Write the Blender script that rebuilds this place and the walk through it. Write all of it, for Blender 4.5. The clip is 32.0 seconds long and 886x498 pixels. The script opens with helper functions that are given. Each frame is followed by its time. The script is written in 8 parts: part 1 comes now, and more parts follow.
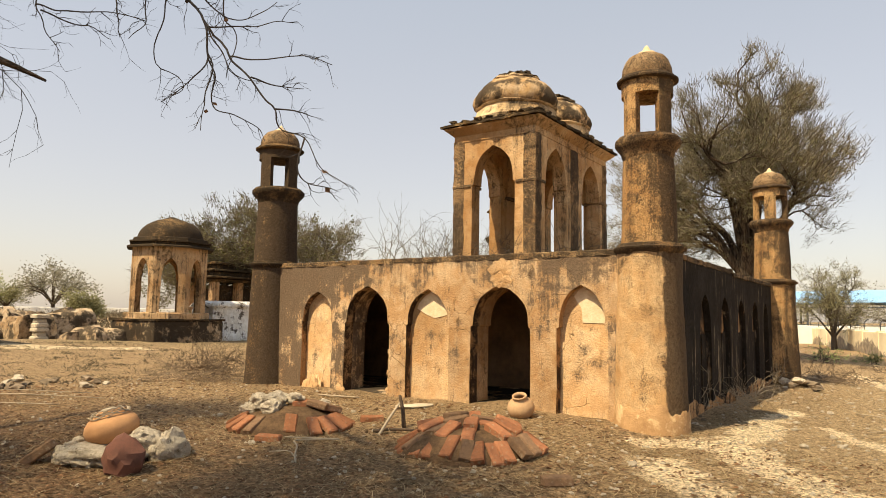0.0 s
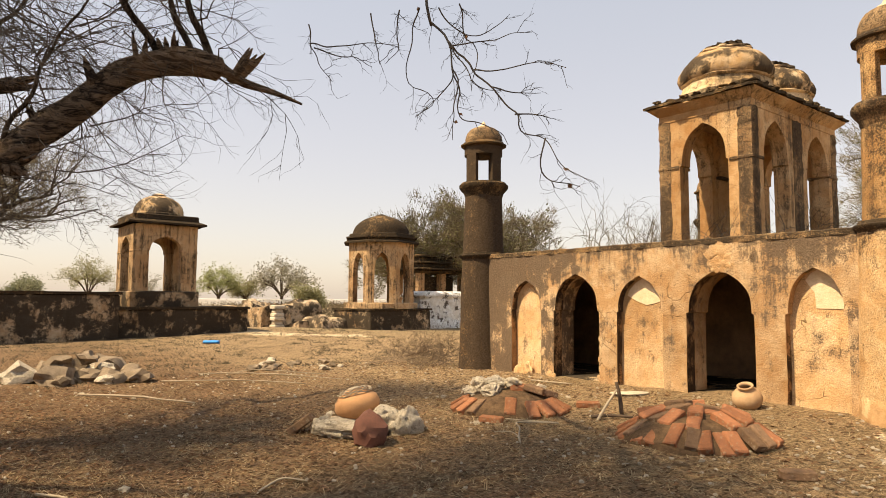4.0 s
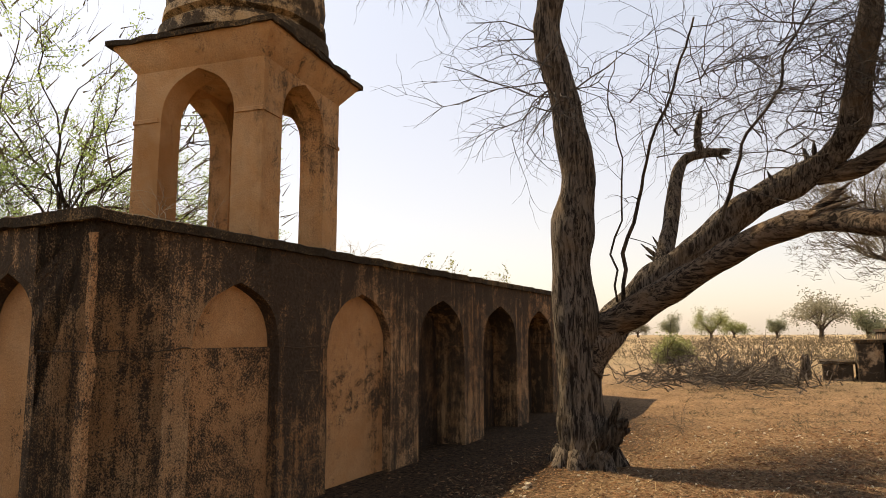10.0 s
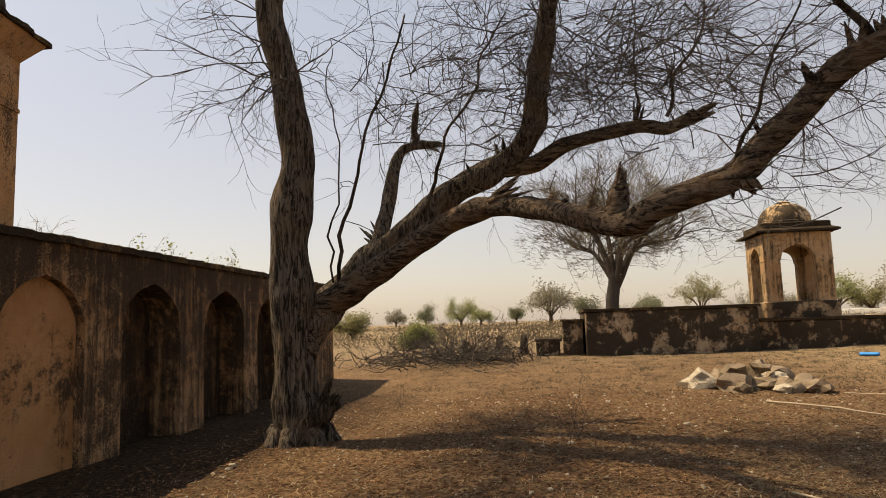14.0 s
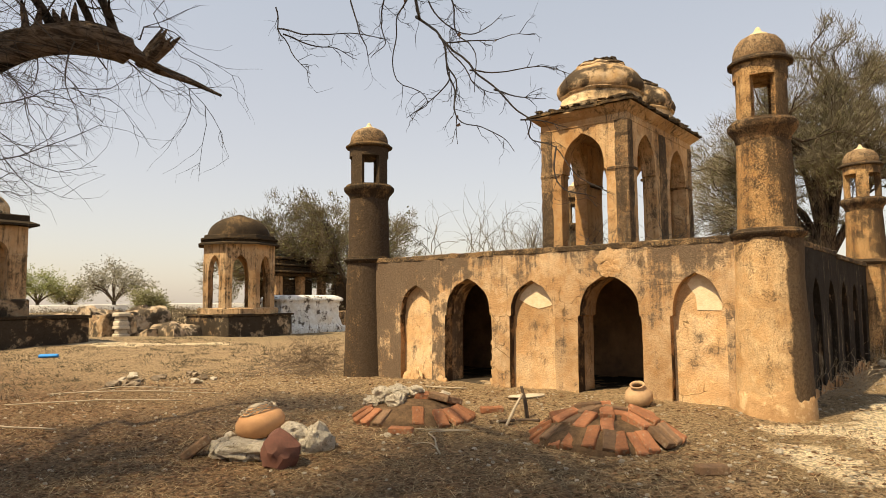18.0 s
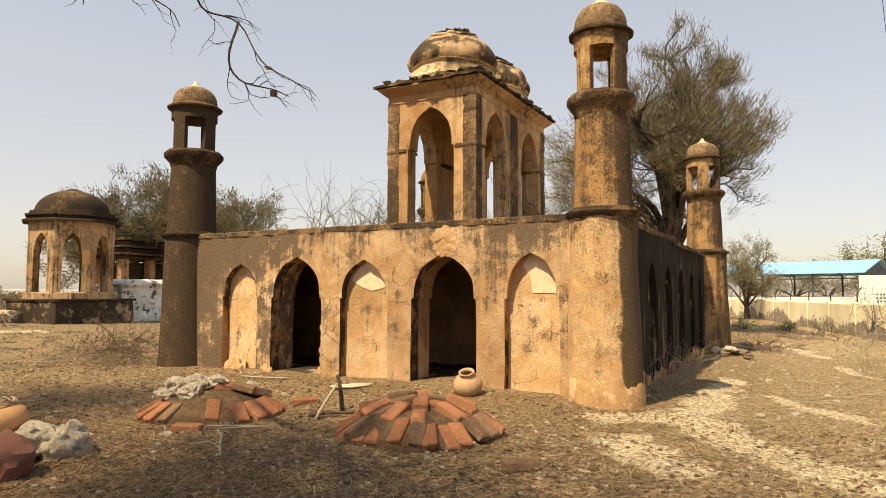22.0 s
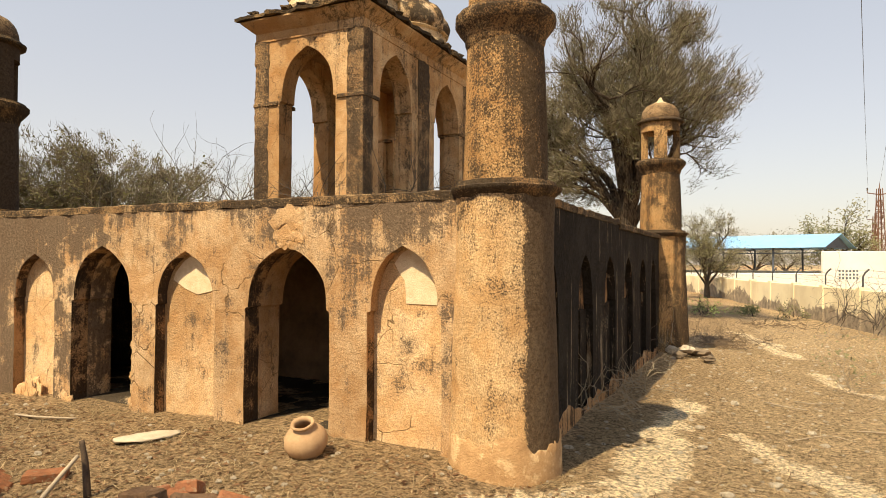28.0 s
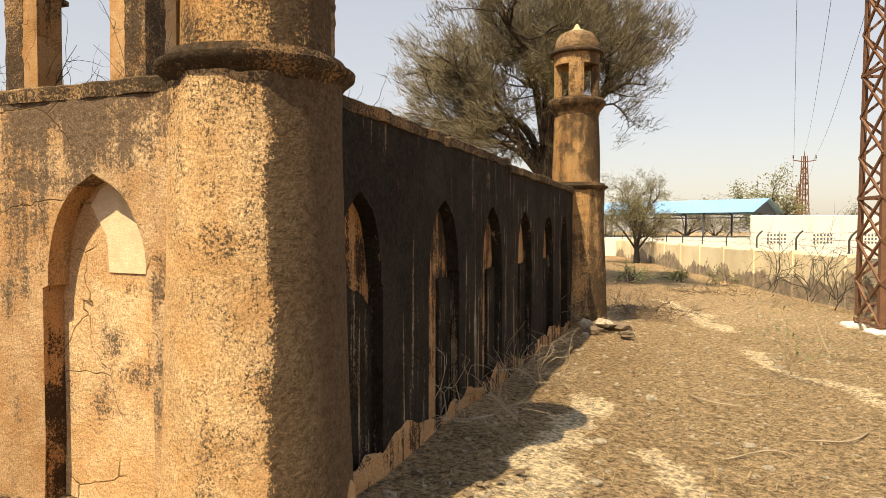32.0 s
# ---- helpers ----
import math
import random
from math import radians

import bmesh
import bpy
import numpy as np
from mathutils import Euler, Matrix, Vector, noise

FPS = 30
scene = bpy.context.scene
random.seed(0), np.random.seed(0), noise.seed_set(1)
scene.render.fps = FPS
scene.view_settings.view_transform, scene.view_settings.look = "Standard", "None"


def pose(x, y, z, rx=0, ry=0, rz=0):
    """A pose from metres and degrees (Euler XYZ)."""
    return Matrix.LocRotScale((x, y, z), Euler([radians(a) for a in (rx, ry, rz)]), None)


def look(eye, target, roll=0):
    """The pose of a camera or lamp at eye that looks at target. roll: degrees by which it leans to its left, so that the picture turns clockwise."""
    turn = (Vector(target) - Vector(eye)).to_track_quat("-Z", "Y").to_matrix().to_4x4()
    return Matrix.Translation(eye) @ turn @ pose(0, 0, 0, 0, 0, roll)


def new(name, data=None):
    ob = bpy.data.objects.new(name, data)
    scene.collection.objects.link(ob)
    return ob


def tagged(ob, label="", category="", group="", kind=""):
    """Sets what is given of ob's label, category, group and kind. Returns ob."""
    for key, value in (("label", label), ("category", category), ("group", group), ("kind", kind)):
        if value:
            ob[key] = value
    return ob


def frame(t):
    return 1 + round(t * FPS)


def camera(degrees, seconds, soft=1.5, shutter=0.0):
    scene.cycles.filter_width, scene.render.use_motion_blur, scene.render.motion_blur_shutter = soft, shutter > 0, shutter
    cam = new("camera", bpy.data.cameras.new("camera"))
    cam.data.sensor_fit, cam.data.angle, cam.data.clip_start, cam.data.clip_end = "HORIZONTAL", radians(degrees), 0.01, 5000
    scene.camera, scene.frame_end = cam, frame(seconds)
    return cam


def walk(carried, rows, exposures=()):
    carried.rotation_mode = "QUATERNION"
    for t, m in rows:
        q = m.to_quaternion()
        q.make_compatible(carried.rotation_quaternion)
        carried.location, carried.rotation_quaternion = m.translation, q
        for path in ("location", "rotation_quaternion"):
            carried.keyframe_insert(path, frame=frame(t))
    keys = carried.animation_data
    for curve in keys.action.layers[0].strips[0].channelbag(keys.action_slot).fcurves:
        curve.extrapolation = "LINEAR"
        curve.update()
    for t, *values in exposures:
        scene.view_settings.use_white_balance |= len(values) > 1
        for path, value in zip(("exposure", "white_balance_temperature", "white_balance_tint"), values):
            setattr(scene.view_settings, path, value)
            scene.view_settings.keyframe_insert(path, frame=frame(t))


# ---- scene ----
cam = camera(67.0, 32.0, soft=0.8)
PATH = [
    (0, (2.343, -7.418, 1.208), (-0.493, -3.330, 1.703), 0.97),
    (0.5, (2.384, -7.395, 1.198), (-0.704, -3.491, 1.672), 1.22),
    (1, (2.356, -7.397, 1.191), (-0.908, -3.638, 1.654), 1.21),
    (1.5, (2.347, -7.425, 1.199), (-1.020, -3.757, 1.651), 1.14),
    (2, (2.325, -7.456, 1.216), (-1.100, -3.842, 1.669), 0.71),
    (2.5, (2.345, -7.456, 1.213), (-1.112, -3.872, 1.673), 0.75),
    (4.5, (2.330, -7.900, 1.190), (0.642, -6.835, 1.321), 0.7),
    (5, (2.440, -8.140, 1.115), (0.607, -7.346, 1.217), 1.4),
    (5.5, (2.500, -8.220, 1.125), (0.575, -7.684, 1.215), 1.2),
    (6, (2.452, -8.26, 1.145), (0.483, -7.919, 1.237), 0.7),
    (6.5, (2.296, -8.336, 1.175), (0.303, -8.197, 1.268), 0.1),
    (7, (2.201, -8.422, 1.208), (0.204, -8.501, 1.285), 0.3),
    (7.5, (2.241, -8.547, 1.202), (0.259, -8.804, 1.266), 0.1),
    (8, (2.262, -8.743, 1.192), (0.314, -9.193, 1.238), -0.8),
    (8.5, (2.249, -8.895, 1.152), (0.351, -9.522, 1.221), -0.7),
    (9, (2.208, -8.963, 1.173), (0.371, -9.743, 1.295), -0.6),
    (9.5, (2.213, -9.014, 1.237), (0.442, -9.92, 1.439), -0.2),
    (10, (2.257, -9.02, 1.284), (0.537, -10.009, 1.539), -0.1),
    (10.5, (2.259, -9.017, 1.263), (0.579, -10.063, 1.556), -0.4),
    (11, (2.267, -9.012, 1.25), (0.608, -10.087, 1.554), -0.7),
    (11.5, (2.263, -8.955, 1.258), (0.616, -10.049, 1.561), -0.8),
    (12, (2.271, -8.977, 1.248), (0.609, -10.048, 1.548), -0.8),
    (12.5, (2.293, -8.93, 1.25), (0.574, -9.912, 1.537), -0.9),
    (13, (2.271, -8.856, 1.241), (0.463, -9.667, 1.507), -1.1),
    (13.5, (2.172, -8.661, 1.188), (0.272, -9.235, 1.432), -1.9),
    (15.5, (2.171, -8.008, 1.072), (-2.685, -6.889, 1.485), -0.15),
    (16, (1.965, -7.856, 1.182), (-2.617, -5.885, 1.522), -0.99),
    (16.5, (1.909, -7.857, 1.211), (-2.223, -5.060, 1.528), -0.89),
    (17, (2.011, -8.018, 1.221), (-1.735, -4.724, 1.562), -0.78),
    (17.5, (1.844, -7.994, 1.242), (-1.534, -4.328, 1.617), -0.57),
    (18, (1.755, -7.975, 1.262), (-1.340, -4.069, 1.664), -0.52),
    (18.5, (1.865, -7.965, 1.255), (-1.131, -3.985, 1.671), -0.42),
    (19, (1.901, -7.851, 1.209), (-0.994, -3.795, 1.621), -0.29),
    (19.5, (1.984, -7.624, 1.186), (-0.838, -3.525, 1.673), -0.34),
    (20, (2.009, -7.403, 1.154), (-0.719, -3.242, 1.648), -0.19),
    (20.5, (2.059, -7.303, 1.182), (-0.586, -3.083, 1.628), 0.03),
    (21, (1.840, -7.152, 1.153), (-0.653, -2.843, 1.614), 0.08),
    (21.5, (1.761, -7.068, 1.137), (-0.649, -2.705, 1.531), 0.07),
    (22, (1.814, -6.978, 1.143), (-0.534, -2.575, 1.474), 0.18),
    (22.5, (1.855, -6.746, 1.149), (-0.445, -2.318, 1.464), 0.18),
    (23, (1.829, -6.539, 1.160), (-0.449, -2.101, 1.497), 0.16),
    (23.5, (1.738, -6.286, 1.183), (-0.514, -1.835, 1.525), 0.24),
    (24, (1.810, -6.063, 1.218), (-0.485, -1.638, 1.607), 0.04),
    (24.5, (1.816, -5.782, 1.250), (-0.576, -1.409, 1.647), 0.47),
    (26.5, (1.764, -5.072, 1.341), (-0.704, -0.742, 1.742), 0.28),
    (27, (1.772, -4.913, 1.386), (-0.614, -0.527, 1.659), 0.21),
    (27.5, (1.719, -4.730, 1.388), (-0.555, -0.279, 1.540), 0.20),
    (28, (1.634, -4.513, 1.460), (-0.495, 0.010, 1.567), 0.24),
    (28.5, (1.635, -4.282, 1.447), (-0.409, 0.277, 1.632), 0.26),
    (29, (1.654, -4.052, 1.466), (-0.306, 0.545, 1.612), 0.22),
    (29.5, (1.675, -3.811, 1.438), (-0.251, 0.802, 1.531), 0.26),
    (30, (1.665, -3.513, 1.456), (-0.047, 1.184, 1.363), 0.28),
    (30.5, (1.708, -3.267, 1.419), (-0.008, 1.429, 1.426), 0.38),
    (31, (1.725, -2.973, 1.403), (0.024, 1.726, 1.226), 0.22),
    (31.5, (1.696, -2.643, 1.377), (0.019, 2.064, 1.217), 0.11),
    (32, (1.681, -2.347, 1.344), (-0.045, 2.343, 1.208), 0.11),
]
EXPOSURES = [(0.0, 0.56, 7050, 10), (4.0, 0.68, 7250, 13), (7.0, 0.79, 7300, 13), (8.0, 0.82, 7300, 13), (9.2, 0.88, 7300, 13), (11.0, 0.48, 7250, 13), (13.2, 0.28, 7250, 13), (16.0, 0.52, 7050, 10), (22.0, 0.55, 7050, 10), (32.0, 0.60, 7050, 10)]
walk(cam, [(t, look(eye, target, roll)) for t, eye, target, roll in PATH], EXPOSURES)

# ---- world and sun ----
SUN_TO = Vector((-0.70, -2.70, 4.15)).normalized()
world = bpy.data.worlds.new("hazy_sky")
scene.world = world
world.use_nodes = True
wnt = world.node_tree
sky = wnt.nodes.new("ShaderNodeTexSky")
sky.sky_type = 'NISHITA'
sky.sun_disc = False
sky.sun_elevation = math.asin(SUN_TO.z)
sky.sun_rotation = math.atan2(SUN_TO.x, SUN_TO.y)
sky.altitude = 0.0
sky.air_density = 1.0
sky.dust_density = 1.5
sky.ozone_density = 1.5
haze = wnt.nodes.new("ShaderNodeMix")
haze.data_type = 'RGBA'
# the haze thins from the horizon upwards
wco = wnt.nodes.new("ShaderNodeTexCoord")
wsep = wnt.nodes.new("ShaderNodeSeparateXYZ")
wnt.links.new(wco.outputs["Generated"], wsep.inputs[0])
wramp = wnt.nodes.new("ShaderNodeMapRange")
for key, v in ((1, 0.0), (2, 0.55), (3, 0.62), (4, 0.52)):
    wramp.inputs[key].default_value = v
wnt.links.new(wsep.outputs[2], wramp.inputs[0])
wnt.links.new(wramp.outputs[0], haze.inputs[0])
wtint = wnt.nodes.new("ShaderNodeMix")
wtint.data_type = 'RGBA'
wtint.inputs[6].default_value = (2.78, 3.20, 3.42, 1)
wtint.inputs[7].default_value = (3.60, 3.05, 2.62, 1)
whigh = wnt.nodes.new("ShaderNodeMapRange")
for key, v in ((1, 0.05), (2, 0.72), (3, 1.0), (4, 0.0)):
    whigh.inputs[key].default_value = v
wnt.links.new(wsep.outputs[2], whigh.inputs[0])
wnt.links.new(whigh.outputs[0], wtint.inputs[0])
wnt.links.new(wtint.outputs[2], haze.inputs[7])
wnt.links.new(sky.outputs[0], haze.inputs[6])
wnt.links.new(haze.outputs[2], wnt.nodes["Background"].inputs[0])
wnt.nodes["Background"].inputs[1].default_value = 0.15
sun = new("sun", bpy.data.lights.new("sun", "SUN"))
sun.data.energy = 5.0
sun.data.angle = radians(0.6)
sun.data.color = (1.0, 0.855, 0.60)
sun.matrix_world = look((0, 0, 30), Vector((0, 0, 30)) - SUN_TO)

# ---- materials ----
def nodemat(name, rough=0.9, metal=0.0):
    m = bpy.data.materials.new(name)
    m.use_nodes = True
    b = m.node_tree.nodes["Principled BSDF"]
    b.inputs["Roughness"].default_value = rough
    b.inputs["Metallic"].default_value = metal
    b.inputs["Specular IOR Level"].default_value = 0.25 if rough < 0.9 else 0.08
    return m, m.node_tree, b


class Net:
    """Small builder for one node tree."""
    def __init__(self, nt):
        self.nt = nt
        self.co = nt.nodes.new("ShaderNodeTexCoord").outputs["Object"]

    def link(self, a, b):
        self.nt.links.new(a, b)

    def mapped(self, scale=(1, 1, 1), co=None):
        n = self.nt.nodes.new("ShaderNodeMapping")
        n.inputs["Scale"].default_value = scale
        self.link(co or self.co, n.inputs["Vector"])
        return n.outputs[0]

    def noise(self, scale, detail=4.0, rough=0.6, co=None, distort=0.0):
        n = self.nt.nodes.new("ShaderNodeTexNoise")
        n.inputs["Scale"].default_value = scale
        n.inputs["Detail"].default_value = detail
        n.inputs["Roughness"].default_value = rough
        n.inputs["Distortion"].default_value = distort
        self.link(co or self.co, n.inputs["Vector"])
        return n.outputs[0]

    def cracks(self, scale, width, co=None):
        n = self.nt.nodes.new("ShaderNodeTexVoronoi")
        n.feature = 'DISTANCE_TO_EDGE'
        n.inputs["Scale"].default_value = scale
        self.link(co or self.co, n.inputs["Vector"])
        return self.ramp(n.outputs[0], [(0.0, (0, 0, 0, 1)), (width, (1, 1, 1, 1))])

    def ramp(self, fac, stops):
        n = self.nt.nodes.new("ShaderNodeValToRGB")
        e = n.color_ramp.elements
        while len(e) < len(stops):
            e.new(0.5)
        for el, (p, c) in zip(e, stops):
            el.position = p
            el.color = c if len(c) == 4 else (*c, 1)
        self.link(fac, n.inputs[0])
        return n.outputs[0]

    def mix(self, fac, a, b, mode='MIX'):
        n = self.nt.nodes.new("ShaderNodeMix")
        n.data_type, n.blend_type = 'RGBA', mode
        for key, v in ((0, fac), (6, a), (7, b)):
            if isinstance(v, (int, float)):
                n.inputs[key].default_value = v
            elif isinstance(v, tuple):
                n.inputs[key].default_value = (*v, 1) if len(v) == 3 else v
            else:
                self.link(v, n.inputs[key])
        return n.outputs[2]

    def math(self, op, a, b=0.0):
        n = self.nt.nodes.new("ShaderNodeMath")
        n.operation = op
        for k, v in ((0, a), (1, b)):
            if isinstance(v, (int, float)):
                n.inputs[k].default_value = v
            else:
                self.link(v, n.inputs[k])
        return n.outputs[0]

    def vec(self, op, a, b=None, out="Vector"):
        n = self.nt.nodes.new("ShaderNodeVectorMath")
        n.operation = op
        for k, v in ((0, a), (1, b)):
            if isinstance(v, tuple):
                n.inputs[k].default_value = v
            elif v is not None:
                self.link(v, n.inputs[k])
        return n.outputs[out]

    def xyz(self, v):
        n = self.nt.nodes.new("ShaderNodeCombineXYZ")
        for k in range(3):
            self.link(v, n.inputs[k])
        return n.outputs[0]

    def bump(self, height, strength, dist, b, chain=None):
        n = self.nt.nodes.new("ShaderNodeBump")
        n.inputs["Strength"].default_value = strength
        n.inputs["Distance"].default_value = dist
        self.link(height, n.inputs["Height"])
        if chain:
            self.link(chain, n.inputs["Normal"])
        self.link(n.outputs[0], b.inputs["Normal"])
        return n.outputs[0]


def grey(v):
    return (v, v, v, 1)


def plaster(name, base, pale, dark, stain=0.5, streak=0.4, speckle=0.5, top=None, crack=True, seed=0.0, coarse=False, grow=None, gritty=False):
    """Old lime plaster: ochre wash, paler worn patches, black lichen in blotches, streaks and specks.
    stain: how much of it is blackened; top: height from which lichen grows down, in object space;
    gritty: growth in fine specks; grow: compass way, start and weight of a dark crust to one side, which on the towers
    also paints in the shade of the unlit side."""
    m, nt, b = nodemat(name, 0.93)
    n = Net(nt)
    off = nt.nodes.new("ShaderNodeVectorMath")
    off.operation = 'ADD'
    off.inputs[1].default_value = (seed, seed * 1.7, 0)
    n.link(n.co, off.inputs[0])
    co = off.outputs[0]
    n.raw, n.co = n.co, co
    big = n.noise(0.9, 5, 0.62)
    mid = n.noise(4.0, 6, 0.65, distort=0.4)
    fine = n.noise(38.0, 4, 0.7)
    col = n.mix(n.ramp(mid, [(0.42, grey(0)), (0.66, grey(1))]), base, pale)
    col = n.mix(n.ramp(n.noise(2.2, 5, 0.6), [(0.46, grey(0)), (0.68, grey(0.5))]), col, tuple(c * 0.55 for c in base))
    drift = n.noise(0.55, 4, 0.55)
    col = n.mix(1.0, col, n.ramp(drift, [(0.34, (0.70, 0.60, 0.50)), (0.52, (1.0, 0.97, 0.94)), (0.66, (1.14, 1.10, 1.06))]), 'MULTIPLY')
    # black growth, in grains that gather into blotches and streaks
    gr = n.noise(75.0, 6, 0.8)
    mask = n.math('ADD', n.math('MULTIPLY', big, 0.36), n.math('MULTIPLY', n.noise(6.5, 8, 0.75) if gritty else n.noise(5.0, 9, 0.72), 0.32 if gritty else 0.46))
    mask = n.math('ADD', mask, n.math('MULTIPLY', n.math('SUBTRACT', gr, 0.22), 0.62 if gritty else 0.42))
    if coarse:
        mask = n.math('ADD', n.math('MULTIPLY', n.noise(1.7, 7, 0.72), 0.75), n.math('MULTIPLY', gr, 0.25))
    stk = n.noise(1.0, 6, 0.7, co=n.mapped((11.0, 11.0, 0.7) if streak < 1 else (17.0, 17.0, 0.75), co))
    mask = n.math('ADD', mask, n.math('MULTIPLY', n.math('SUBTRACT', stk, 0.5), streak))
    if top is not None:
        sep = nt.nodes.new("ShaderNodeSeparateXYZ")
        n.link(co, sep.inputs[0])
        up = n.math('MULTIPLY', n.math('SUBTRACT', sep.outputs[2], top[0]), 1.0 / (top[1] - top[0]))
        mp = nt.nodes.new("ShaderNodeClamp")
        n.link(up, mp.inputs[0])
        mask = n.math('ADD', mask, n.math('MULTIPLY', mp.outputs[0], top[2]))
    # crust towards one side; on the towers it also deepens the unlit side's shade
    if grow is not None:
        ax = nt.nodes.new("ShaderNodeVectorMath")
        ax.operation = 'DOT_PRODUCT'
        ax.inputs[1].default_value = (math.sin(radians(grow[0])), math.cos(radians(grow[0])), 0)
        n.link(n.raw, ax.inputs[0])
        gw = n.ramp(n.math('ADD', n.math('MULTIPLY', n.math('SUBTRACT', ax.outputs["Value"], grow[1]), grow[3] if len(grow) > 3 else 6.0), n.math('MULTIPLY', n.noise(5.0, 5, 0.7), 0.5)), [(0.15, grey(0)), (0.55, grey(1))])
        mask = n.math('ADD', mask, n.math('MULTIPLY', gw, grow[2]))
    lim = 0.62 - 0.24 * stain
    m1 = n.ramp(mask, [(max(lim - 0.022, 0), grey(0)), (lim + 0.030, grey(1))])
    spk = n.ramp(n.math('ADD', n.math('MULTIPLY', n.noise(105.0, 5, 0.8, co=n.mapped((1, 1, 0.6), co)), 0.75), n.math('MULTIPLY', mid, 0.25)),
                 [(0.50, grey(0)), (0.56, grey(1))])
    col = n.mix(n.math('MULTIPLY', spk, speckle), col, tuple(c * 0.40 for c in base))
    dk = n.mix(n.ramp(fine, [(0.35, grey(0)), (0.7, grey(1))]), dark, tuple(min(c * 2.4 + 0.008, 1) for c in dark))
    col = n.mix(n.math('MULTIPLY', m1, 0.93), col, dk)
    gv = n.ramp(n.noise(130.0, 3, 0.8), [(0.36, grey(0.70)), (0.60, grey(1.18))])
    col = n.mix(1.0, col, gv, 'MULTIPLY')
    h = n.math('ADD', n.math('MULTIPLY', fine, 0.8), n.math('MULTIPLY', mid, 0.7))
    ch = n.bump(h, 1.0, 0.013, b)
    if crack:
        wob = n.noise(3.0, 3, 0.5)
        wv = nt.nodes.new("ShaderNodeVectorMath")
        wv.operation = 'MULTIPLY_ADD'
        n.link(wob, wv.inputs[0])
        wv.inputs[1].default_value = (0.35, 0.35, 0.35)
        n.link(co, wv.inputs[2])
        cr = n.cracks(2.6, 0.012, wv.outputs[0])
        keep = n.ramp(n.noise(0.8, 2, 0.5), [(0.53, grey(1)), (0.56, grey(0))])
        cr = n.math('MAXIMUM', cr, keep)
        col = n.mix(cr, tuple(c * 0.30 for c in base), col)
        n.bump(cr, 0.6, 0.012, b, ch)
    n.link(col, b.inputs["Base Color"])
    return m


def simple(name, c1, c2, scale=6.0, rough=0.85, metal=0.0, bump=0.3, dist=0.01, vary=0.0, spots=None):
    m, nt, b = nodemat(name, rough, metal)
    n = Net(nt)
    a = n.noise(scale, 6, 0.65)
    f = n.noise(scale * 7, 4, 0.7)
    col = n.mix(n.ramp(n.math('ADD', n.math('MULTIPLY', a, 0.7), n.math('MULTIPLY', f, 0.3)), [(0.35, grey(0)), (0.65, grey(1))]), c1, c2)
    if spots:
        col = n.mix(n.ramp(n.noise(scale * 0.6, 5, 0.7), [(spots[0], grey(0)), (spots[0] + 0.08, grey(1))]), col, spots[1])
    if vary:
        oi = nt.nodes.new("ShaderNodeObjectInfo")
        v = n.ramp(oi.outputs["Random"], [(0.0, grey(1 - vary)), (1.0, grey(1.0))])
        col = n.mix(1.0, col, v, 'MULTIPLY')
    n.link(col, b.inputs["Base Color"])
    n.bump(n.math('ADD', n.math('MULTIPLY', a, 0.6), n.math('MULTIPLY', f, 0.4)), bump, dist, b)
    return m


OCHRE, PALE, BLACK = (0.47, 0.287, 0.143), (0.71, 0.53, 0.335), (0.018, 0.014, 0.010)
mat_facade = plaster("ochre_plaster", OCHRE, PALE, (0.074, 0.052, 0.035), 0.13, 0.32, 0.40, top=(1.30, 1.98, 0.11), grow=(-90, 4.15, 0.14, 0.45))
# black growth plus painted shade, for reveals turned from the sun
mat_darkreveal = plaster("stained_shady_reveal", (0.40, 0.23, 0.11), (0.52, 0.33, 0.17), (0.014, 0.010, 0.007), 0.46, 0.3, 0.5, seed=45.0, crack=False)
# darker plaster, used on the backs of the third niche onward
mat_ddark = plaster("dark_niche_plaster", (0.20, 0.115, 0.058), (0.32, 0.20, 0.11), (0.012, 0.009, 0.007), 0.66, 0.3, 0.5, seed=46.0, crack=False, gritty=True)
mat_coping = plaster("weathered_coping_plaster", (0.31, 0.195, 0.10), (0.48, 0.34, 0.19), (0.022, 0.016, 0.011), 0.60, 0.15, 0.6, seed=2.0, gritty=True)
mat_recess = plaster("recess_plaster", (0.58, 0.365, 0.185), (0.78, 0.58, 0.36), (0.06, 0.044, 0.03), 0.08, 0.2, 0.42, seed=3.0)
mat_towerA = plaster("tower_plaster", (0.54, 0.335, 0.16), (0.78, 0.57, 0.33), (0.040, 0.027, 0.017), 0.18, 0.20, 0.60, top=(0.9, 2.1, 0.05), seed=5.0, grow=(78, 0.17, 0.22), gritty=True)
mat_towerfoot = simple("bare_orange_render", (0.56, 0.345, 0.17), (0.36, 0.205, 0.095), 9.0, 0.95, 0, 0.9, 0.03, 0, (0.54, (0.64, 0.44, 0.24)))
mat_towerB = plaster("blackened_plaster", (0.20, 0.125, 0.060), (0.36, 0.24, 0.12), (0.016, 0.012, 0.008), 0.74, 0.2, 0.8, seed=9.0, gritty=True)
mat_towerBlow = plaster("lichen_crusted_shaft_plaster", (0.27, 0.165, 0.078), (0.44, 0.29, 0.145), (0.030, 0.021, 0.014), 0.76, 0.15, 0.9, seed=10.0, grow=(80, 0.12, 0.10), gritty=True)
# rain streaks, blackened further so the colour deepens the unlit wall's shade
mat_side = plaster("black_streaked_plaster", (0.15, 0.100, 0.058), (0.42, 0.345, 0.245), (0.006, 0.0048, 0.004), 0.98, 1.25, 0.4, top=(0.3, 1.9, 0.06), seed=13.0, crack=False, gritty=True)
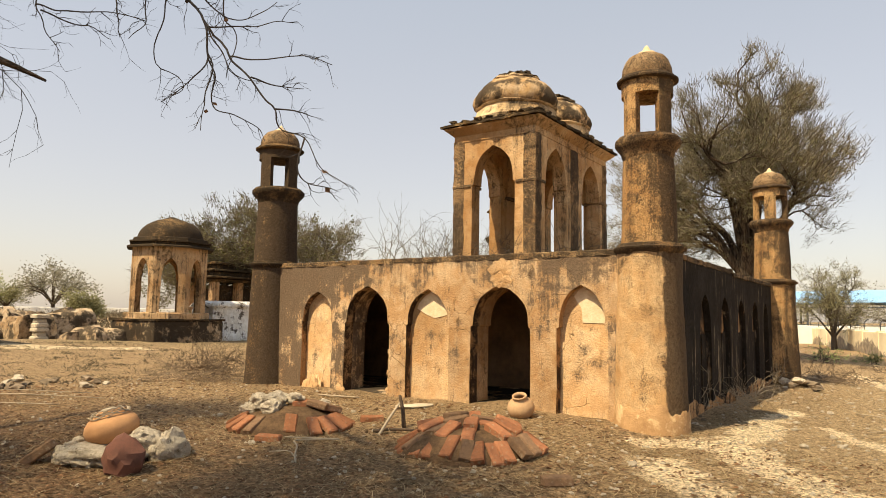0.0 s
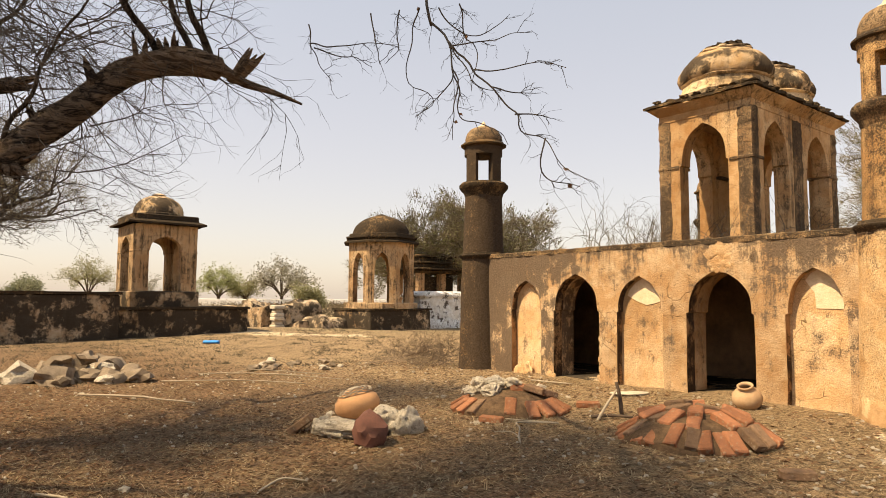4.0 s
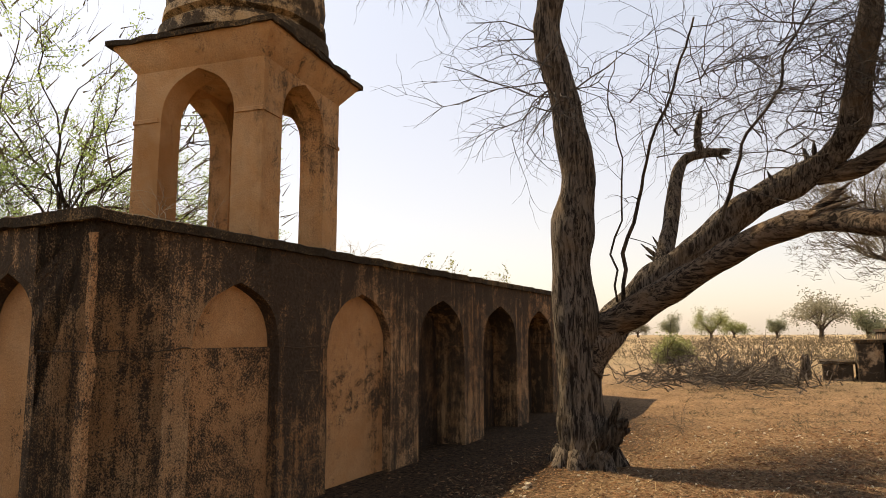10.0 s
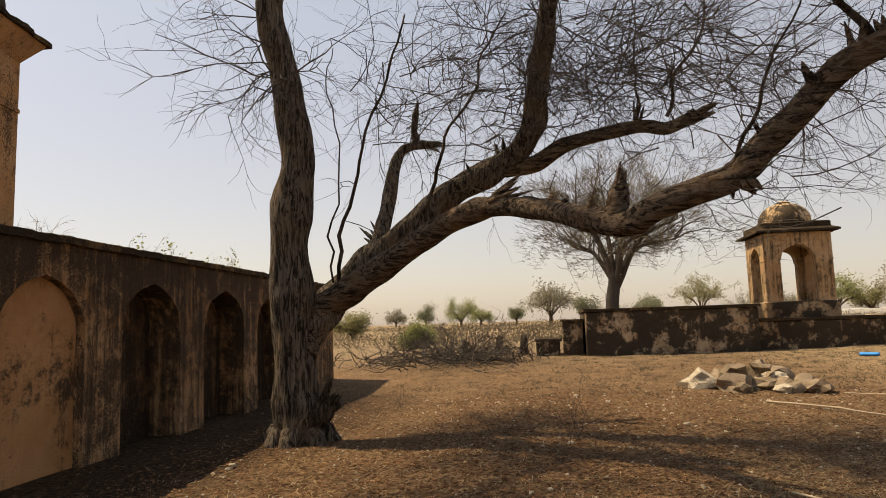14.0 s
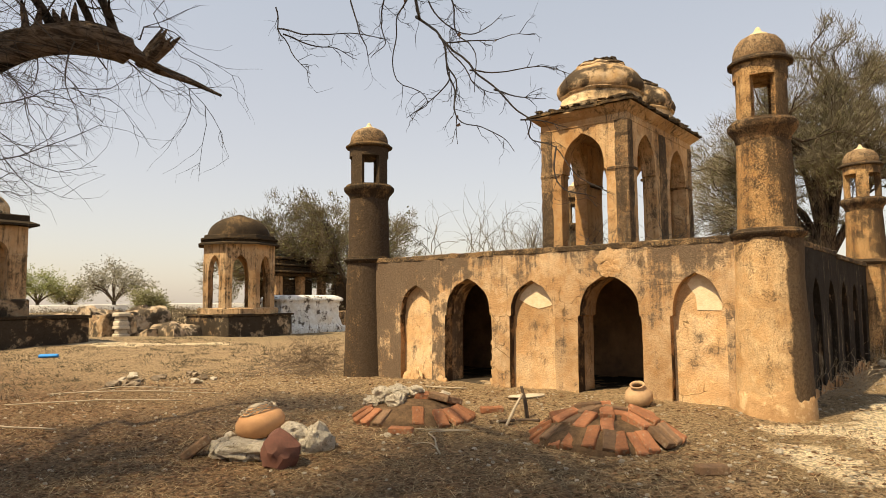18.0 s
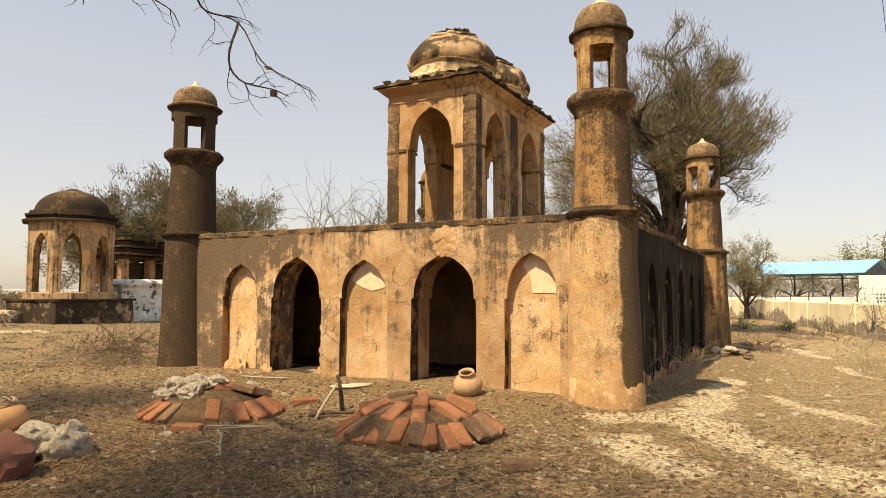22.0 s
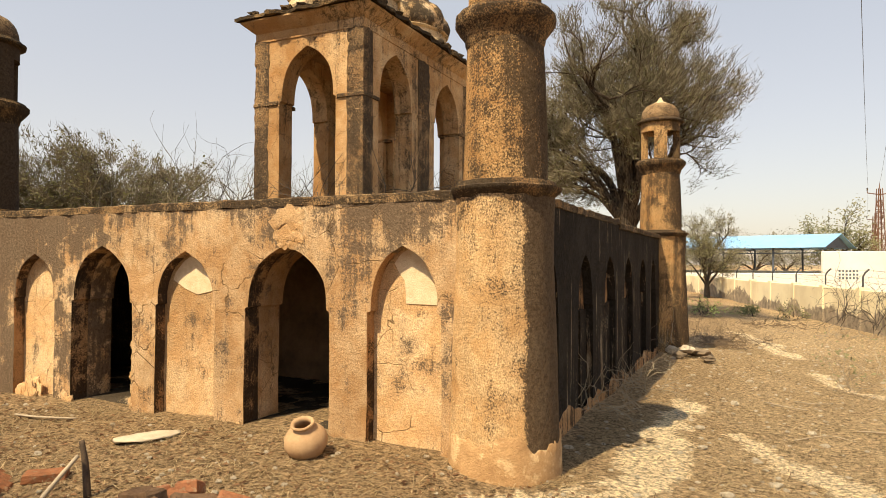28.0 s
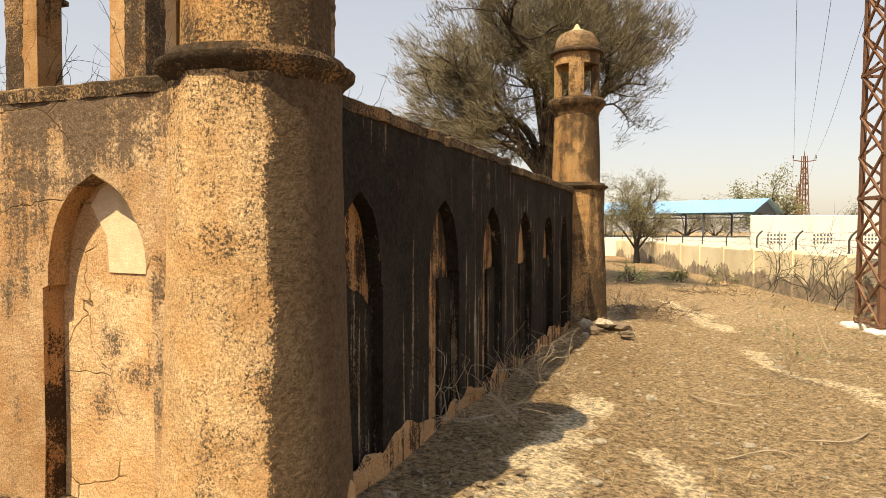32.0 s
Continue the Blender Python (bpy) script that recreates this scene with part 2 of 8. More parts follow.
mat_sidepale = plaster("rain_streaked_niche_plaster", (0.46, 0.25, 0.115), (0.56, 0.36, 0.19), (0.012, 0.009, 0.007), 0.34, 0.6, 0.5, seed=14.0, crack=False)
mat_pav = plaster("pavilion_plaster", (0.54, 0.33, 0.16), (0.74, 0.53, 0.31), (0.04, 0.028, 0.018), 0.22, 0.35, 0.3, seed=17.0, gritty=True)
mat_pier = plaster("speckled_pier_plaster", (0.36, 0.22, 0.11), (0.62, 0.43, 0.24), (0.030, 0.021, 0.014), 0.58, 0.15, 0.9, seed=18.0, crack=False, gritty=True)
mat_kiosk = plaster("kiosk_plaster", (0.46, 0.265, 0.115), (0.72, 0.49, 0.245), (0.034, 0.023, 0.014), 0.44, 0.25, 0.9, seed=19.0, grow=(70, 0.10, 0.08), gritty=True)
mat_dome = plaster("dome_plaster", (0.48, 0.315, 0.16), (0.76, 0.61, 0.42), (0.026, 0.019, 0.013), 0.56, 0.1, 0.6, seed=21.0, crack=False, coarse=True)
mat_drum = plaster("drum_plaster", (0.58, 0.40, 0.215), (0.78, 0.63, 0.42), (0.03, 0.022, 0.015), 0.30, 0.3, 0.5, seed=22.0, crack=False, gritty=True)
mat_domedark = plaster("kiosk_dome_plaster", (0.27, 0.175, 0.095), (0.42, 0.30, 0.18), (0.026, 0.018, 0.012), 0.58, 0.1, 0.7, seed=23.0, gritty=True)
mat_dwall = plaster("shaded_wall_plaster", (0.45, 0.255, 0.125), (0.60, 0.39, 0.22), (0.024, 0.018, 0.013), 0.54, 0.36, 0.8, top=(1.10, 1.95, 0.06), seed=25.0, gritty=True)
mat_drecess = plaster("shaded_recess_plaster", (0.50, 0.265, 0.12), (0.58, 0.335, 0.17), (0.03, 0.022, 0.015), 0.10, 0.15, 0.25, seed=29.0, crack=False)
mat_dinfill = plaster("speckled_infill_plaster", (0.44, 0.235, 0.11), (0.54, 0.31, 0.155), BLACK, 0.40, 0.1, 0.9, seed=31.0, crack=False, gritty=True)
mat_dpav = plaster("orange_pavilion_plaster", (0.53, 0.30, 0.14), (0.64, 0.41, 0.225), (0.05, 0.035, 0.022), 0.18, 0.25, 0.3, seed=33.0, crack=False, gritty=True)
mat_far = plaster("far_chhatri_plaster", (0.47, 0.305, 0.165), (0.62, 0.45, 0.275), (0.026, 0.019, 0.012), 0.34, 0.4, 0.5, seed=37.0, crack=False, gritty=True)
mat_plinth = plaster("blackened_plinth", (0.36, 0.25, 0.15), (0.56, 0.455, 0.32), (0.014, 0.011, 0.008), 0.72, 0.06, 0.3, seed=41.0, crack=False, coarse=True)
mat_ruin = plaster("crumbling_wall_plaster", (0.42, 0.31, 0.20), (0.72, 0.60, 0.45), (0.03, 0.023, 0.016), 0.52, 0.1, 0.4, seed=43.0, crack=False, coarse=True)
mat_white = simple("whitewashed_lime", (0.92, 0.91, 0.87), (0.66, 0.61, 0.53), 5.0, 0.95, 0, 1.0, 0.10, 0, (0.54, (0.14, 0.115, 0.09)))
mat_inner = simple("dark_brown_plaster", (0.34, 0.20, 0.10), (0.15, 0.09, 0.05), 3.0)
mat_finial = simple("lime_finial", (0.66, 0.52, 0.33), (0.46, 0.33, 0.18), 18.0)
mat_patch = simple("pale_patch_plaster", (0.78, 0.62, 0.42), (0.62, 0.46, 0.28), 16.0, 0.92, 0, 0.6, 0.015)
mat_brick = simple("old_brick", (0.54, 0.22, 0.105), (0.36, 0.165, 0.090), 26.0, 0.95, 0, 1.0, 0.03, 0.38, (0.55, (0.46, 0.32, 0.20)))
mat_browbrick = simple("weathered_brown_brick", (0.38, 0.225, 0.13), (0.23, 0.145, 0.09), 26.0, 0.95, 0, 1.0, 0.03, 0.4, (0.58, (0.44, 0.33, 0.22)))
mat_stone = simple("limey_stone", (0.86, 0.75, 0.59), (0.52, 0.42, 0.30), 34.0, 0.95, 0, 1.0, 0.05, 0.2, (0.60, (0.17, 0.13, 0.09)))
mat_rubble = simple("brown_rubble", (0.38, 0.29, 0.20), (0.20, 0.15, 0.105), 9.0, 0.95, 0, 1.0, 0.03, 0.4)
mat_redstone = simple("red_stone", (0.19, 0.085, 0.06), (0.12, 0.06, 0.045), 9.0, 0.9)
mat_terracotta = simple("orange_terracotta", (0.52, 0.28, 0.13), (0.43, 0.22, 0.10), 7.0, 0.8, 0, 0.2, 0.004)
mat_terrapale = simple("pale_terracotta", (0.46, 0.30, 0.165), (0.34, 0.205, 0.11), 6.0, 0.85, 0, 0.2, 0.004)
mat_darkwood = simple("charred_wood", (0.12, 0.08, 0.05), (0.05, 0.035, 0.025), 14.0)
mat_rust = simple("rusty_steel", (0.24, 0.12, 0.07), (0.15, 0.085, 0.055), 12.0, 0.75, 0.35)
mat_grate = simple("dull_wire", (0.10, 0.10, 0.10), (0.07, 0.07, 0.07), 12.0, 0.6, 0.5)
mat_blue = simple("blue_sheet_roof", (0.20, 0.42, 0.70), (0.27, 0.50, 0.78), 0.5, 0.55, 0.0, 0.05)
mat_steelblue = simple("painted_steel", (0.10, 0.12, 0.15), (0.07, 0.085, 0.11), 3.0, 0.6)
mat_whitepaint = simple("white_wall_paint", (0.80, 0.78, 0.72), (0.72, 0.69, 0.62), 0.6, 0.9)
mat_tarp = simple("blue_tarpaulin", (0.03, 0.22, 0.62), (0.05, 0.30, 0.72), 5.0, 0.45)
mat_sack = simple("cream_sack", (0.54, 0.455, 0.34), (0.38, 0.31, 0.22), 9.0)


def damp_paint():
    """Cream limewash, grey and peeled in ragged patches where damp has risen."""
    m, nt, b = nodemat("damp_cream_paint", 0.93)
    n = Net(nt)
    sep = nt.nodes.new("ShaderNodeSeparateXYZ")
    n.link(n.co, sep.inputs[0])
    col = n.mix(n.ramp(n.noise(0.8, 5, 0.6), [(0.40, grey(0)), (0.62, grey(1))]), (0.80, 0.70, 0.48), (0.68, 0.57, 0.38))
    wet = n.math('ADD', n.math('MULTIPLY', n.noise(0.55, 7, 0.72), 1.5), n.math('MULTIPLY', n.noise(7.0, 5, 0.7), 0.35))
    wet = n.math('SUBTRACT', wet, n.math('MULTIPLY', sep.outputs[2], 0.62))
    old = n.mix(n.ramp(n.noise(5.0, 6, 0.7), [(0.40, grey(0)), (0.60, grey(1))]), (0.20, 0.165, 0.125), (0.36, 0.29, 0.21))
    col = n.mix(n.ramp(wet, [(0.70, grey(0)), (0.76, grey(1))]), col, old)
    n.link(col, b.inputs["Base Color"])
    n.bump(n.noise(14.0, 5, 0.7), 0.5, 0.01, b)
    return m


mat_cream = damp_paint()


def bark(name, c1, c2, run=(1, 1, 0.16)):
    m, nt, b = nodemat(name, 0.95)
    n = Net(nt)
    co = n.mapped(run)
    a = n.noise(26.0, 6, 0.7, co=co, distort=0.8)
    f = n.noise(70.0, 4, 0.7)
    g = n.noise(3.0, 4, 0.6)
    col = n.mix(n.ramp(a, [(0.43, grey(0)), (0.57, grey(1))]), c1, c2)
    col = n.mix(n.ramp(g, [(0.5, grey(0)), (0.75, grey(0.6))]), col, (c2[0] * 1.25, c2[1] * 1.05, c2[2] * 0.8))
    n.link(col, b.inputs["Base Color"])
    n.bump(n.math('ADD', n.math('MULTIPLY', a, 1.0), n.math('MULTIPLY', f, 0.25)), 1.0, 0.07, b)
    return m


mat_bark = bark("furrowed_bark", (0.030, 0.023, 0.018), (0.215, 0.172, 0.135))
mat_limb = bark("peeling_limb_bark", (0.030, 0.023, 0.018), (0.235, 0.172, 0.122), (1, 0.14, 1))
mat_barkdark = bark("dark_bark", (0.035, 0.027, 0.020), (0.12, 0.090, 0.065))
mat_twig = simple("grey_twig", (0.095, 0.077, 0.060), (0.055, 0.043, 0.034), 20.0)
mat_scrubtwig = simple("brown_scrub_twig", (0.22, 0.155, 0.10), (0.11, 0.078, 0.052), 20.0)
mat_treetwig = simple("olive_grey_twig", (0.20, 0.165, 0.105), (0.12, 0.098, 0.062), 20.0)
mat_paletwig = simple("dry_pale_twig", (0.42, 0.34, 0.24), (0.28, 0.22, 0.15), 20.0)


def leafmat(name, c1, c2):
    m, nt, b = nodemat(name, 0.8)
    n = Net(nt)
    g = nt.nodes.new("ShaderNodeNewGeometry")
    col = n.ramp(g.outputs["Random Per Island"], [(0.0, c1), (1.0, c2)])
    n.link(col, b.inputs["Base Color"])
    tr = nt.nodes.new("ShaderNodeBsdfTranslucent")
    n.link(col, tr.inputs[0])
    mx = nt.nodes.new("ShaderNodeMixShader")
    mx.inputs[0].default_value = 0.42
    n.link(b.outputs[0], mx.inputs[1])
    n.link(tr.outputs[0], mx.inputs[2])
    n.link(mx.outputs[0], nt.nodes["Material Output"].inputs[0])
    return m


mat_leaf_olive = leafmat("olive_leaves", (0.10, 0.095, 0.040), (0.20, 0.185, 0.085))
mat_leaf_green = leafmat("green_leaves", (0.20, 0.29, 0.08), (0.40, 0.50, 0.19))
# far green paled and greyed to stand for haze
mat_leaf_far = leafmat("hazy_green_leaves", (0.17, 0.18, 0.115), (0.25, 0.255, 0.165))
mat_leaf_yellow = leafmat("yellow_green_leaves", (0.20, 0.215, 0.085), (0.30, 0.31, 0.135))
# grey mixed into distant olive leaves in place of haze
mat_leaf_grey = leafmat("hazy_grey_leaves", (0.19, 0.175, 0.125), (0.29, 0.27, 0.20))
mat_leaf_pale = leafmat("pale_leaves", (0.19, 0.18, 0.085), (0.30, 0.28, 0.15))
mat_scrub = leafmat("dry_scrub", (0.085, 0.066, 0.042), (0.18, 0.142, 0.09))
mat_straw = leafmat("straw_litter", (0.16, 0.10, 0.05), (0.60, 0.46, 0.27))
mat_dry = leafmat("dry_leaf_litter", (0.10, 0.05, 0.027), (0.34, 0.19, 0.10))


# worn sandy runs: from, to, half width
SAND_RUNS = [(0.20, -0.75, 0.95, -0.25, 0.36), (0.95, -0.25, 1.20, -1.0, 0.40), (1.20, -1.0, 1.95, -1.85, 0.42), (1.95, -1.85, 3.40, -2.7, 0.40), (0.95, -0.25, 0.88, 1.4, 0.34),
             (0.88, 1.4, 1.0, 3.2, 0.26), (0.55, -1.5, 1.10, -2.2, 0.32), (1.45, 2.0, 2.35, 0.5, 0.18), (2.35, 6.6, 2.65, 5.2, 0.14), (2.65, 5.2, 3.10, 4.8, 0.15), (3.10, 4.8, 3.6, 3.4, 0.18), (1.2, 12.0, 2.2, 8.4, 0.3), (-20.2, 1.0, -17.6, 1.8, 0.8), (-17.6, 1.8, -16.6, 3.9, 0.7)]


def on_sand(x, y):
    return any(math.hypot(x - ax - q * (bx - ax), y - ay - q * (by - ay)) < 0.75 * w for ax, ay, bx, by, w in SAND_RUNS
               for q in (max(0.0, min(1.0, ((x - ax) * (bx - ax) + (y - ay) * (by - ay)) / ((bx - ax) ** 2 + (by - ay) ** 2))),))


def groundmat():
    m, nt, b = nodemat("dry_earth", 0.97)
    n = Net(nt)
    big = n.noise(0.16, 5, 0.6)
    mid = n.noise(1.3, 6, 0.65)
    fine = n.noise(16.0, 6, 0.75)
    grain = n.noise(75.0, 4, 0.8)
    f = n.math('ADD', n.math('MULTIPLY', mid, 0.5), n.math('MULTIPLY', fine, 0.5))
    col = n.ramp(f, [(0.36, (0.062, 0.035, 0.019)), (0.50, (0.138, 0.076, 0.039)), (0.64, (0.265, 0.157, 0.083))])
    col = n.mix(n.ramp(grain, [(0.40, grey(0)), (0.68, grey(0.7))]), col, (0.36, 0.25, 0.145))
    col = n.mix(n.ramp(grain, [(0.28, grey(0.6)), (0.42, grey(0))]), col, (0.045, 0.027, 0.016))
    spot = n.ramp(n.noise(24.0, 7, 0.82), [(0.39, grey(0.30)), (0.50, grey(1.16)), (0.61, grey(1.95))])
    # dark leaf mould under the old tree, shade painted along the shaded building, straw strewn before the tomb
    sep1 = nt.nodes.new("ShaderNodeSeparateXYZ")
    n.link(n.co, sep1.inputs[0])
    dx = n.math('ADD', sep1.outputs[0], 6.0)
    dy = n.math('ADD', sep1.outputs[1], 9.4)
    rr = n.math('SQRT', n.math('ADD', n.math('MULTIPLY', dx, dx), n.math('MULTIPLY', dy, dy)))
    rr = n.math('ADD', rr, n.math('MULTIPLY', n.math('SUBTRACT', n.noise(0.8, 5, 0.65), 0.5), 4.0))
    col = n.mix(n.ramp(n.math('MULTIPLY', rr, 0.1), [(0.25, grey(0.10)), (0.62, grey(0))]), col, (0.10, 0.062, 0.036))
    # near-black strip before the shaded wall: its shade painted over the leaf mould
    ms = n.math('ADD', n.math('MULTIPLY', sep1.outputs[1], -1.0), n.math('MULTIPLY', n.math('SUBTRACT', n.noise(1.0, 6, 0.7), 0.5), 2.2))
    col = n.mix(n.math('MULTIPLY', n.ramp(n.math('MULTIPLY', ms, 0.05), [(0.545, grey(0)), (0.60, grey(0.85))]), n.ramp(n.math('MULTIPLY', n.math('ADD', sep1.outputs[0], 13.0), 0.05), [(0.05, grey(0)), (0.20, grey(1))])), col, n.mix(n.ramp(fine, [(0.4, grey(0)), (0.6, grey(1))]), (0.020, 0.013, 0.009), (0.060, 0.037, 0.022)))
    yy = n.math('ADD', sep1.outputs[1], n.math('MULTIPLY', n.math('SUBTRACT', n.noise(1.1, 5, 0.65), 0.5), 2.4))
    yy = n.math('MULTIPLY', n.math('ADD', yy, 4.6), 0.25)
    col = n.mix(n.math('MULTIPLY', n.ramp(yy, [(0.15, grey(0)), (0.75, grey(0.62))]), n.ramp(fine, [(0.34, grey(0.3)), (0.58, grey(1))])), col, (0.42, 0.30, 0.17))
    # paler, sandier earth east of the corner tower
    sep0 = nt.nodes.new("ShaderNodeSeparateXYZ")
    n.link(n.co, sep0.inputs[0])
    ex = n.math('ADD', sep0.outputs[0], n.math('MULTIPLY', n.math('SUBTRACT', n.noise(0.7, 5, 0.65), 0.5), 2.2))
    est = n.math('MULTIPLY', n.ramp(n.math('MULTIPLY', ex, 0.4), [(0.10, grey(0)), (0.70, grey(1))]), n.ramp(n.math('MULTIPLY', n.math('ADD', sep0.outputs[1], 6.0), 0.2), [(0.2, grey(0)), (0.9, grey(1))]))
    col = n.mix(n.math('MULTIPLY', est, n.ramp(n.noise(8.0, 9, 0.8), [(0.40, grey(0.25)), (0.56, grey(0.70))])), col, (0.48, 0.355, 0.21))
    # pale trodden sand: runs worn from the corner tower towards the open ground and along the side wall
    sep = nt.nodes.new("ShaderNodeSeparateXYZ")
    n.link(n.co, sep.inputs[0])
    flat = nt.nodes.new("ShaderNodeCombineXYZ")
    for k in (0, 1):
        n.link(n.math('ADD', sep.outputs[k], n.math('MULTIPLY', n.math('SUBTRACT', n.noise(1.3, 5, 0.65, co=n.mapped((1 + 0.3 * k, 1, 1))), 0.5), 1.1)), flat.inputs[k])
    pth = None
    for ax, ay, bx, by, w in SAND_RUNS:
        rel = n.vec('SUBTRACT', flat.outputs[0], (ax, ay, 0))
        run = (bx - ax, by - ay, 0)
        part_of = n.math('MINIMUM', n.math('MAXIMUM', n.math('DIVIDE', n.vec('DOT_PRODUCT', rel, run, "Value"), run[0] ** 2 + run[1] ** 2), 0.0), 1.0)
        off = n.vec('SUBTRACT', rel, n.vec('MULTIPLY', run, n.xyz(part_of)))
        near = n.math('SUBTRACT', 1.0, n.math('DIVIDE', n.vec('LENGTH', off, None, "Value"), w))
        pth = near if pth is None else n.math('MAXIMUM', pth, near)
    pth = n.ramp(n.math('ADD', n.math('MULTIPLY', pth, 0.50), n.math('MULTIPLY', n.noise(5.0, 8, 0.75), 0.8)), [(0.52, grey(0)), (0.62, grey(1))])
    col = n.mix(n.math('MULTIPLY', pth, 0.92), col, (0.66, 0.52, 0.335))
    # far fields are paler and patchy
    far = n.ramp(n.math('MULTIPLY', n.math('ABSOLUTE', sep.outputs[0]), 0.02), [(0.26, grey(0)), (0.5, grey(1))])
    fld = n.ramp(n.noise(0.045, 4, 0.6), [(0.38, (0.20, 0.155, 0.095)), (0.5, (0.27, 0.20, 0.125)), (0.62, (0.165, 0.14, 0.08))])
    col = n.mix(n.math('MULTIPLY', far, 0.75), col, fld)
    col = n.mix(1.0, col, spot, 'MULTIPLY')
    n.link(col, b.inputs["Base Color"])
    ch = n.bump(n.math('ADD', fine, n.math('MULTIPLY', grain, 0.8)), 1.0, 0.045, b)
    return m


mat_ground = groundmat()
mat_moundearth = simple("mound_earth", (0.21, 0.13, 0.072), (0.085, 0.052, 0.030), 14.0, 0.97, 0, 1.0, 0.05)
mat_clod = simple("earth_clod", (0.17, 0.105, 0.058), (0.10, 0.06, 0.034), 30.0, 0.97)

# ---- mesh helpers ----
class Build:
    """Collects vertices and faces for one mesh."""
    def __init__(self):
        self.v, self.f, self.smooth = [], [], False

    def add(self, pts):
        k = len(self.v)
        self.v.extend([tuple(p) for p in pts])
        return k

    def quad(self, a, b, c, d):
        k = self.add((a, b, c, d))
        self.f.append((k, k + 1, k + 2, k + 3))

    def poly(self, pts):
        k = self.add(pts)
        self.f.append(tuple(range(k, k + len(pts))))

    def strip(self, p, q, close=False):
        """A band between two lines of points."""
        n = len(p)
        a, b = self.add(p), self.add(q)
        for i in range(n if close else n - 1):
            j = (i + 1) % n
            self.f.append((a + i, a + j, b + j, b + i))

    def box(self, x0, y0, z0, x1, y1, z1, c=0.012, m=None):
        """A box with chamfered upright and top edges."""
        c = min(c, 0.3 * abs(x1 - x0), 0.3 * abs(y1 - y0), 0.4 * abs(z1 - z0))

        def loop(i, z):
            return [(x0 + i + c, y0 + i, z), (x1 - i - c, y0 + i, z), (x1 - i, y0 + i + c, z), (x1 - i, y1 - i - c, z),
                    (x1 - i - c, y1 - i, z), (x0 + i + c, y1 - i, z), (x0 + i, y1 - i - c, z), (x0 + i, y0 + i + c, z)]
        rows = [loop(0, z0), loop(0, z1 - c), loop(c, z1)]
        if m:
            rows = [[m @ Vector(p) for p in r] for r in rows]
        self.loft(rows, True, True)

    def loft(self, rows, bottom=False, top=False):
        n = len(rows[0])
        ks = [self.add(r) for r in rows]
        for a, b in zip(ks, ks[1:]):
            for i in range(n):
                j = (i + 1) % n
                self.f.append((a + i, a + j, b + j, b + i))
        if bottom:
            self.f.append(tuple(range(ks[0] + n - 1, ks[0] - 1, -1)))
        if top:
            self.f.append(tuple(range(ks[-1], ks[-1] + n)))

    def lathe(self, prof, cx=0, cy=0, n=40, wob=0.0, lobes=0, deep=0.0, seed=0.0, top=True):
        rows = []
        for r, z in prof:
            row = []
            for i in range(n):
                a = 2 * math.pi * i / n
                k = r * (1 + deep * (abs(math.cos(a * lobes / 2)) - 0.6)) if lobes else r
                if wob:
                    k += wob * noise.noise((3 * math.cos(a) + seed, 3 * math.sin(a), z * 2.2))
                row.append((cx + k * math.cos(a), cy + k * math.sin(a), z))
            rows.append(row)
        self.loft(rows, True, top)

    def tube(self, pts, rad, n=7, wob=0.0):
        pts = [Vector(p) for p in pts]
        rows, side = [], None
        for i, p in enumerate(pts):
            d = (pts[min(i + 1, len(pts) - 1)] - pts[max(i - 1, 0)]).normalized()
            s = side if side is not None else d.orthogonal()
            s = (s - d * s.dot(d))
            s = s.normalized() if s.length > 1e-6 else d.orthogonal().normalized()
            side = s
            t = d.cross(s)
            row = []
            for k in range(n):
                a = 2 * math.pi * k / n
                o = s * math.cos(a) + t * math.sin(a)
                r = rad[i]
                if wob:
                    r *= 1 + wob * noise.noise(p * 2.5 + o * 1.6) + 0.45 * wob * noise.noise(o * 5.0 + p * 0.8)
                row.append(p + o * r)
            rows.append(row)
        self.loft(rows, True, True)

    def mesh(self, name):
        me = bpy.data.meshes.new(name)
        me.from_pydata(self.v, [], self.f)
        if self.smooth:
            me.shade_smooth()
        me.update()
        return me


def part(name, build, material, parent=None, label="", smooth=False):
    """Links one mesh as an object, under a thing or a part."""
    build.smooth = smooth
    me = build.mesh(name)
    me.materials.append(material)
    ob = new(name, me)
    if parent is not None:
        ob.parent = parent
    if label:
        ob["label"] = label
    return ob


def thing(name, label, category, group="", kind="", at=(0, 0, 0), turn=0):
    e = new(name)
    e.empty_display_size = 0.2
    e.matrix_world = pose(*at, 0, 0, turn)
    return tagged(e, label, category, group, kind)


def weld(ob, dist=0.0005, angle=40):
    """Joins doubled points and shades rounded parts smoothly."""
    bm = bmesh.new()
    bm.from_mesh(ob.data)
    bmesh.ops.remove_doubles(bm, verts=bm.verts, dist=dist)
    bmesh.ops.recalc_face_normals(bm, faces=bm.faces)
    for e in bm.edges:
        if len(e.link_faces) == 2 and e.calc_face_angle(9) > radians(angle):
            e.smooth = False
    for f in bm.faces:
        f.smooth = True
    bm.to_mesh(ob.data)
    bm.free()
    return ob


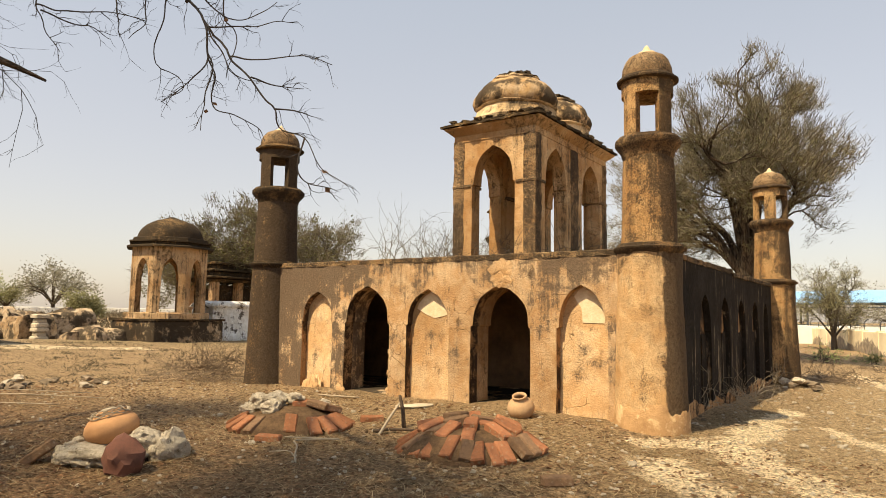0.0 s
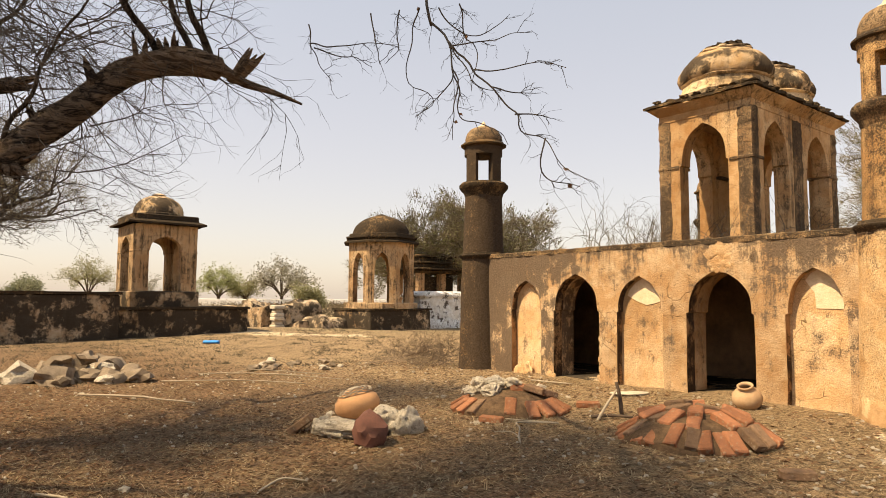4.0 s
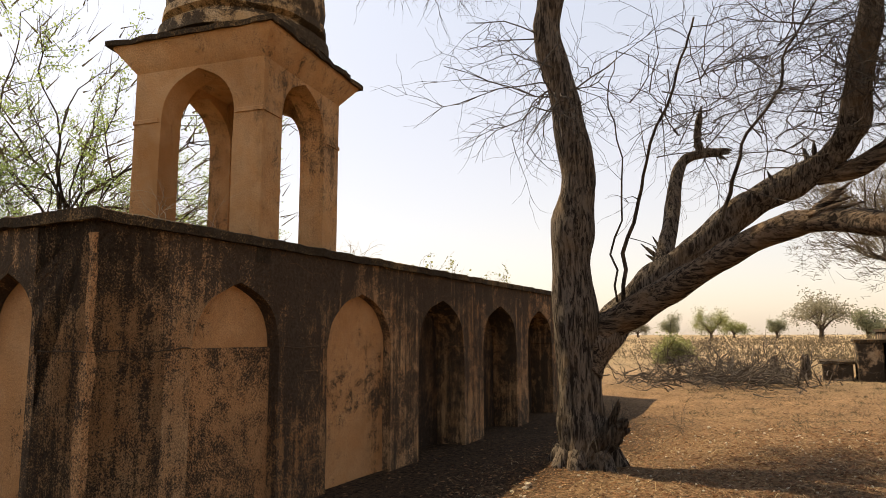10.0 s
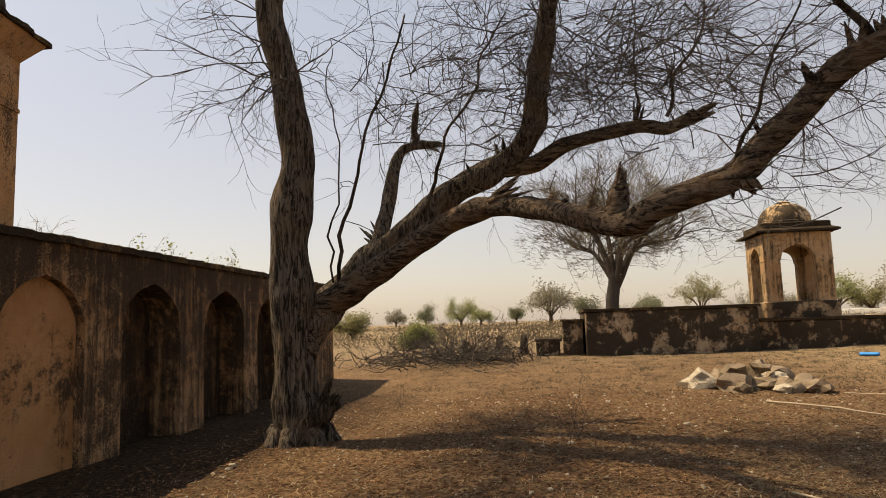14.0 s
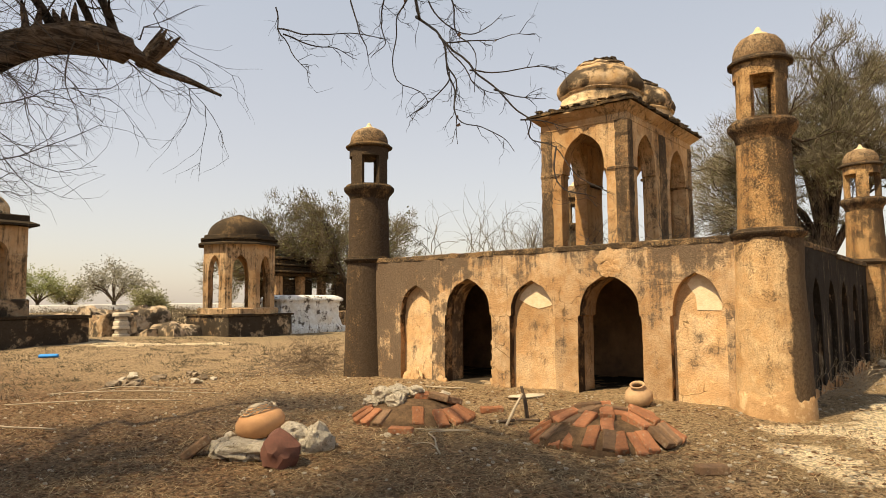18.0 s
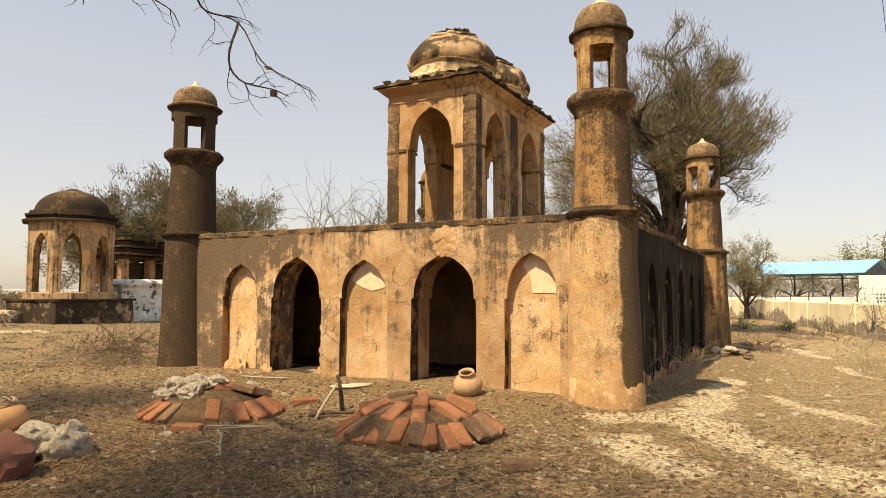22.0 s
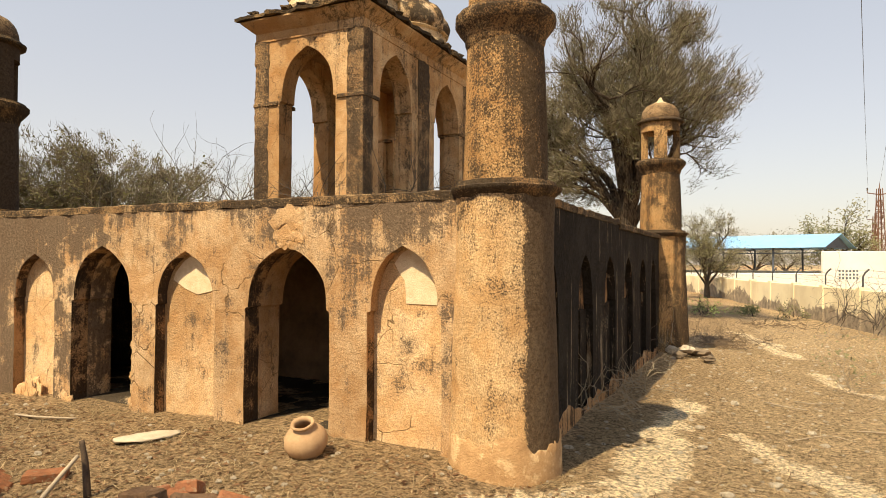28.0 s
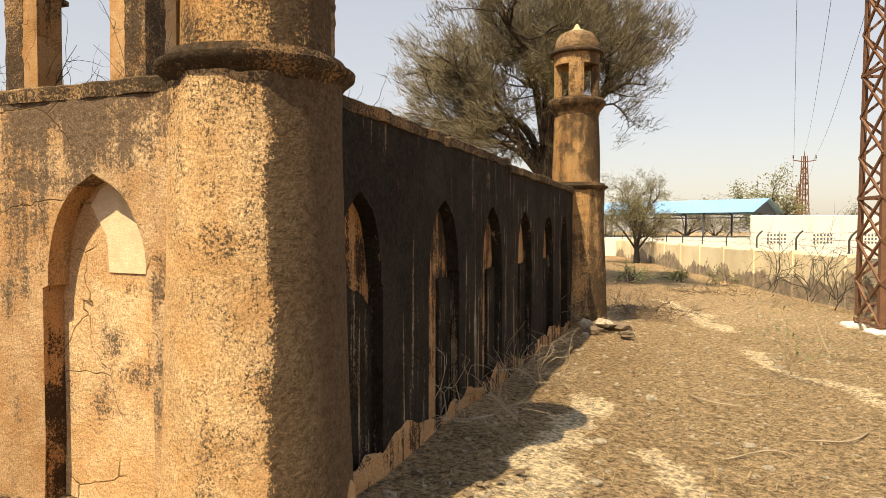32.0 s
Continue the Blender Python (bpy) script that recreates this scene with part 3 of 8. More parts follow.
def arch_line(xc, half, z0, spring, apex, n=12, notch=0.0, rough=0.0, seed=0):
    """An arch's outline from its left foot over the point to its right foot."""
    left = [(-half, z0 + (spring - z0) * k / 4) for k in range(5)]
    if notch:
        left += [(-half + notch, spring + 0.01), (-half + notch, spring + 0.05)]
    w, zs = half - notch, spring + (0.05 if notch else 0)
    for k in range(1, n + 1):
        q = math.cos(math.pi / 2 * k / n) if k < n else 0.0
        left.append((-w * q, zs + (apex - zs) * (0.66 * math.sqrt(max(0, 1 - q ** 4)) + 0.34 * (1 - q))))
    pts = left + [(-x, z) for x, z in left[-2::-1]]
    out = []
    for i, (x, z) in enumerate(pts):
        if rough:
            x += rough * noise.noise((x * 6 + seed, z * 6, 1.3))
            z += rough * noise.noise((x * 6, z * 6, 7.7 + seed)) * (0 if z <= z0 + 1e-6 else 1)
        out.append((xc + x, z))
    return out


def arch_wall(x0, x1, z0, z1, arches, place, thick, back=True, rough=0.012, top=True, dark_reveals=None):
    """A wall from x0 to x1 with arched openings or niches in it. arches: (centre, half width, spring, apex, depth or None, notch);
    None goes right through. place(x, d, z) gives the point d behind the face. Returns the body and, for each niche, its back."""
    body, niches, lines = Build(), [], []
    arches = sorted(arches)
    for i, (xc, half, spring, apex, deep, notch) in enumerate(arches):
        lines.append((arch_line(xc, half, z0, spring, apex, 12, notch, rough, i * 3.1 + xc), deep))

    def panels(use, d, flip):
        half_lines = []
        for line in use:
            k = len(line) // 2
            half_lines.append((line[:k + 1], line[k:]))
        pts = [(x0, z1), (x0, z0)]
        for left, right in half_lines:
            pts += left + [(left[-1][0], z1)]
            ring = [place(x, d, z) for x, z in pts]
            body.poly(ring[::-1] if flip else ring)
            pts = [(right[0][0], z1)] + right
        pts += [(x1, z0), (x1, z1)]
        ring = [place(x, d, z) for x, z in pts]
        body.poly(ring[::-1] if flip else ring)

    panels([ln for ln, _ in lines], 0, False)
    for line, deep in lines:
        d = thick if deep is None else deep
        k = len(line) // 2 - 3 if dark_reveals is not None else 0
        # left reveals kept apart: their darker colour carries shade as well as staining
        if dark_reveals is not None:
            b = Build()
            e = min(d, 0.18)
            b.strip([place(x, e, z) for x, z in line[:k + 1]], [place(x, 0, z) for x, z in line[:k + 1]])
            dark_reveals.append(b)
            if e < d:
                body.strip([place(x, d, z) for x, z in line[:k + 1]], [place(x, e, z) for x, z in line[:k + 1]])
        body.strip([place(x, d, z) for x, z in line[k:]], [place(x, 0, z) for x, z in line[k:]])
        if deep is not None:
            nb = Build()
            nb.poly([place(x, d, z) for x, z in line])
            niches.append(nb)
    if back:
        panels([ln for ln, deep in lines if deep is None], thick, True)
    if top:
        body.quad(place(x0, 0, z1), place(x1, 0, z1), place(x1, thick, z1), place(x0, thick, z1))
        body.quad(place(x0, thick, z0), place(x0, 0, z0), place(x0, 0, z1), place(x0, thick, z1))
        body.quad(place(x1, 0, z0), place(x1, thick, z0), place(x1, thick, z1), place(x1, 0, z1))
    return body, niches


def ledge(x0, x1, z0, z1, out, thick, place, rough=0.02, step=0.08, seed=0):
    """A coping or eave with a worn lip, out in front of the face."""
    b = Build()
    n = max(2, int((x1 - x0) / step))
    rows = []
    for i in range(n + 1):
        x = x0 + (x1 - x0) * i / n
        o = out + rough * noise.noise((x * 7 + seed, 0.2, 0)) + 0.5 * rough * noise.noise((x * 23 + seed, 5, 0))
        h = rough * 0.6 * noise.noise((x * 5, seed, 3))
        rows.append([place(x, -o, z0 + h), place(x, -o, z1 - 0.01 + h), place(x, -o + 0.015, z1 + h), place(x, thick, z1 + h), place(x, thick, z0)])
    b.loft(rows, True, True)
    return b


def rock(b, c, r, seed, squash=(1, 1, 0.7), n=8):
    """An uneven stone."""
    rows = []
    for i in range(1, 6):
        th = math.pi * i / 6
        row = []
        for k in range(n):
            a = 2 * math.pi * k / n
            d = Vector((math.sin(th) * math.cos(a), math.sin(th) * math.sin(a), -math.cos(th)))
            k2 = r * (1 + 0.55 * noise.noise(d * 1.3 + Vector((seed * 3.7, seed, 0))))
            row.append((c[0] + d.x * k2 * squash[0], c[1] + d.y * k2 * squash[1], c[2] + d.z * k2 * squash[2]))
        rows.append(row)
    b.loft(rows, True, True)


def crag(b, c, r, seed, squash=(1, 1, 0.8), rough=0.35, sub=3, point=0.0):
    """A craggy lump: a ball pushed in and out at three scales."""
    bm = bmesh.new()
    bmesh.ops.create_icosphere(bm, subdivisions=sub, radius=1.0)
    bm.verts.index_update()
    k = len(b.v)
    off = Vector((seed * 3.7, seed * 1.3, -seed))
    for v in bm.verts:
        d = v.co.normalized()
        w = 1 + rough * noise.noise(d * 1.2 + off) + rough * 0.55 * noise.noise(d * 3.1 + off) + rough * 0.34 * noise.noise(d * 7.5 + off) + rough * 0.22 * noise.noise(d * 16.0 + off)
        w *= 1 + point * max(d.z, 0) ** 3
        b.v.append((c[0] + d.x * r * w * squash[0], c[1] + d.y * r * w * squash[1], c[2] + d.z * r * w * squash[2]))
    for f in bm.faces:
        b.f.append(tuple(k + v.index for v in f.verts))
    bm.free()


def rise(v):
    """A smooth step from 0 to 1 round 0."""
    return 1 / (1 + math.exp(-max(-30, min(30, v))))


def ground_z(x, y):
    """The lie of the land: a shallow hollow where the walk starts, a slight bank along the walls."""
    z = -0.30 * math.exp(-min(60, ((x - 1.0) / 6.0) ** 2 + ((y + 6.6) / 2.9) ** 2))
    bank = rise((y + 1.3) * 2.5) * rise((-0.1 - x) * 5.0) * rise((x + 9) * 0.8)
    z += 0.11 * bank * rise((20 - y) * 0.5)
    z -= 0.12 * rise((x - 1.0) * 3) * rise((y - 1.0) * 1.2) * math.exp(-max(0, y - 14) / 12) * rise((20 - x) * 0.5)
    z += 0.20 * math.exp(-min(60, ((x + 21) / 5) ** 2 + ((y - 2.5) / 4) ** 2))
    z -= 0.19 * rise((-9.6 - y) * 1.3) * rise((x + 13) * 0.7)
    d = math.hypot(x + 2, y)
    z += (0.035 * noise.noise((x * 0.7, y * 0.7, 0)) + 0.018 * noise.noise((x * 2.1, y * 2.1, 4)) + 0.008 * noise.noise((x * 6, y * 6, 9))) * (1 if d < 40 else 0.6)
    if d > 30:
        z += min((d - 30) * 0.004, 0.5) * noise.noise((x * 0.03, y * 0.03, 2))
    return z

# ---- ground ----
def spaced(lo, hi, step, far, grow=1.22):
    a = list(np.arange(lo, hi + step / 2, step))
    d, x = step, a[-1]
    while x < far:
        d *= grow
        x += d
        a.append(x)
    d, x, pre = step, a[0], []
    while x > -far:
        d *= grow
        x -= d
        pre.append(x)
    return pre[::-1] + a


def make_ground():
    b = Build()
    xs, ys = spaced(-10.0, 7.0, 0.11, 2600.0), spaced(-13.5, 13.0, 0.11, 2600.0)
    nx = len(xs)
    b.v = [(x, y, ground_z(x, y)) for y in ys for x in xs]
    b.f = [(j * nx + i, j * nx + i + 1, (j + 1) * nx + i + 1, (j + 1) * nx + i) for j in range(len(ys) - 1) for i in range(nx - 1)]
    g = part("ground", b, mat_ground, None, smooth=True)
    tagged(g, "dry brown earth strewn with straw and dead leaves", "ground", kind="structure")


make_ground()

# ---- the tomb with four corner towers ----
FX0, FX1, FY, SX, BACK = -6.18, 0.14, -0.13, 0.14, 7.35
WALLTOP = 1.97


def front(x, d, z):
    return (x, FY + d, z)


def east(y, d, z):
    return (SX - d, y, z)


def west(y, d, z):
    return (FX0 - 0.12 + d, BACK - y, z)


def north(x, d, z):
    return (-x, BACK - d, z)


def setting(name, label, b, mat, category="wall", angle=35):
    return weld(tagged(part(name, b, mat), label, category, kind="structure"), angle=angle)


FRONT_ARCHES = [(-5.01, 0.315, 1.08, 1.545, 0.11, 0.02), (-4.02, 0.42, 1.08, 1.61, None, 0.03), (-2.95, 0.355, 1.08, 1.555, 0.11, 0.03),
                (-1.84, 0.425, 1.08, 1.60, None, 0.03), (-0.755, 0.315, 1.08, 1.60, 0.11, 0.035)]
SIDE_ARCHES = [(0.65, 0.26, 1.05, 1.54, 0.09, 0.02), (1.88, 0.30, 1.05, 1.55, 0.09, 0.02), (3.05, 0.30, 1.05, 1.55, 0.09, 0.02),
               (4.22, 0.30, 1.05, 1.55, 0.09, 0.02), (5.40, 0.30, 1.05, 1.55, 0.09, 0.02), (6.45, 0.26, 1.05, 1.54, 0.09, 0.02)]


def tomb():
    dark_reveals = []
    body, niches = arch_wall(FX0, FX1 - 0.15, -0.3, WALLTOP - 0.05, FRONT_ARCHES, front, 0.45, dark_reveals=dark_reveals)
    w = setting("wall_front", "ochre plastered tomb wall with arched doorways and niches, cracked and lichen-stained", body, mat_facade)
    for nb in niches:
        part("niche_back", nb, mat_recess, w, "paler plaster at the back of a niche")
    for nb in dark_reveals:
        part("reveal", nb, mat_darkreveal, w, "left side of an arched opening, black growth and shade in its colour")
    cop = ledge(FX0 + 0.3, FX1 - 0.42, WALLTOP - 0.05, WALLTOP + 0.02, 0.006, 0.5, front, 0.022, 0.05, 2.0)
    part("coping", cop, mat_coping, w, "blackened worn coping along the wall head")
    # pale repaired plaster in the heads of two niches
    for xc, line in ((-0.755, ((-0.03, 1.15), (0.29, 1.145), (0.285, 1.26), (0.245, 1.36), (0.175, 1.45), (0.08, 1.54), (0.0, 1.575), (-0.08, 1.53), (-0.135, 1.46), (-0.10, 1.40), (-0.04, 1.32))),
                     (-2.95, ((0.05, 1.17), (0.20, 1.20), (0.31, 1.235), (0.29, 1.30), (0.22, 1.40), (0.10, 1.50), (0.0, 1.535), (-0.12, 1.47), (-0.22, 1.37), (-0.25, 1.30), (-0.10, 1.22)))):
        b = Build()
        b.loft([[front(xc + u, 0.108, z) for u, z in line], [front(xc + u * 0.985, 0.103, 1.35 + (z - 1.35) * 0.985) for u, z in line]], False, True)
        part("plaster_repair", b, mat_patch, w, "pale repaired plaster in the head of a niche")
    # plaster broken away over a doorway
    rng = random.Random(9)
    spots = ((-1.90, 1.80, 0.075), (-1.80, 1.81, 0.085), (-1.72, 1.76, 0.055), (-1.92, 1.68, 0.05), (-1.83, 1.69, 0.075), (-1.74, 1.67, 0.055), (-1.87, 1.61, 0.04), (-1.78, 1.61, 0.04), (-1.70, 1.86, 0.04))
    for x, z, r in spots:
        b = Build()
        p = Vector(front(x, 0.0, z))
        crag(b, p, r * 1.08, x * 9 + z, (1.0, 0.10, 1.0), 0.75, 3)
        weld(part("exposed_stone", b, mat_recess, w, "lump of masonry showing where the plaster fell"), angle=50)
    for x, z, r in ((-3.60, 0.42, 0.035), (-3.59, 0.58, 0.03), (-3.60, 0.70, 0.03), (-3.59, 0.30, 0.035), (-3.61, 0.16, 0.04), (-5.02, 0.16, 0.12), (-5.2, 0.12, 0.08), (-4.5, 0.10, 0.09), (-2.35, 0.05, 0.06)):
        b = Build()
        crag(b, Vector(front(x, 0.01, z)), r, x * 5 + z, (0.9, 0.3, 1.2), 0.7, 3)
        weld(part("exposed_stone", b, mat_recess, w, "lump of masonry showing where the plaster fell"), angle=50)
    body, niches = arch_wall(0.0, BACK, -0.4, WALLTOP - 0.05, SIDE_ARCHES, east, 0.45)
    w = setting("wall_east", "side wall of the tomb streaked black by rain, its shade deepened in the colour, with a row of niches", body, mat_side)
    for nb in niches:
        part("niche_back", nb, mat_sidepale, w, "rain-streaked plaster in a niche")
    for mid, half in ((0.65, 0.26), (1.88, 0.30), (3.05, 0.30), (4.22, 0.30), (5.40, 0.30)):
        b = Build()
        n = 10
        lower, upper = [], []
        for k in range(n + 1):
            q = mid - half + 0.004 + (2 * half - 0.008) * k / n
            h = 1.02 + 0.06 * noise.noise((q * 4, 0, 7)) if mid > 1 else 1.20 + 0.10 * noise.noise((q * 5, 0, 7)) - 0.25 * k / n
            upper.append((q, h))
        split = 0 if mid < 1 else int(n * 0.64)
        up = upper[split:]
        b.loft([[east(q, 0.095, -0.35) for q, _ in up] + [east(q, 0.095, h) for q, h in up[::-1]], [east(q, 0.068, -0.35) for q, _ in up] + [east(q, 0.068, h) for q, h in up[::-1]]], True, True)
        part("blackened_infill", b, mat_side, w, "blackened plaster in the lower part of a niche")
    b = Build()
    rows = []
    for k in range(81):
        q = 0.40 + 6.6 * k / 80
        h = ground_z(0.3, q) + max(0.02, 0.14 + 0.20 * noise.noise((q * 1.3, 2, 0)) + 0.08 * noise.noise((q * 6, 2, 0)))
        rows.append([east(q, 0.02, -0.38), east(q, -0.010, -0.38), east(q, -0.007, h - 0.012), east(q, 0.02, h)])
    b.loft(rows, True, True)
    part("bare_foot", b, mat_sidepale, w, "bare ochre plaster along the wall's foot")
    part("coping", ledge(0.25, 3.6, WALLTOP - 0.05, WALLTOP + 0.02, 0.012, 0.5, east, 0.03, 0.07, 5.0), mat_coping, w)
    part("coping", ledge(3.6, BACK - 0.2, WALLTOP - 0.09, WALLTOP - 0.02, 0.03, 0.5, east, 0.03, 0.07, 8.0), mat_coping, w)
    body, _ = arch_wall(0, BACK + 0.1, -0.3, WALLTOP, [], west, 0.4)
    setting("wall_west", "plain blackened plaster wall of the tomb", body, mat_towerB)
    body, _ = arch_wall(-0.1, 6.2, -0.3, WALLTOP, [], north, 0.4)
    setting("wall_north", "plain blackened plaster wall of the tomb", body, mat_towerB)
    roof = Build()
    roof.box(FX0 + 0.15, 0.3, 1.74, -0.29, BACK - 0.38, 1.93)
    setting("roof_terrace", "flat earth-covered terrace roof of the tomb", roof, mat_plinth, "roof")
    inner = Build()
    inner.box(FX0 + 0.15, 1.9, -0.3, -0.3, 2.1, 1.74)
    setting("wall_inner", "dark brown inner wall of the tomb", inner, mat_inner)
    fl = Build()
    fl.box(FX0 + 0.15, 0.06, -0.3, -0.3, 1.9, 0.115, 0.02)
    setting("floor", "dusty raised floor inside the doorways", fl, mat_plinth, "floor")


tomb()


def tower(name, label, x, y, turn, shaft, upper, collar, base_z=-0.35, group="corner towers of the tomb", lo=1.0, up=1.0):
    t = thing(name, label, "minaret tower", group, at=(x, y, 0))
    b = Build()
    prof = [(0.405, base_z), (0.40, 0.0), (0.385, 0.35), (0.365, 0.9), (0.352, 1.5), (0.345, 1.93)]
    b.lathe([(r * lo, z) for r, z in prof], n=44, wob=0.018, seed=x)
    weld(part("lower_shaft", b, shaft, t), angle=50)
    b = Build()
    b.lathe([(r * lo, z) for r, z in ((0.33, 1.90), (0.36, 1.94), (0.392, 1.965), (0.395, 1.99), (0.36, 2.00), (0.35, 2.03), (0.30, 2.04))], n=44, wob=0.012, seed=x + 2)
    weld(part("ring_moulding", b, collar, t, "dark string moulding"), angle=50)
    b = Build()
    b.lathe([(r * up, z) for r, z in ((0.322, 2.02), (0.316, 2.4), (0.305, 2.8), (0.298, 3.02))], n=44, wob=0.012, seed=x + 4)
    weld(part("upper_shaft", b, upper, t), angle=50)
    b = Build()
    b.lathe([(r * up, z) for r, z in ((0.29, 2.98), (0.31, 3.02), (0.315, 3.06), (0.365, 3.12), (0.392, 3.16), (0.392, 3.205), (0.365, 3.225), (0.36, 3.24), (0.2, 3.245))], n=44, wob=0.014, seed=x + 6)
    weld(part("balcony", b, collar, t, "flared stone balcony ring"), angle=50)
    for k in range(4):
        a0 = radians(turn + 90 * k + 26)
        a1 = radians(turn + 90 * k + 64)
        b = Build()
        rows = []
        for z in (3.24, 3.26, 3.70, 3.78):
            ro, ri = 0.305 * up, 0.205 * up
            aa = [a0 + (a1 - a0) * q / 5 for q in range(6)]
            rows.append([(ro * math.cos(a), ro * math.sin(a), z) for a in aa] + [(ri * math.cos(a), ri * math.sin(a), z) for a in aa[::-1]])
        b.loft(rows, True, True)
        weld(part("pillar", b, upper, t), angle=40)
    b = Build()
    b.lathe([(r * up, z) for r, z in ((0.20, 3.72), (0.306, 3.72), (0.306, 3.86), (0.32, 3.87), (0.2, 3.88))], n=44, wob=0.006, seed=x + 8)
    weld(part("lintel_ring", b, upper, t), angle=50)
    b = Build()
    b.lathe([(r * up, z) for r, z in ((0.28, 3.86), (0.325, 3.875), (0.362, 3.885), (0.365, 3.905), (0.335, 3.92), (0.32, 3.945), (0.285, 3.95))], n=44, wob=0.012, seed=x + 9)
    weld(part("eave", b, collar, t, "dark projecting eave ring"), angle=50)
    b = Build()
    b.lathe([(r * up, z) for r, z in ((0.288, 3.94), (0.296, 3.99), (0.288, 4.05), (0.262, 4.12), (0.215, 4.18), (0.15, 4.215), (0.09, 4.235))], n=44, lobes=26, deep=0.035, wob=0.006, seed=x + 11)
    weld(part("dome", b, mat_domedark, t), angle=50)
    b = Build()
    b.lathe([(0.125, 4.215), (0.10, 4.245), (0.05, 4.265), (0.035, 4.30), (0.02, 4.325), (0.004, 4.34)], n=16, wob=0.006)
    weld(part("finial", b, mat_finial, t, "pale lime finial"), angle=60)
    return t


tower_a = tower("minaret_tower", "round corner tower of flaking ochre plaster with open kiosk", 0, 0, -90 + 17, mat_towerA, mat_kiosk, mat_coping, up=0.93)
b = Build()
lip = [0.25 + 0.13 * noise.noise((math.cos(q) * 1.8, math.sin(q) * 1.8, 3.0)) + 0.05 * noise.noise((math.cos(q) * 5, math.sin(q) * 5, 1.0)) + 0.02 * noise.noise((math.cos(q) * 15, math.sin(q) * 15, 1.0)) for q in (2 * math.pi * k / 144 for k in range(144))]
rows = []
for r0, f, off in ((0.410, 0.0, -0.35), (0.406, 0.0, 0.0), (0.399, 0.6, 0.0), (0.395, 1.0, -0.010), (0.390, 1.0, 0.0), (0.37, 1.0, 0.0)):
    rows.append([(r0 * (1 + 0.008 * noise.noise((math.cos(q) * 3, math.sin(q) * 3, f))) * math.cos(q), r0 * math.sin(q), lip[k] * f + off) for k, q in enumerate(2 * math.pi * k / 144 for k in range(144))])
b.loft(rows, False, True)
weld(part("foot_render", b, mat_towerfoot, tower_a, "bare orange render round the tower's foot"), angle=50)
tower("minaret_tower", "round corner tower blackened by lichen with an open kiosk and dome", -6.18, 0.04, -90 + 50, mat_towerBlow, mat_towerBlow, mat_towerB, lo=1.06, up=1.07)
tower("minaret_tower", "stained ochre round corner tower with an open kiosk and dome", 0.12, 7.5, -90 + 53, mat_kiosk, mat_kiosk, mat_coping, lo=1.16, up=1.06)
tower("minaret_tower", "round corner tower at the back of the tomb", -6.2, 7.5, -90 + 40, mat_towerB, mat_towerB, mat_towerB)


def eave_ring(x0, y0, x1, y1, out, z_in, z_out, thick, seed, rough=0.03, step=0.07):
    """A sloping stone eave round a rectangle, chipped along its lip."""
    b = Build()
    inner, outer = [], []
    cor = [(x0, y0), (x1, y0), (x1, y1), (x0, y1)]
    for k in range(4):
        (ax, ay), (bx, by) = cor[k], cor[(k + 1) % 4]
        L = math.hypot(bx - ax, by - ay)
        ux, uy = (bx - ax) / L, (by - ay) / L
        nx_, ny_ = uy, -ux
        n = max(3, int(L / step))
        for i in range(n):
            s = i / n
            px, py = ax + (bx - ax) * s, ay + (by - ay) * s
            wide = (s - 0.5) * 2 * out
            o = out + rough * noise.noise((px * 6 + seed, py * 6, 0)) + 0.6 * rough * noise.noise((px * 19, py * 19, seed))
            inner.append((px, py))
            outer.append((px + ux * wide + nx_ * o, py + uy * wide + ny_ * o, rough * 0.4 * noise.noise((px * 4, py * 4, seed + 2))))
    rows = [[(p[0], p[1], z_in) for p in inner],
            [(p[0], p[1], z_out + p[2]) for p in outer],
            [(p[0], p[1], z_out + thick + p[2]) for p in outer],
            [(p[0], p[1], z_in + thick) for p in inner]]
    b.loft(rows, False, True)
    return b


def arcade(t, x0, y0, x1, y1, z0, z1, fronts, sides, thick, mat, spring, apex, notch=0.035, rough=0.008):
    """Four arcaded walls round a rectangle; fronts and sides: the centres and half widths of the arches."""
    faces = [(lambda s, d, z: (s, y0 + d, z), x0, x1, fronts), (lambda s, d, z: (x0 + x1 - s, y1 - d, z), x0, x1, fronts),
             (lambda s, d, z: (x1 - d, s, z), y0 + thick, y1 - thick, sides), (lambda s, d, z: (x0 + d, y0 + y1 - s, z), y0 + thick, y1 - thick, sides)]
    for place, a, c, arches in faces:
        body, _ = arch_wall(a, c, z0, z1, [(m, h, spring, apex, None, notch) for m, h in arches], place, thick, True, rough)
        weld(part("arcade_wall", body, mat, t), angle=35)


def impost(t, x, y, z, w, mat):
    b = Build()
    b.box(x - w, y - w, z, x + w, y + w, z + 0.045, 0.012)
    part("impost_moulding", b, mat, t)


def dome_bulb(r, z0, h, squat=1.0):
    pts = [(r * 1.08, z0), (r * 1.08, z0 + 0.10 * h), (r * 0.98, z0 + 0.13 * h), (r * 0.95, z0 + 0.17 * h), (r * 1.04, z0 + 0.19 * h), (r * 1.04, z0 + 0.25 * h), (r * 0.97, z0 + 0.28 * h)]
    for k in range(0, 9):
        a = radians(-8 + 95 * k / 8)
        pts.append((max(r * 1.01 * max(math.cos(a), 0) ** 0.62, 0.02) if k < 8 else 0.03, z0 + 0.36 * h + 0.62 * h * (math.sin(a) + 0.14) / 1.14))
    return pts


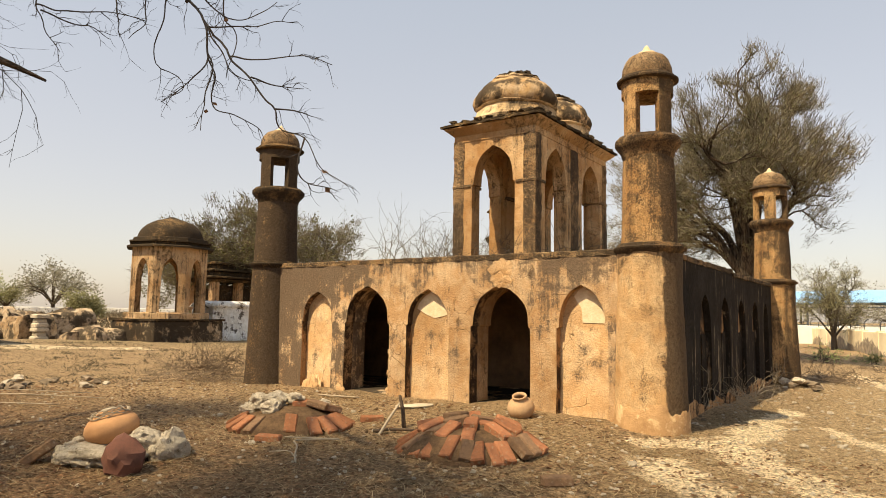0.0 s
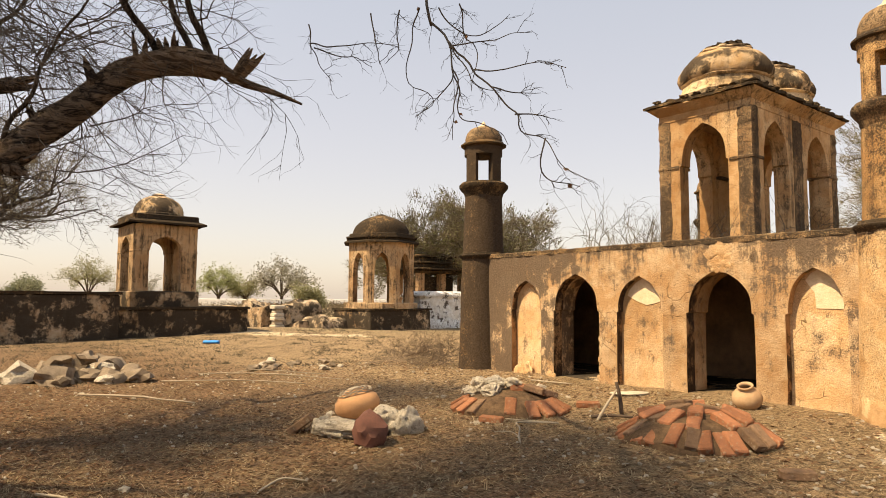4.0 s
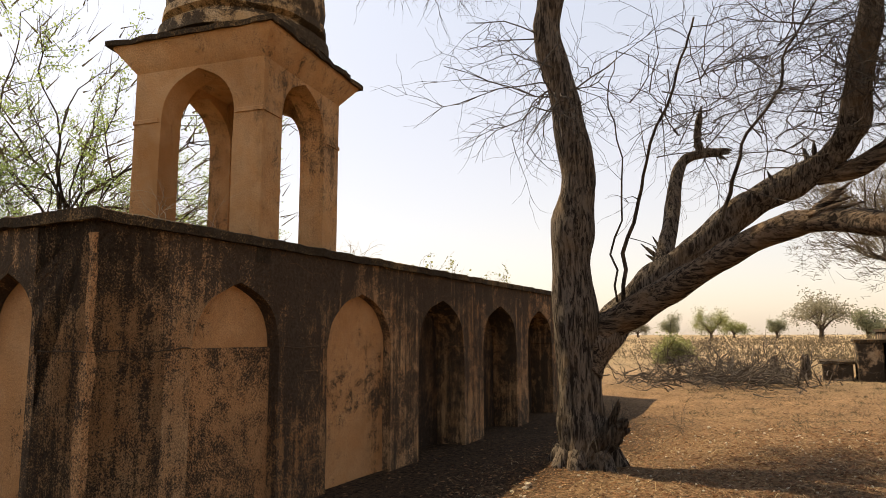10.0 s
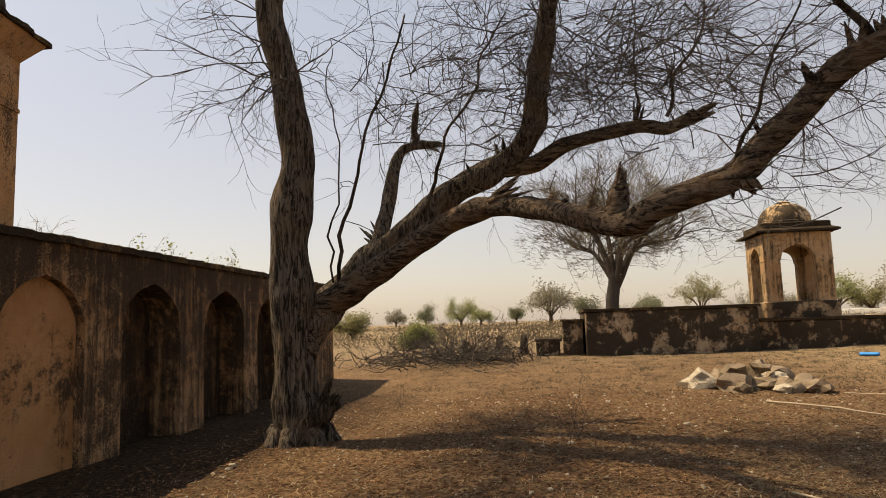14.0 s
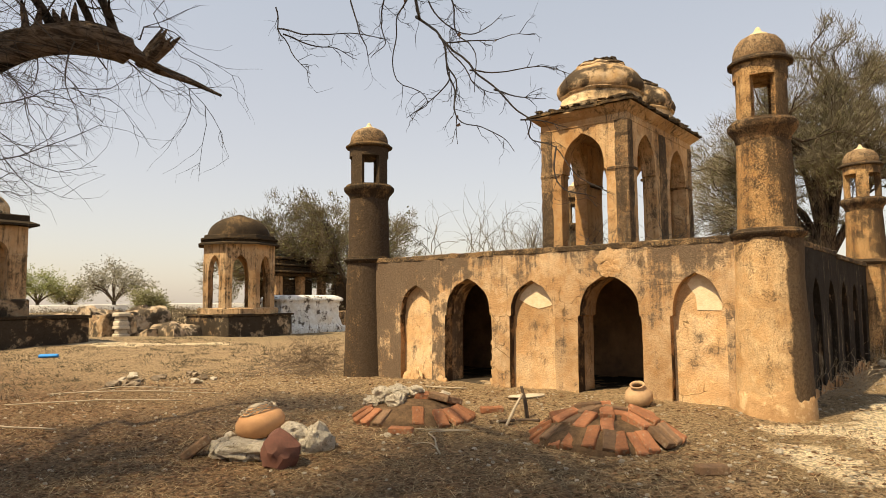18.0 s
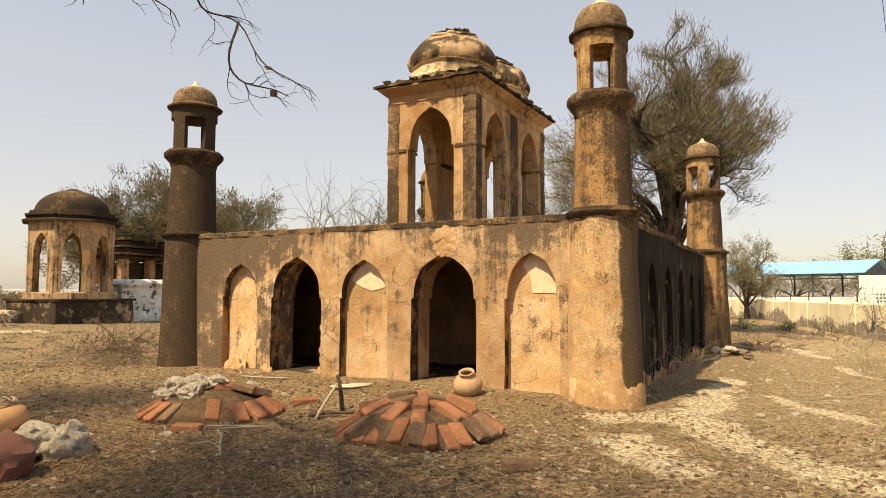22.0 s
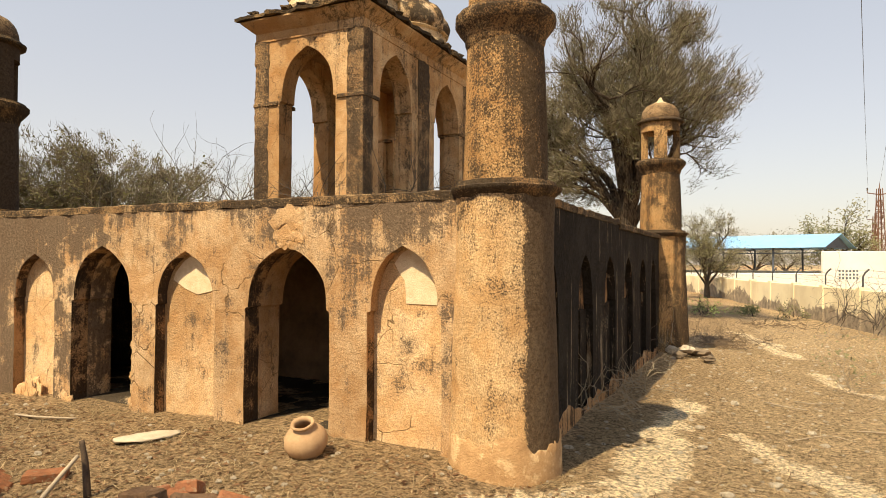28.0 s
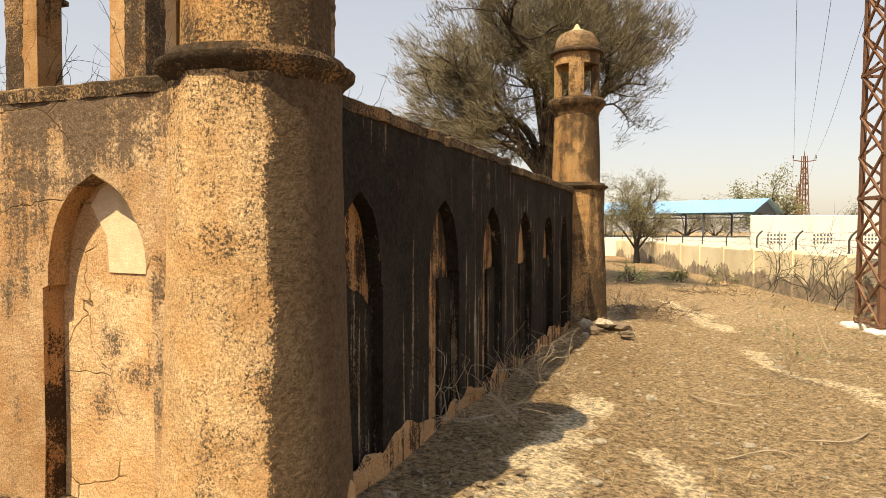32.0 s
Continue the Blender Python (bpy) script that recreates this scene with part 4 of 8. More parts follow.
def roof_pavilion():
    x0, x1, y0, y1 = -3.85, -2.33, 1.80, 4.78
    t = thing("roof_pavilion", "two-domed arcaded pavilion of ochre plaster standing on the tomb's roof", "pavilion", at=(0, 0, 0))
    b = Build()
    b.box(x0 - 0.1, y0 - 0.1, 1.90, x1 + 0.1, y1 + 0.1, 2.06, 0.02)
    part("base_slab", b, mat_towerB, t)
    arcade(t, x0, y0, x1, y1, 2.05, 4.30, [(-3.09, 0.40)], [(2.555, 0.42), (4.025, 0.42)], 0.24, mat_pav, 3.36, 3.985)
    # piers standing proud of the smooth spandrels, the long sides' middle ones too
    for ax, ay, bx, by in ((x0 - 0.016, y0 - 0.016, x0 + 0.215, y0 + 0.215), (x1 - 0.215, y0 - 0.016, x1 + 0.016, y0 + 0.215), (x0 - 0.016, y1 - 0.215, x0 + 0.215, y1 + 0.016),
                           (x1 - 0.215, y1 - 0.215, x1 + 0.016, y1 + 0.016), (x0 - 0.016, y0 + 1.32, x0 + 0.215, y0 + 1.66), (x1 - 0.215, y0 + 1.32, x1 + 0.016, y0 + 1.66)):
        b = Build()
        rows = []
        for k in range(49):
            z = 2.05 + 2.06 * k / 48
            row = []
            for sx, sy in ((0, 0), (0.5, 0), (1, 0), (1, 0.5), (1, 1), (0.5, 1), (0, 1), (0, 0.5)):
                x, y = ax + (bx - ax) * sx, ay + (by - ay) * sy
                w = -0.010 + 0.008 * noise.noise((x * 4, y * 4, z * 5)) + 0.010 * noise.noise((x * 9, y * 9, z * 23)) if (sx, sy) in ((0, 0), (1, 0), (1, 1), (0, 1)) else 0.0
                row.append((x + (w if sx == 1 else -w if sx == 0 else 0), y + (w if sy == 1 else -w if sy == 0 else 0), z))
            rows.append(row)
        b.loft(rows, True, True)
        part("pier", b, mat_pier, t, "pitted dark-speckled corner pier")
    for px in (x0 + 0.16, x1 - 0.16):
        for py in (y0 + 0.16, y0 + 1.49, y1 - 0.16):
            impost(t, px, py, 3.33, 0.182 if py != y0 + 1.49 else 0.178, mat_pier)
    b = Build()
    b.box(x0 + 0.2, y0 + 0.2, 4.24, x1 - 0.2, y1 - 0.2, 4.34)
    part("ceiling_slab", b, mat_pav, t)
    for z, o, h in ((4.10, 0.012, 0.02),):
        b = Build()
        b.box(x0 - o, y0 - o, z, x1 + o, y1 + o, z + h, 0.004)
        part("string_line", b, mat_pav, t)
    weld(part("cornice", eave_ring(x0, y0, x1, y1, 0.13, 4.21, 4.325, 0.02, 2.0, 0.012), mat_pav, t, "flared plaster cornice under the eave"), angle=40)
    weld(part("eave", eave_ring(x0, y0, x1, y1, 0.175, 4.375, 4.345, 0.04, 1.0, 0.06, 0.04), mat_towerB, t, "thin chipped stone eave"), angle=40)
    b = Build()
    b.box(x0 - 0.02, y0 - 0.02, 4.36, x1 + 0.02, y1 + 0.02, 4.46, 0.02)
    part("attic_band", b, mat_towerB, t)
    rng = random.Random(4)
    for k in range(40):
        s = k / 40 * (2 * (x1 - x0) + 2 * (y1 - y0))
        if s < x1 - x0:
            px, py = x0 + s, y0
        elif s < x1 - x0 + y1 - y0:
            px, py = x1, y0 + s - (x1 - x0)
        elif s < 2 * (x1 - x0) + y1 - y0:
            px, py = x1 - (s - (x1 - x0 + y1 - y0)), y1
        else:
            px, py = x0, y1 - (s - 2 * (x1 - x0) - (y1 - y0))
        b = Build()
        crag(b, (px, py, 4.455), rng.uniform(0.05, 0.11), k * 1.9, (1.2, 1.2, 0.6), 0.7, 2)
        weld(part("coping_stone", b, mat_towerB, t, "loose dark coping stone"), angle=40)
    for cy, sd, h in ((2.56, 1.0, 0.90), (4.03, 4.0, 0.84)):
        b = Build()
        b.lathe([(0.74, 4.45), (0.76, 4.52), (0.71, 4.55), (0.68, 4.62), (0.66, 4.72), (0.69, 4.735), (0.70, 4.755), (0.66, 4.775)], -3.09, cy, 64, 0.05, 0, 0, sd + 3)
        weld(part("drum", b, mat_drum, t, "pale stepped drum under the dome"), angle=50)
        b = Build()
        b.lathe([(0.62, 4.74), (0.685, 4.78), (0.71, 4.86), (0.695, 4.96), (0.64, 5.06), (0.55, 5.15), (0.43, 5.22), (0.40, 5.225), (0.42, 5.25), (0.41, 5.28), (0.33, 5.29), (0.20, 5.31), (0.03, 5.32)], -3.09, cy, 64, 0.07, 16, 0.035, sd)
        d = weld(part("dome", b, mat_dome, t, "weathered lobed dome with a broken crown"), angle=50)
        for k in range(13):
            a = k * 0.485
            r = Build()
            crag(r, (-3.09 + 0.31 * math.cos(a), cy + 0.31 * math.sin(a), 5.30), 0.075, k * 1.3 + sd, (1.2, 1.1, 0.7), 0.7, 2)
            part("loose_stone", r, mat_towerB, d)
        # dark disc on the dome in place of a hole's shaded inside
        hole = Build()
        hole.lathe([(0.02, 0), (0.075, 0.006), (0.08, 0.012), (0.05, 0.02), (0.005, 0.024)], 0, 0, 14)
        ho = part("hole", hole, mat_darkwood, d, "small dark disc standing for a hole in the dome")
        ho.matrix_world = pose(-3.40, cy - 0.50, 5.075, 52, 0, -34)


roof_pavilion()


# ---- the second building, in shade ----
D_O = Vector((-4.6, -13.34, 0))
D_U = Vector((-math.sin(radians(93.1)), math.cos(radians(93.1)), 0))
D_N = Vector((D_U.y, -D_U.x, 0))


def shade_front(s, d, z):
    p = D_O + D_U * s - D_N * d
    return (p.x, p.y, z)


def shade_side(s, d, z):
    p = D_O + D_U * (-4.27 + d) - D_N * s
    return (p.x, p.y, z)


D_ARCHES = [(-2.94, 0.49, 1.16, 1.715, 0.13, 0.0), (-1.165, 0.585, 1.14, 1.72, 0.10, 0.0), (0.72, 0.65, 1.12, 1.73, 0.42, 0.02), (2.72, 0.69, 1.12, 1.73, 0.42, 0.02),
            (4.62, 0.68, 1.12, 1.72, 0.42, 0.02), (6.5, 0.66, 1.12, 1.72, 0.2, 0.02)]


def shaded_building():
    body, niches = arch_wall(-4.27, 8.5, -0.4, 2.05, D_ARCHES, shade_front, 0.6)
    w = setting("wall_shaded_front", "shaded plaster wall blackened by lichen with tall pointed niches", body, mat_dwall)
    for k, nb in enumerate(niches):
        part("niche_back", nb, mat_drecess if k < 2 else mat_ddark, w, "orange plaster at the back of a niche")
    part("coping", ledge(-4.32, 8.5, 2.03, 2.11, 0.05, 0.6, shade_front, 0.03, 0.09, 12.0), mat_towerB, w, "dark uneven coping")
    body, niches = arch_wall(0.0, 8.0, -0.4, 2.05, [(0.90, 0.38, 1.15, 1.72, 0.14, 0.03), (2.6, 0.42, 1.12, 1.72, 0.30, 0.03), (4.4, 0.42, 1.12, 1.72, 0.30, 0.03), (6.2, 0.42, 1.12, 1.72, 0.30, 0.03)], shade_side, 0.6)
    w = setting("wall_shaded_side", "end wall of the shaded building, dark with lichen", body, mat_dwall)
    for nb in niches:
        part("niche_back", nb, mat_drecess, w, "orange plaster at the back of a niche")
    part("coping", ledge(0, 8.0, 2.03, 2.11, 0.05, 0.6, shade_side, 0.03, 0.09, 15.0), mat_towerB, w)
    roof = Build()
    p = [shade_front(-4.05, 0.4, 0), shade_front(8.5, 0.4, 0), shade_front(8.5, 8, 0), shade_front(-4.05, 8, 0)]
    roof.loft([[(x, y, 1.86) for x, y, _ in p], [(x, y, 2.03) for x, y, _ in p]], True, True)
    setting("roof_shaded", "flat roof of the shaded building", roof, mat_plinth, "roof")
    back, _ = arch_wall(-4.27, 8.5, -0.4, 1.98, [], lambda s, d, z: shade_front(4.23 - s, 8.0 - d, z), 0.4)
    setting("wall_shaded_back", "rear wall of the shaded building", back, mat_dwall)
    # a crack runs round the corner at half height, and the arris is worn to the orange coat
    front_wall = bpy.data.objects["wall_shaded_front"]
    for place, s0, s1, owner in ((shade_front, -4.27, -3.44, front_wall), (shade_front, -2.44, -1.76, front_wall), (shade_side, 0.0, 0.50, w), (shade_side, 1.30, 2.1, w)):
        b = Build()
        n = int((s1 - s0) / 0.04)
        rows = []
        for k in range(n + 1):
            q = s0 + (s1 - s0) * k / n
            z = 1.18 + 0.018 * noise.noise((q * 3, 0, 5)) + 0.01 * noise.noise((q * 11, 0, 2))
            h = 0.004 + 0.006 * abs(noise.noise((q * 5, 3, 1)))
            rows.append([place(q, 0.02, z - h), place(q, -0.006, z - h), place(q, -0.009, z + h * 0.4), place(q, 0.02, z + h)])
        b.loft(rows, True, True)
        part("crack_lip", b, mat_darkwood, owner, "dark cracked joint across the plaster")
    b = Build()
    rows = []
    for k in range(46):
        z = -0.25 + 2.2 * k / 45
        wf, ws = (max(0.012, v * (1.0 if z < 1.15 else 0.45) + 0.05 * noise.noise((o, z * 2.2, 0)) + 0.03 * noise.noise((o, z * 9, 1))) for v, o in ((0.05, 1.0), (0.08, 8.0)))
        rows.append([shade_front(-4.27 + wf, 0.02, z), shade_front(-4.27 + wf, -0.004, z), shade_front(-4.278, -0.008, z), shade_side(ws, -0.004, z), shade_side(ws, 0.02, z)])
    b.loft(rows, True, True)
    part("worn_arris", b, mat_dinfill, front_wall, "orange coat showing along the worn corner")
    # jointed band and lower pilasters of the front
    sill = Build()
    for s0, s1 in ((-3.43, -2.45),):
        rows = []
        for d, z in ((0.13, -0.2), (0.105, -0.2), (0.105, 1.165), (0.112, 1.18), (0.13, 1.185)):
            rows.append([shade_front(s0 + 0.003, d, z), shade_front(s1 - 0.003, d, z)])
        for a, c in zip(rows, rows[1:]):
            sill.quad(a[0], a[1], c[1], c[0])
    part("niche_infill", sill, mat_dinfill, bpy.data.objects["wall_shaded_front"], "rough plaster infill in the niche's lower part")


shaded_building()


def shade_pavilion():
    t = thing("roof_pavilion", "domed four-arched pavilion of orange plaster on the shaded building", "pavilion", at=(0, 0, 0))
    t.matrix_world = pose(-1.86, -13.20, -0.119, 0, 0, 11.3) @ Matrix.Scale(0.97, 4)
    a = 1.45
    # local x runs back along -x of the near corner, local y away from the walk
    b = Build()
    b.box(-a - 0.04, -a - 0.04, 2.08, 0.03, 0.03, 2.26, 0.02)
    part("base_slab", b, mat_towerB, t)
    arcade(t, -a, -a, 0, 0, 2.2, 4.16, [(-a / 2, 0.41)], [(-a / 2, 0.41)], 0.27, mat_dpav, 3.48, 3.96, 0.0)
    for px in (-a + 0.14, -0.14):
        for py in (-a + 0.14, -0.14):
            impost(t, px, py, 3.47, 0.155, mat_dpav)
    b = Build()
    b.box(-a + 0.15, -a + 0.15, 4.08, -0.15, -0.15, 4.18)
    part("ceiling_slab", b, mat_dpav, t)
    weld(part("cornice", eave_ring(-a, -a, 0, 0, 0.16, 3.98, 4.20, 0.03, 2.0, 0.01), mat_dpav, t, "flared plaster cornice under the eave"), angle=40)
    weld(part("eave", eave_ring(-a, -a, 0, 0, 0.20, 4.25, 4.21, 0.05, 7.0, 0.04, 0.05), mat_towerB, t, "thin chipped stone eave"), angle=40)
    b = Build()
    b.box(-a + 0.02, -a + 0.02, 4.28, -0.02, -0.02, 4.38, 0.02)
    part("attic_band", b, mat_dpav, t)
    b = Build()
    b.lathe(dome_bulb(0.80, 4.33, 1.25), -a / 2, -a / 2, 44, 0.02, 0, 0, 3.0)
    weld(part("dome", b, mat_dome, t), angle=50)


shade_pavilion()

# ---- trees ----
def limb_path(points, n=4):
    """A smooth line through control points (Catmull-Rom)."""
    p = [Vector(q) for q in points]
    p = [p[0] * 2 - p[1]] + p + [p[-1] * 2 - p[-2]]
    out = []
    for i in range(1, len(p) - 2):
        for k in range(n):
            t = k / n
            out.append(0.5 * ((2 * p[i]) + (p[i + 1] - p[i - 1]) * t + (2 * p[i - 1] - 5 * p[i] + 4 * p[i + 1] - p[i + 2]) * t * t
                              + (3 * p[i] - p[i - 1] - 3 * p[i + 1] + p[i + 2]) * t ** 3))
    out.append(p[-2].copy())
    return out


def wander(rng, start, way, length, steps, droop=0.0, kink=0.25):
    p, d, pts = Vector(start), Vector(way).normalized(), [Vector(start)]
    for k in range(steps):
        d = (d + Vector((rng.gauss(0, kink), rng.gauss(0, kink), rng.gauss(0, kink) - droop))).normalized()
        p = p + d * (length / steps)
        pts.append(p.copy())
    return pts


def twigs(b, rng, start, way, length, rad, depth, droop=0.05, spread=0.8, fork=(2, 4), leaf=None, ends=None, kink=0.22):
    """A branch that forks into ever thinner ones."""
    steps = 5 if depth > 1 else 4
    pts = wander(rng, start, way, length, steps, droop, kink)
    sides = 5 if rad > 0.012 else (4 if rad > 0.006 else 3)
    b.tube(pts, [rad * (1 - 0.62 * i / steps) for i in range(steps + 1)], sides)
    if depth <= 0:
        if ends is not None:
            ends.extend(pts[1:])
        return
    for k in range(rng.randint(*fork)):
        i = rng.randint(1, steps)
        d = (pts[i] - pts[i - 1]).normalized()
        o = Vector((rng.gauss(0, 1), rng.gauss(0, 1), rng.gauss(0, 0.7)))
        o = (o - d * o.dot(d)).normalized()
        twigs(b, rng, pts[i], d + o * spread * rng.uniform(0.6, 1.2), length * rng.uniform(0.5, 0.75), rad * 0.5, depth - 1, droop, spread, fork, leaf, ends, kink)


def leaves(b, rng, spots, count, size, blur):
    for _ in range(count):
        p = rng.choice(spots)
        c = Vector((p[0] + rng.gauss(0, blur), p[1] + rng.gauss(0, blur), p[2] + rng.gauss(0, blur)))
        d = Vector((rng.gauss(0, 1), rng.gauss(0, 1), rng.gauss(0, 0.6))).normalized()
        s = d.orthogonal().normalized() * size * rng.uniform(0.2, 0.4)
        d = d * size * rng.uniform(0.6, 1.3)
        k = b.add((c - s * 0.3, c + d * 0.5 - s, c + d, c + d * 0.5 + s))
        b.f.append((k, k + 1, k + 2, k + 3))


TRUNK = [(-5.41, -11.54, -0.4), (-5.4, -11.57, 0.23), (-5.4, -11.58, 0.73), (-5.39, -11.61, 1.31), (-5.38, -11.64, 1.9), (-5.38, -11.63, 2.51), (-5.41, -11.54, 3.19), (-5.38, -11.63, 3.83), (-5.35, -11.73, 4.42), (-5.3, -11.86, 5.03), (-5.32, -11.79, 5.63), (-5.35, -11.73, 6.31), (-5.31, -11.82, 7.21)]
LOWER = [(-5.42, -11.5, 0.85), (-5.6, -11.3, 1.36), (-5.43, -10.82, 1.62), (-5.18, -10.35, 1.85), (-4.87, -9.83, 2.1), (-4.59, -9.4, 2.24), (-4.38, -9.1, 2.28), (-4.17, -8.81, 2.22), (-3.64, -8.47, 2.07), (-3.1, -8.17, 1.89), (-2.92, -7.95, 1.83), (-2.71, -7.75, 1.92), (-2.65, -7.49, 1.99), (-2.57, -7.26, 2.07), (-2.51, -7.08, 2.26), (-2.44, -6.87, 2.45), (-2.37, -6.72, 2.61), (-2.29, -6.52, 2.75), (-2.24, -6.27, 2.82), (-2.2, -6.06, 2.81), (-2.19, -5.89, 2.75), (-2.15, -5.68, 2.71), (-2.1, -5.47, 2.65)]
UPPER = [(-5.5, -11.45, 1.1), (-5.72, -11.21, 1.5), (-5.75, -10.81, 1.86), (-5.76, -10.46, 2.13), (-5.74, -10.03, 2.46), (-5.7, -9.65, 2.73), (-5.66, -9.26, 2.9), (-5.58, -8.91, 3.09), (-5.47, -8.71, 3.34), (-5.36, -8.64, 3.64), (-5.25, -8.59, 3.94), (-5.12, -8.51, 4.22), (-4.93, -8.44, 4.59), (-4.66, -8.3, 5.03)]
UBRANCH = [(-5.63, -9.04, 2.94), (-5.56, -8.68, 2.95), (-5.44, -8.35, 3.11), (-5.28, -7.9, 3.17), (-5.13, -7.52, 3.18), (-5.04, -7.27, 3.11), (-4.89, -7, 3.2)]
BROKEN = [(-5.94, -10.72, 2.1), (-6.23, -10.67, 2.56), (-6.47, -10.65, 2.99), (-6.65, -10.62, 3.37), (-6.76, -10.52, 3.57), (-6.81, -10.29, 3.63), (-6.84, -10.09, 3.62)]
SPIKE = [(-6.79, -10.34, 3.64), (-6.73, -10.37, 3.85), (-6.63, -10.28, 4.21)]
SNAGS = [('LOWER', (-2.98, -8.03, 1.92), (0, 0.2, 1), 0.36, 0.06, 3), ('LOWER', (-3.49, -8.39, 2.1), (0, 0.1, 1), 0.1, 0.03, 4), ('LOWER', (-3.16, -8.21, 1.97), (0, 0.1, 1), 0.12, 0.025, 3), ('LOWER', (-2.18, -5.94, 2.82), (0.4, 0.3, 0.8), 0.22, 0.05, 6), ('LOWER', (-2.24, -6.36, 2.84), (0, 0, 1), 0.14, 0.04, 4), ('LOWER', (-2.28, -6.55, 2.78), (0, 0, 1), 0.18, 0.035, 4), ('LOWER', (-2.38, -6.8, 2.61), (0, -0.2, 1), 0.13, 0.045, 5), ('LOWER', (-2.49, -7.07, 2.32), (0, -0.2, 1), 0.12, 0.035, 4), ('LOWER', (-2.57, -7.22, 2.02), (0.1, 0.4, -0.9), 0.13, 0.05, 6), ('LOWER', (-4.33, -9.04, 2.35), (0.2, 0.9, 0.35), 0.36, 0.05, 6), ('LOWER', (-3.72, -8.52, 2.16), (0, 0.2, 1), 0.1, 0.03, 3), ('UBRANCH', (-4.93, -7.04, 3.17), (0.2, 0.7, 0.3), 0.26, 0.06, 8), ('UBRANCH', (-5.14, -7.57, 3.24), (0, 0.1, 1), 0.24, 0.035, 4), ('UPPER', (-5.69, -9.4, 2.88), (0, -0.1, 1), 0.18, 0.045, 5), ('UPPER', (-5.59, -9.07, 3.05), (0, -0.1, 1), 0.22, 0.05, 6), ('BROKEN', (-6.84, -10.12, 3.64), (0, 0.7, -0.2), 0.14, 0.05, 7), ('BROKEN', (-6.14, -10.74, 2.19), (0, -0.7, 0.8), 0.32, 0.05, 6)]
SHOOTS = [([(-5.55, -11.09, 1.66), (-5.47, -10.98, 2.57), (-5.4, -10.72, 3.26), (-5.21, -10.35, 4.17), (-5.05, -10.12, 4.68)], 0.026), ([(-5.55, -10.05, 2.44), (-5.47, -9.84, 3.07), (-5.36, -9.56, 3.64), (-5.21, -9.18, 4.2), (-5.06, -8.93, 4.61)], 0.024), ([(-5.52, -11.15, 1.66), (-5.42, -11.12, 2.61), (-5.16, -11.02, 3.72), (-4.95, -10.93, 4.37)], 0.014), ([(-2.21, -6.14, 2.85), (-2.16, -6.18, 3.03), (-2.11, -6.25, 3.22), (-2, -6.31, 3.5)], 0.034), ([(-2.25, -6.24, 2.86), (-2.19, -6.29, 3.08), (-2.12, -6.35, 3.3), (-2.02, -6.41, 3.54)], 0.028), ([(-2.28, -6.43, 2.84), (-2.24, -6.49, 3), (-2.23, -6.61, 3.13), (-2.22, -6.75, 3.27)], 0.03), ([(-2.56, -7.26, 2.13), (-2.46, -7.16, 2.46), (-2.34, -7.08, 2.77), (-2.14, -6.9, 3.18)], 0.016), ([(-5.12, -7.57, 3.28), (-4.96, -7.58, 3.78), (-4.7, -7.6, 4.44)], 0.016), ([(-5, -7.28, 3.23), (-4.86, -7.17, 3.64), (-4.65, -6.96, 4.1), (-4.43, -6.82, 4.51)], 0.022)]
BOUGH = [(-0.6, -8.1, 6.7), (-0.5, -6.8, 5.6), (-0.31, -5.82, 3.45)]
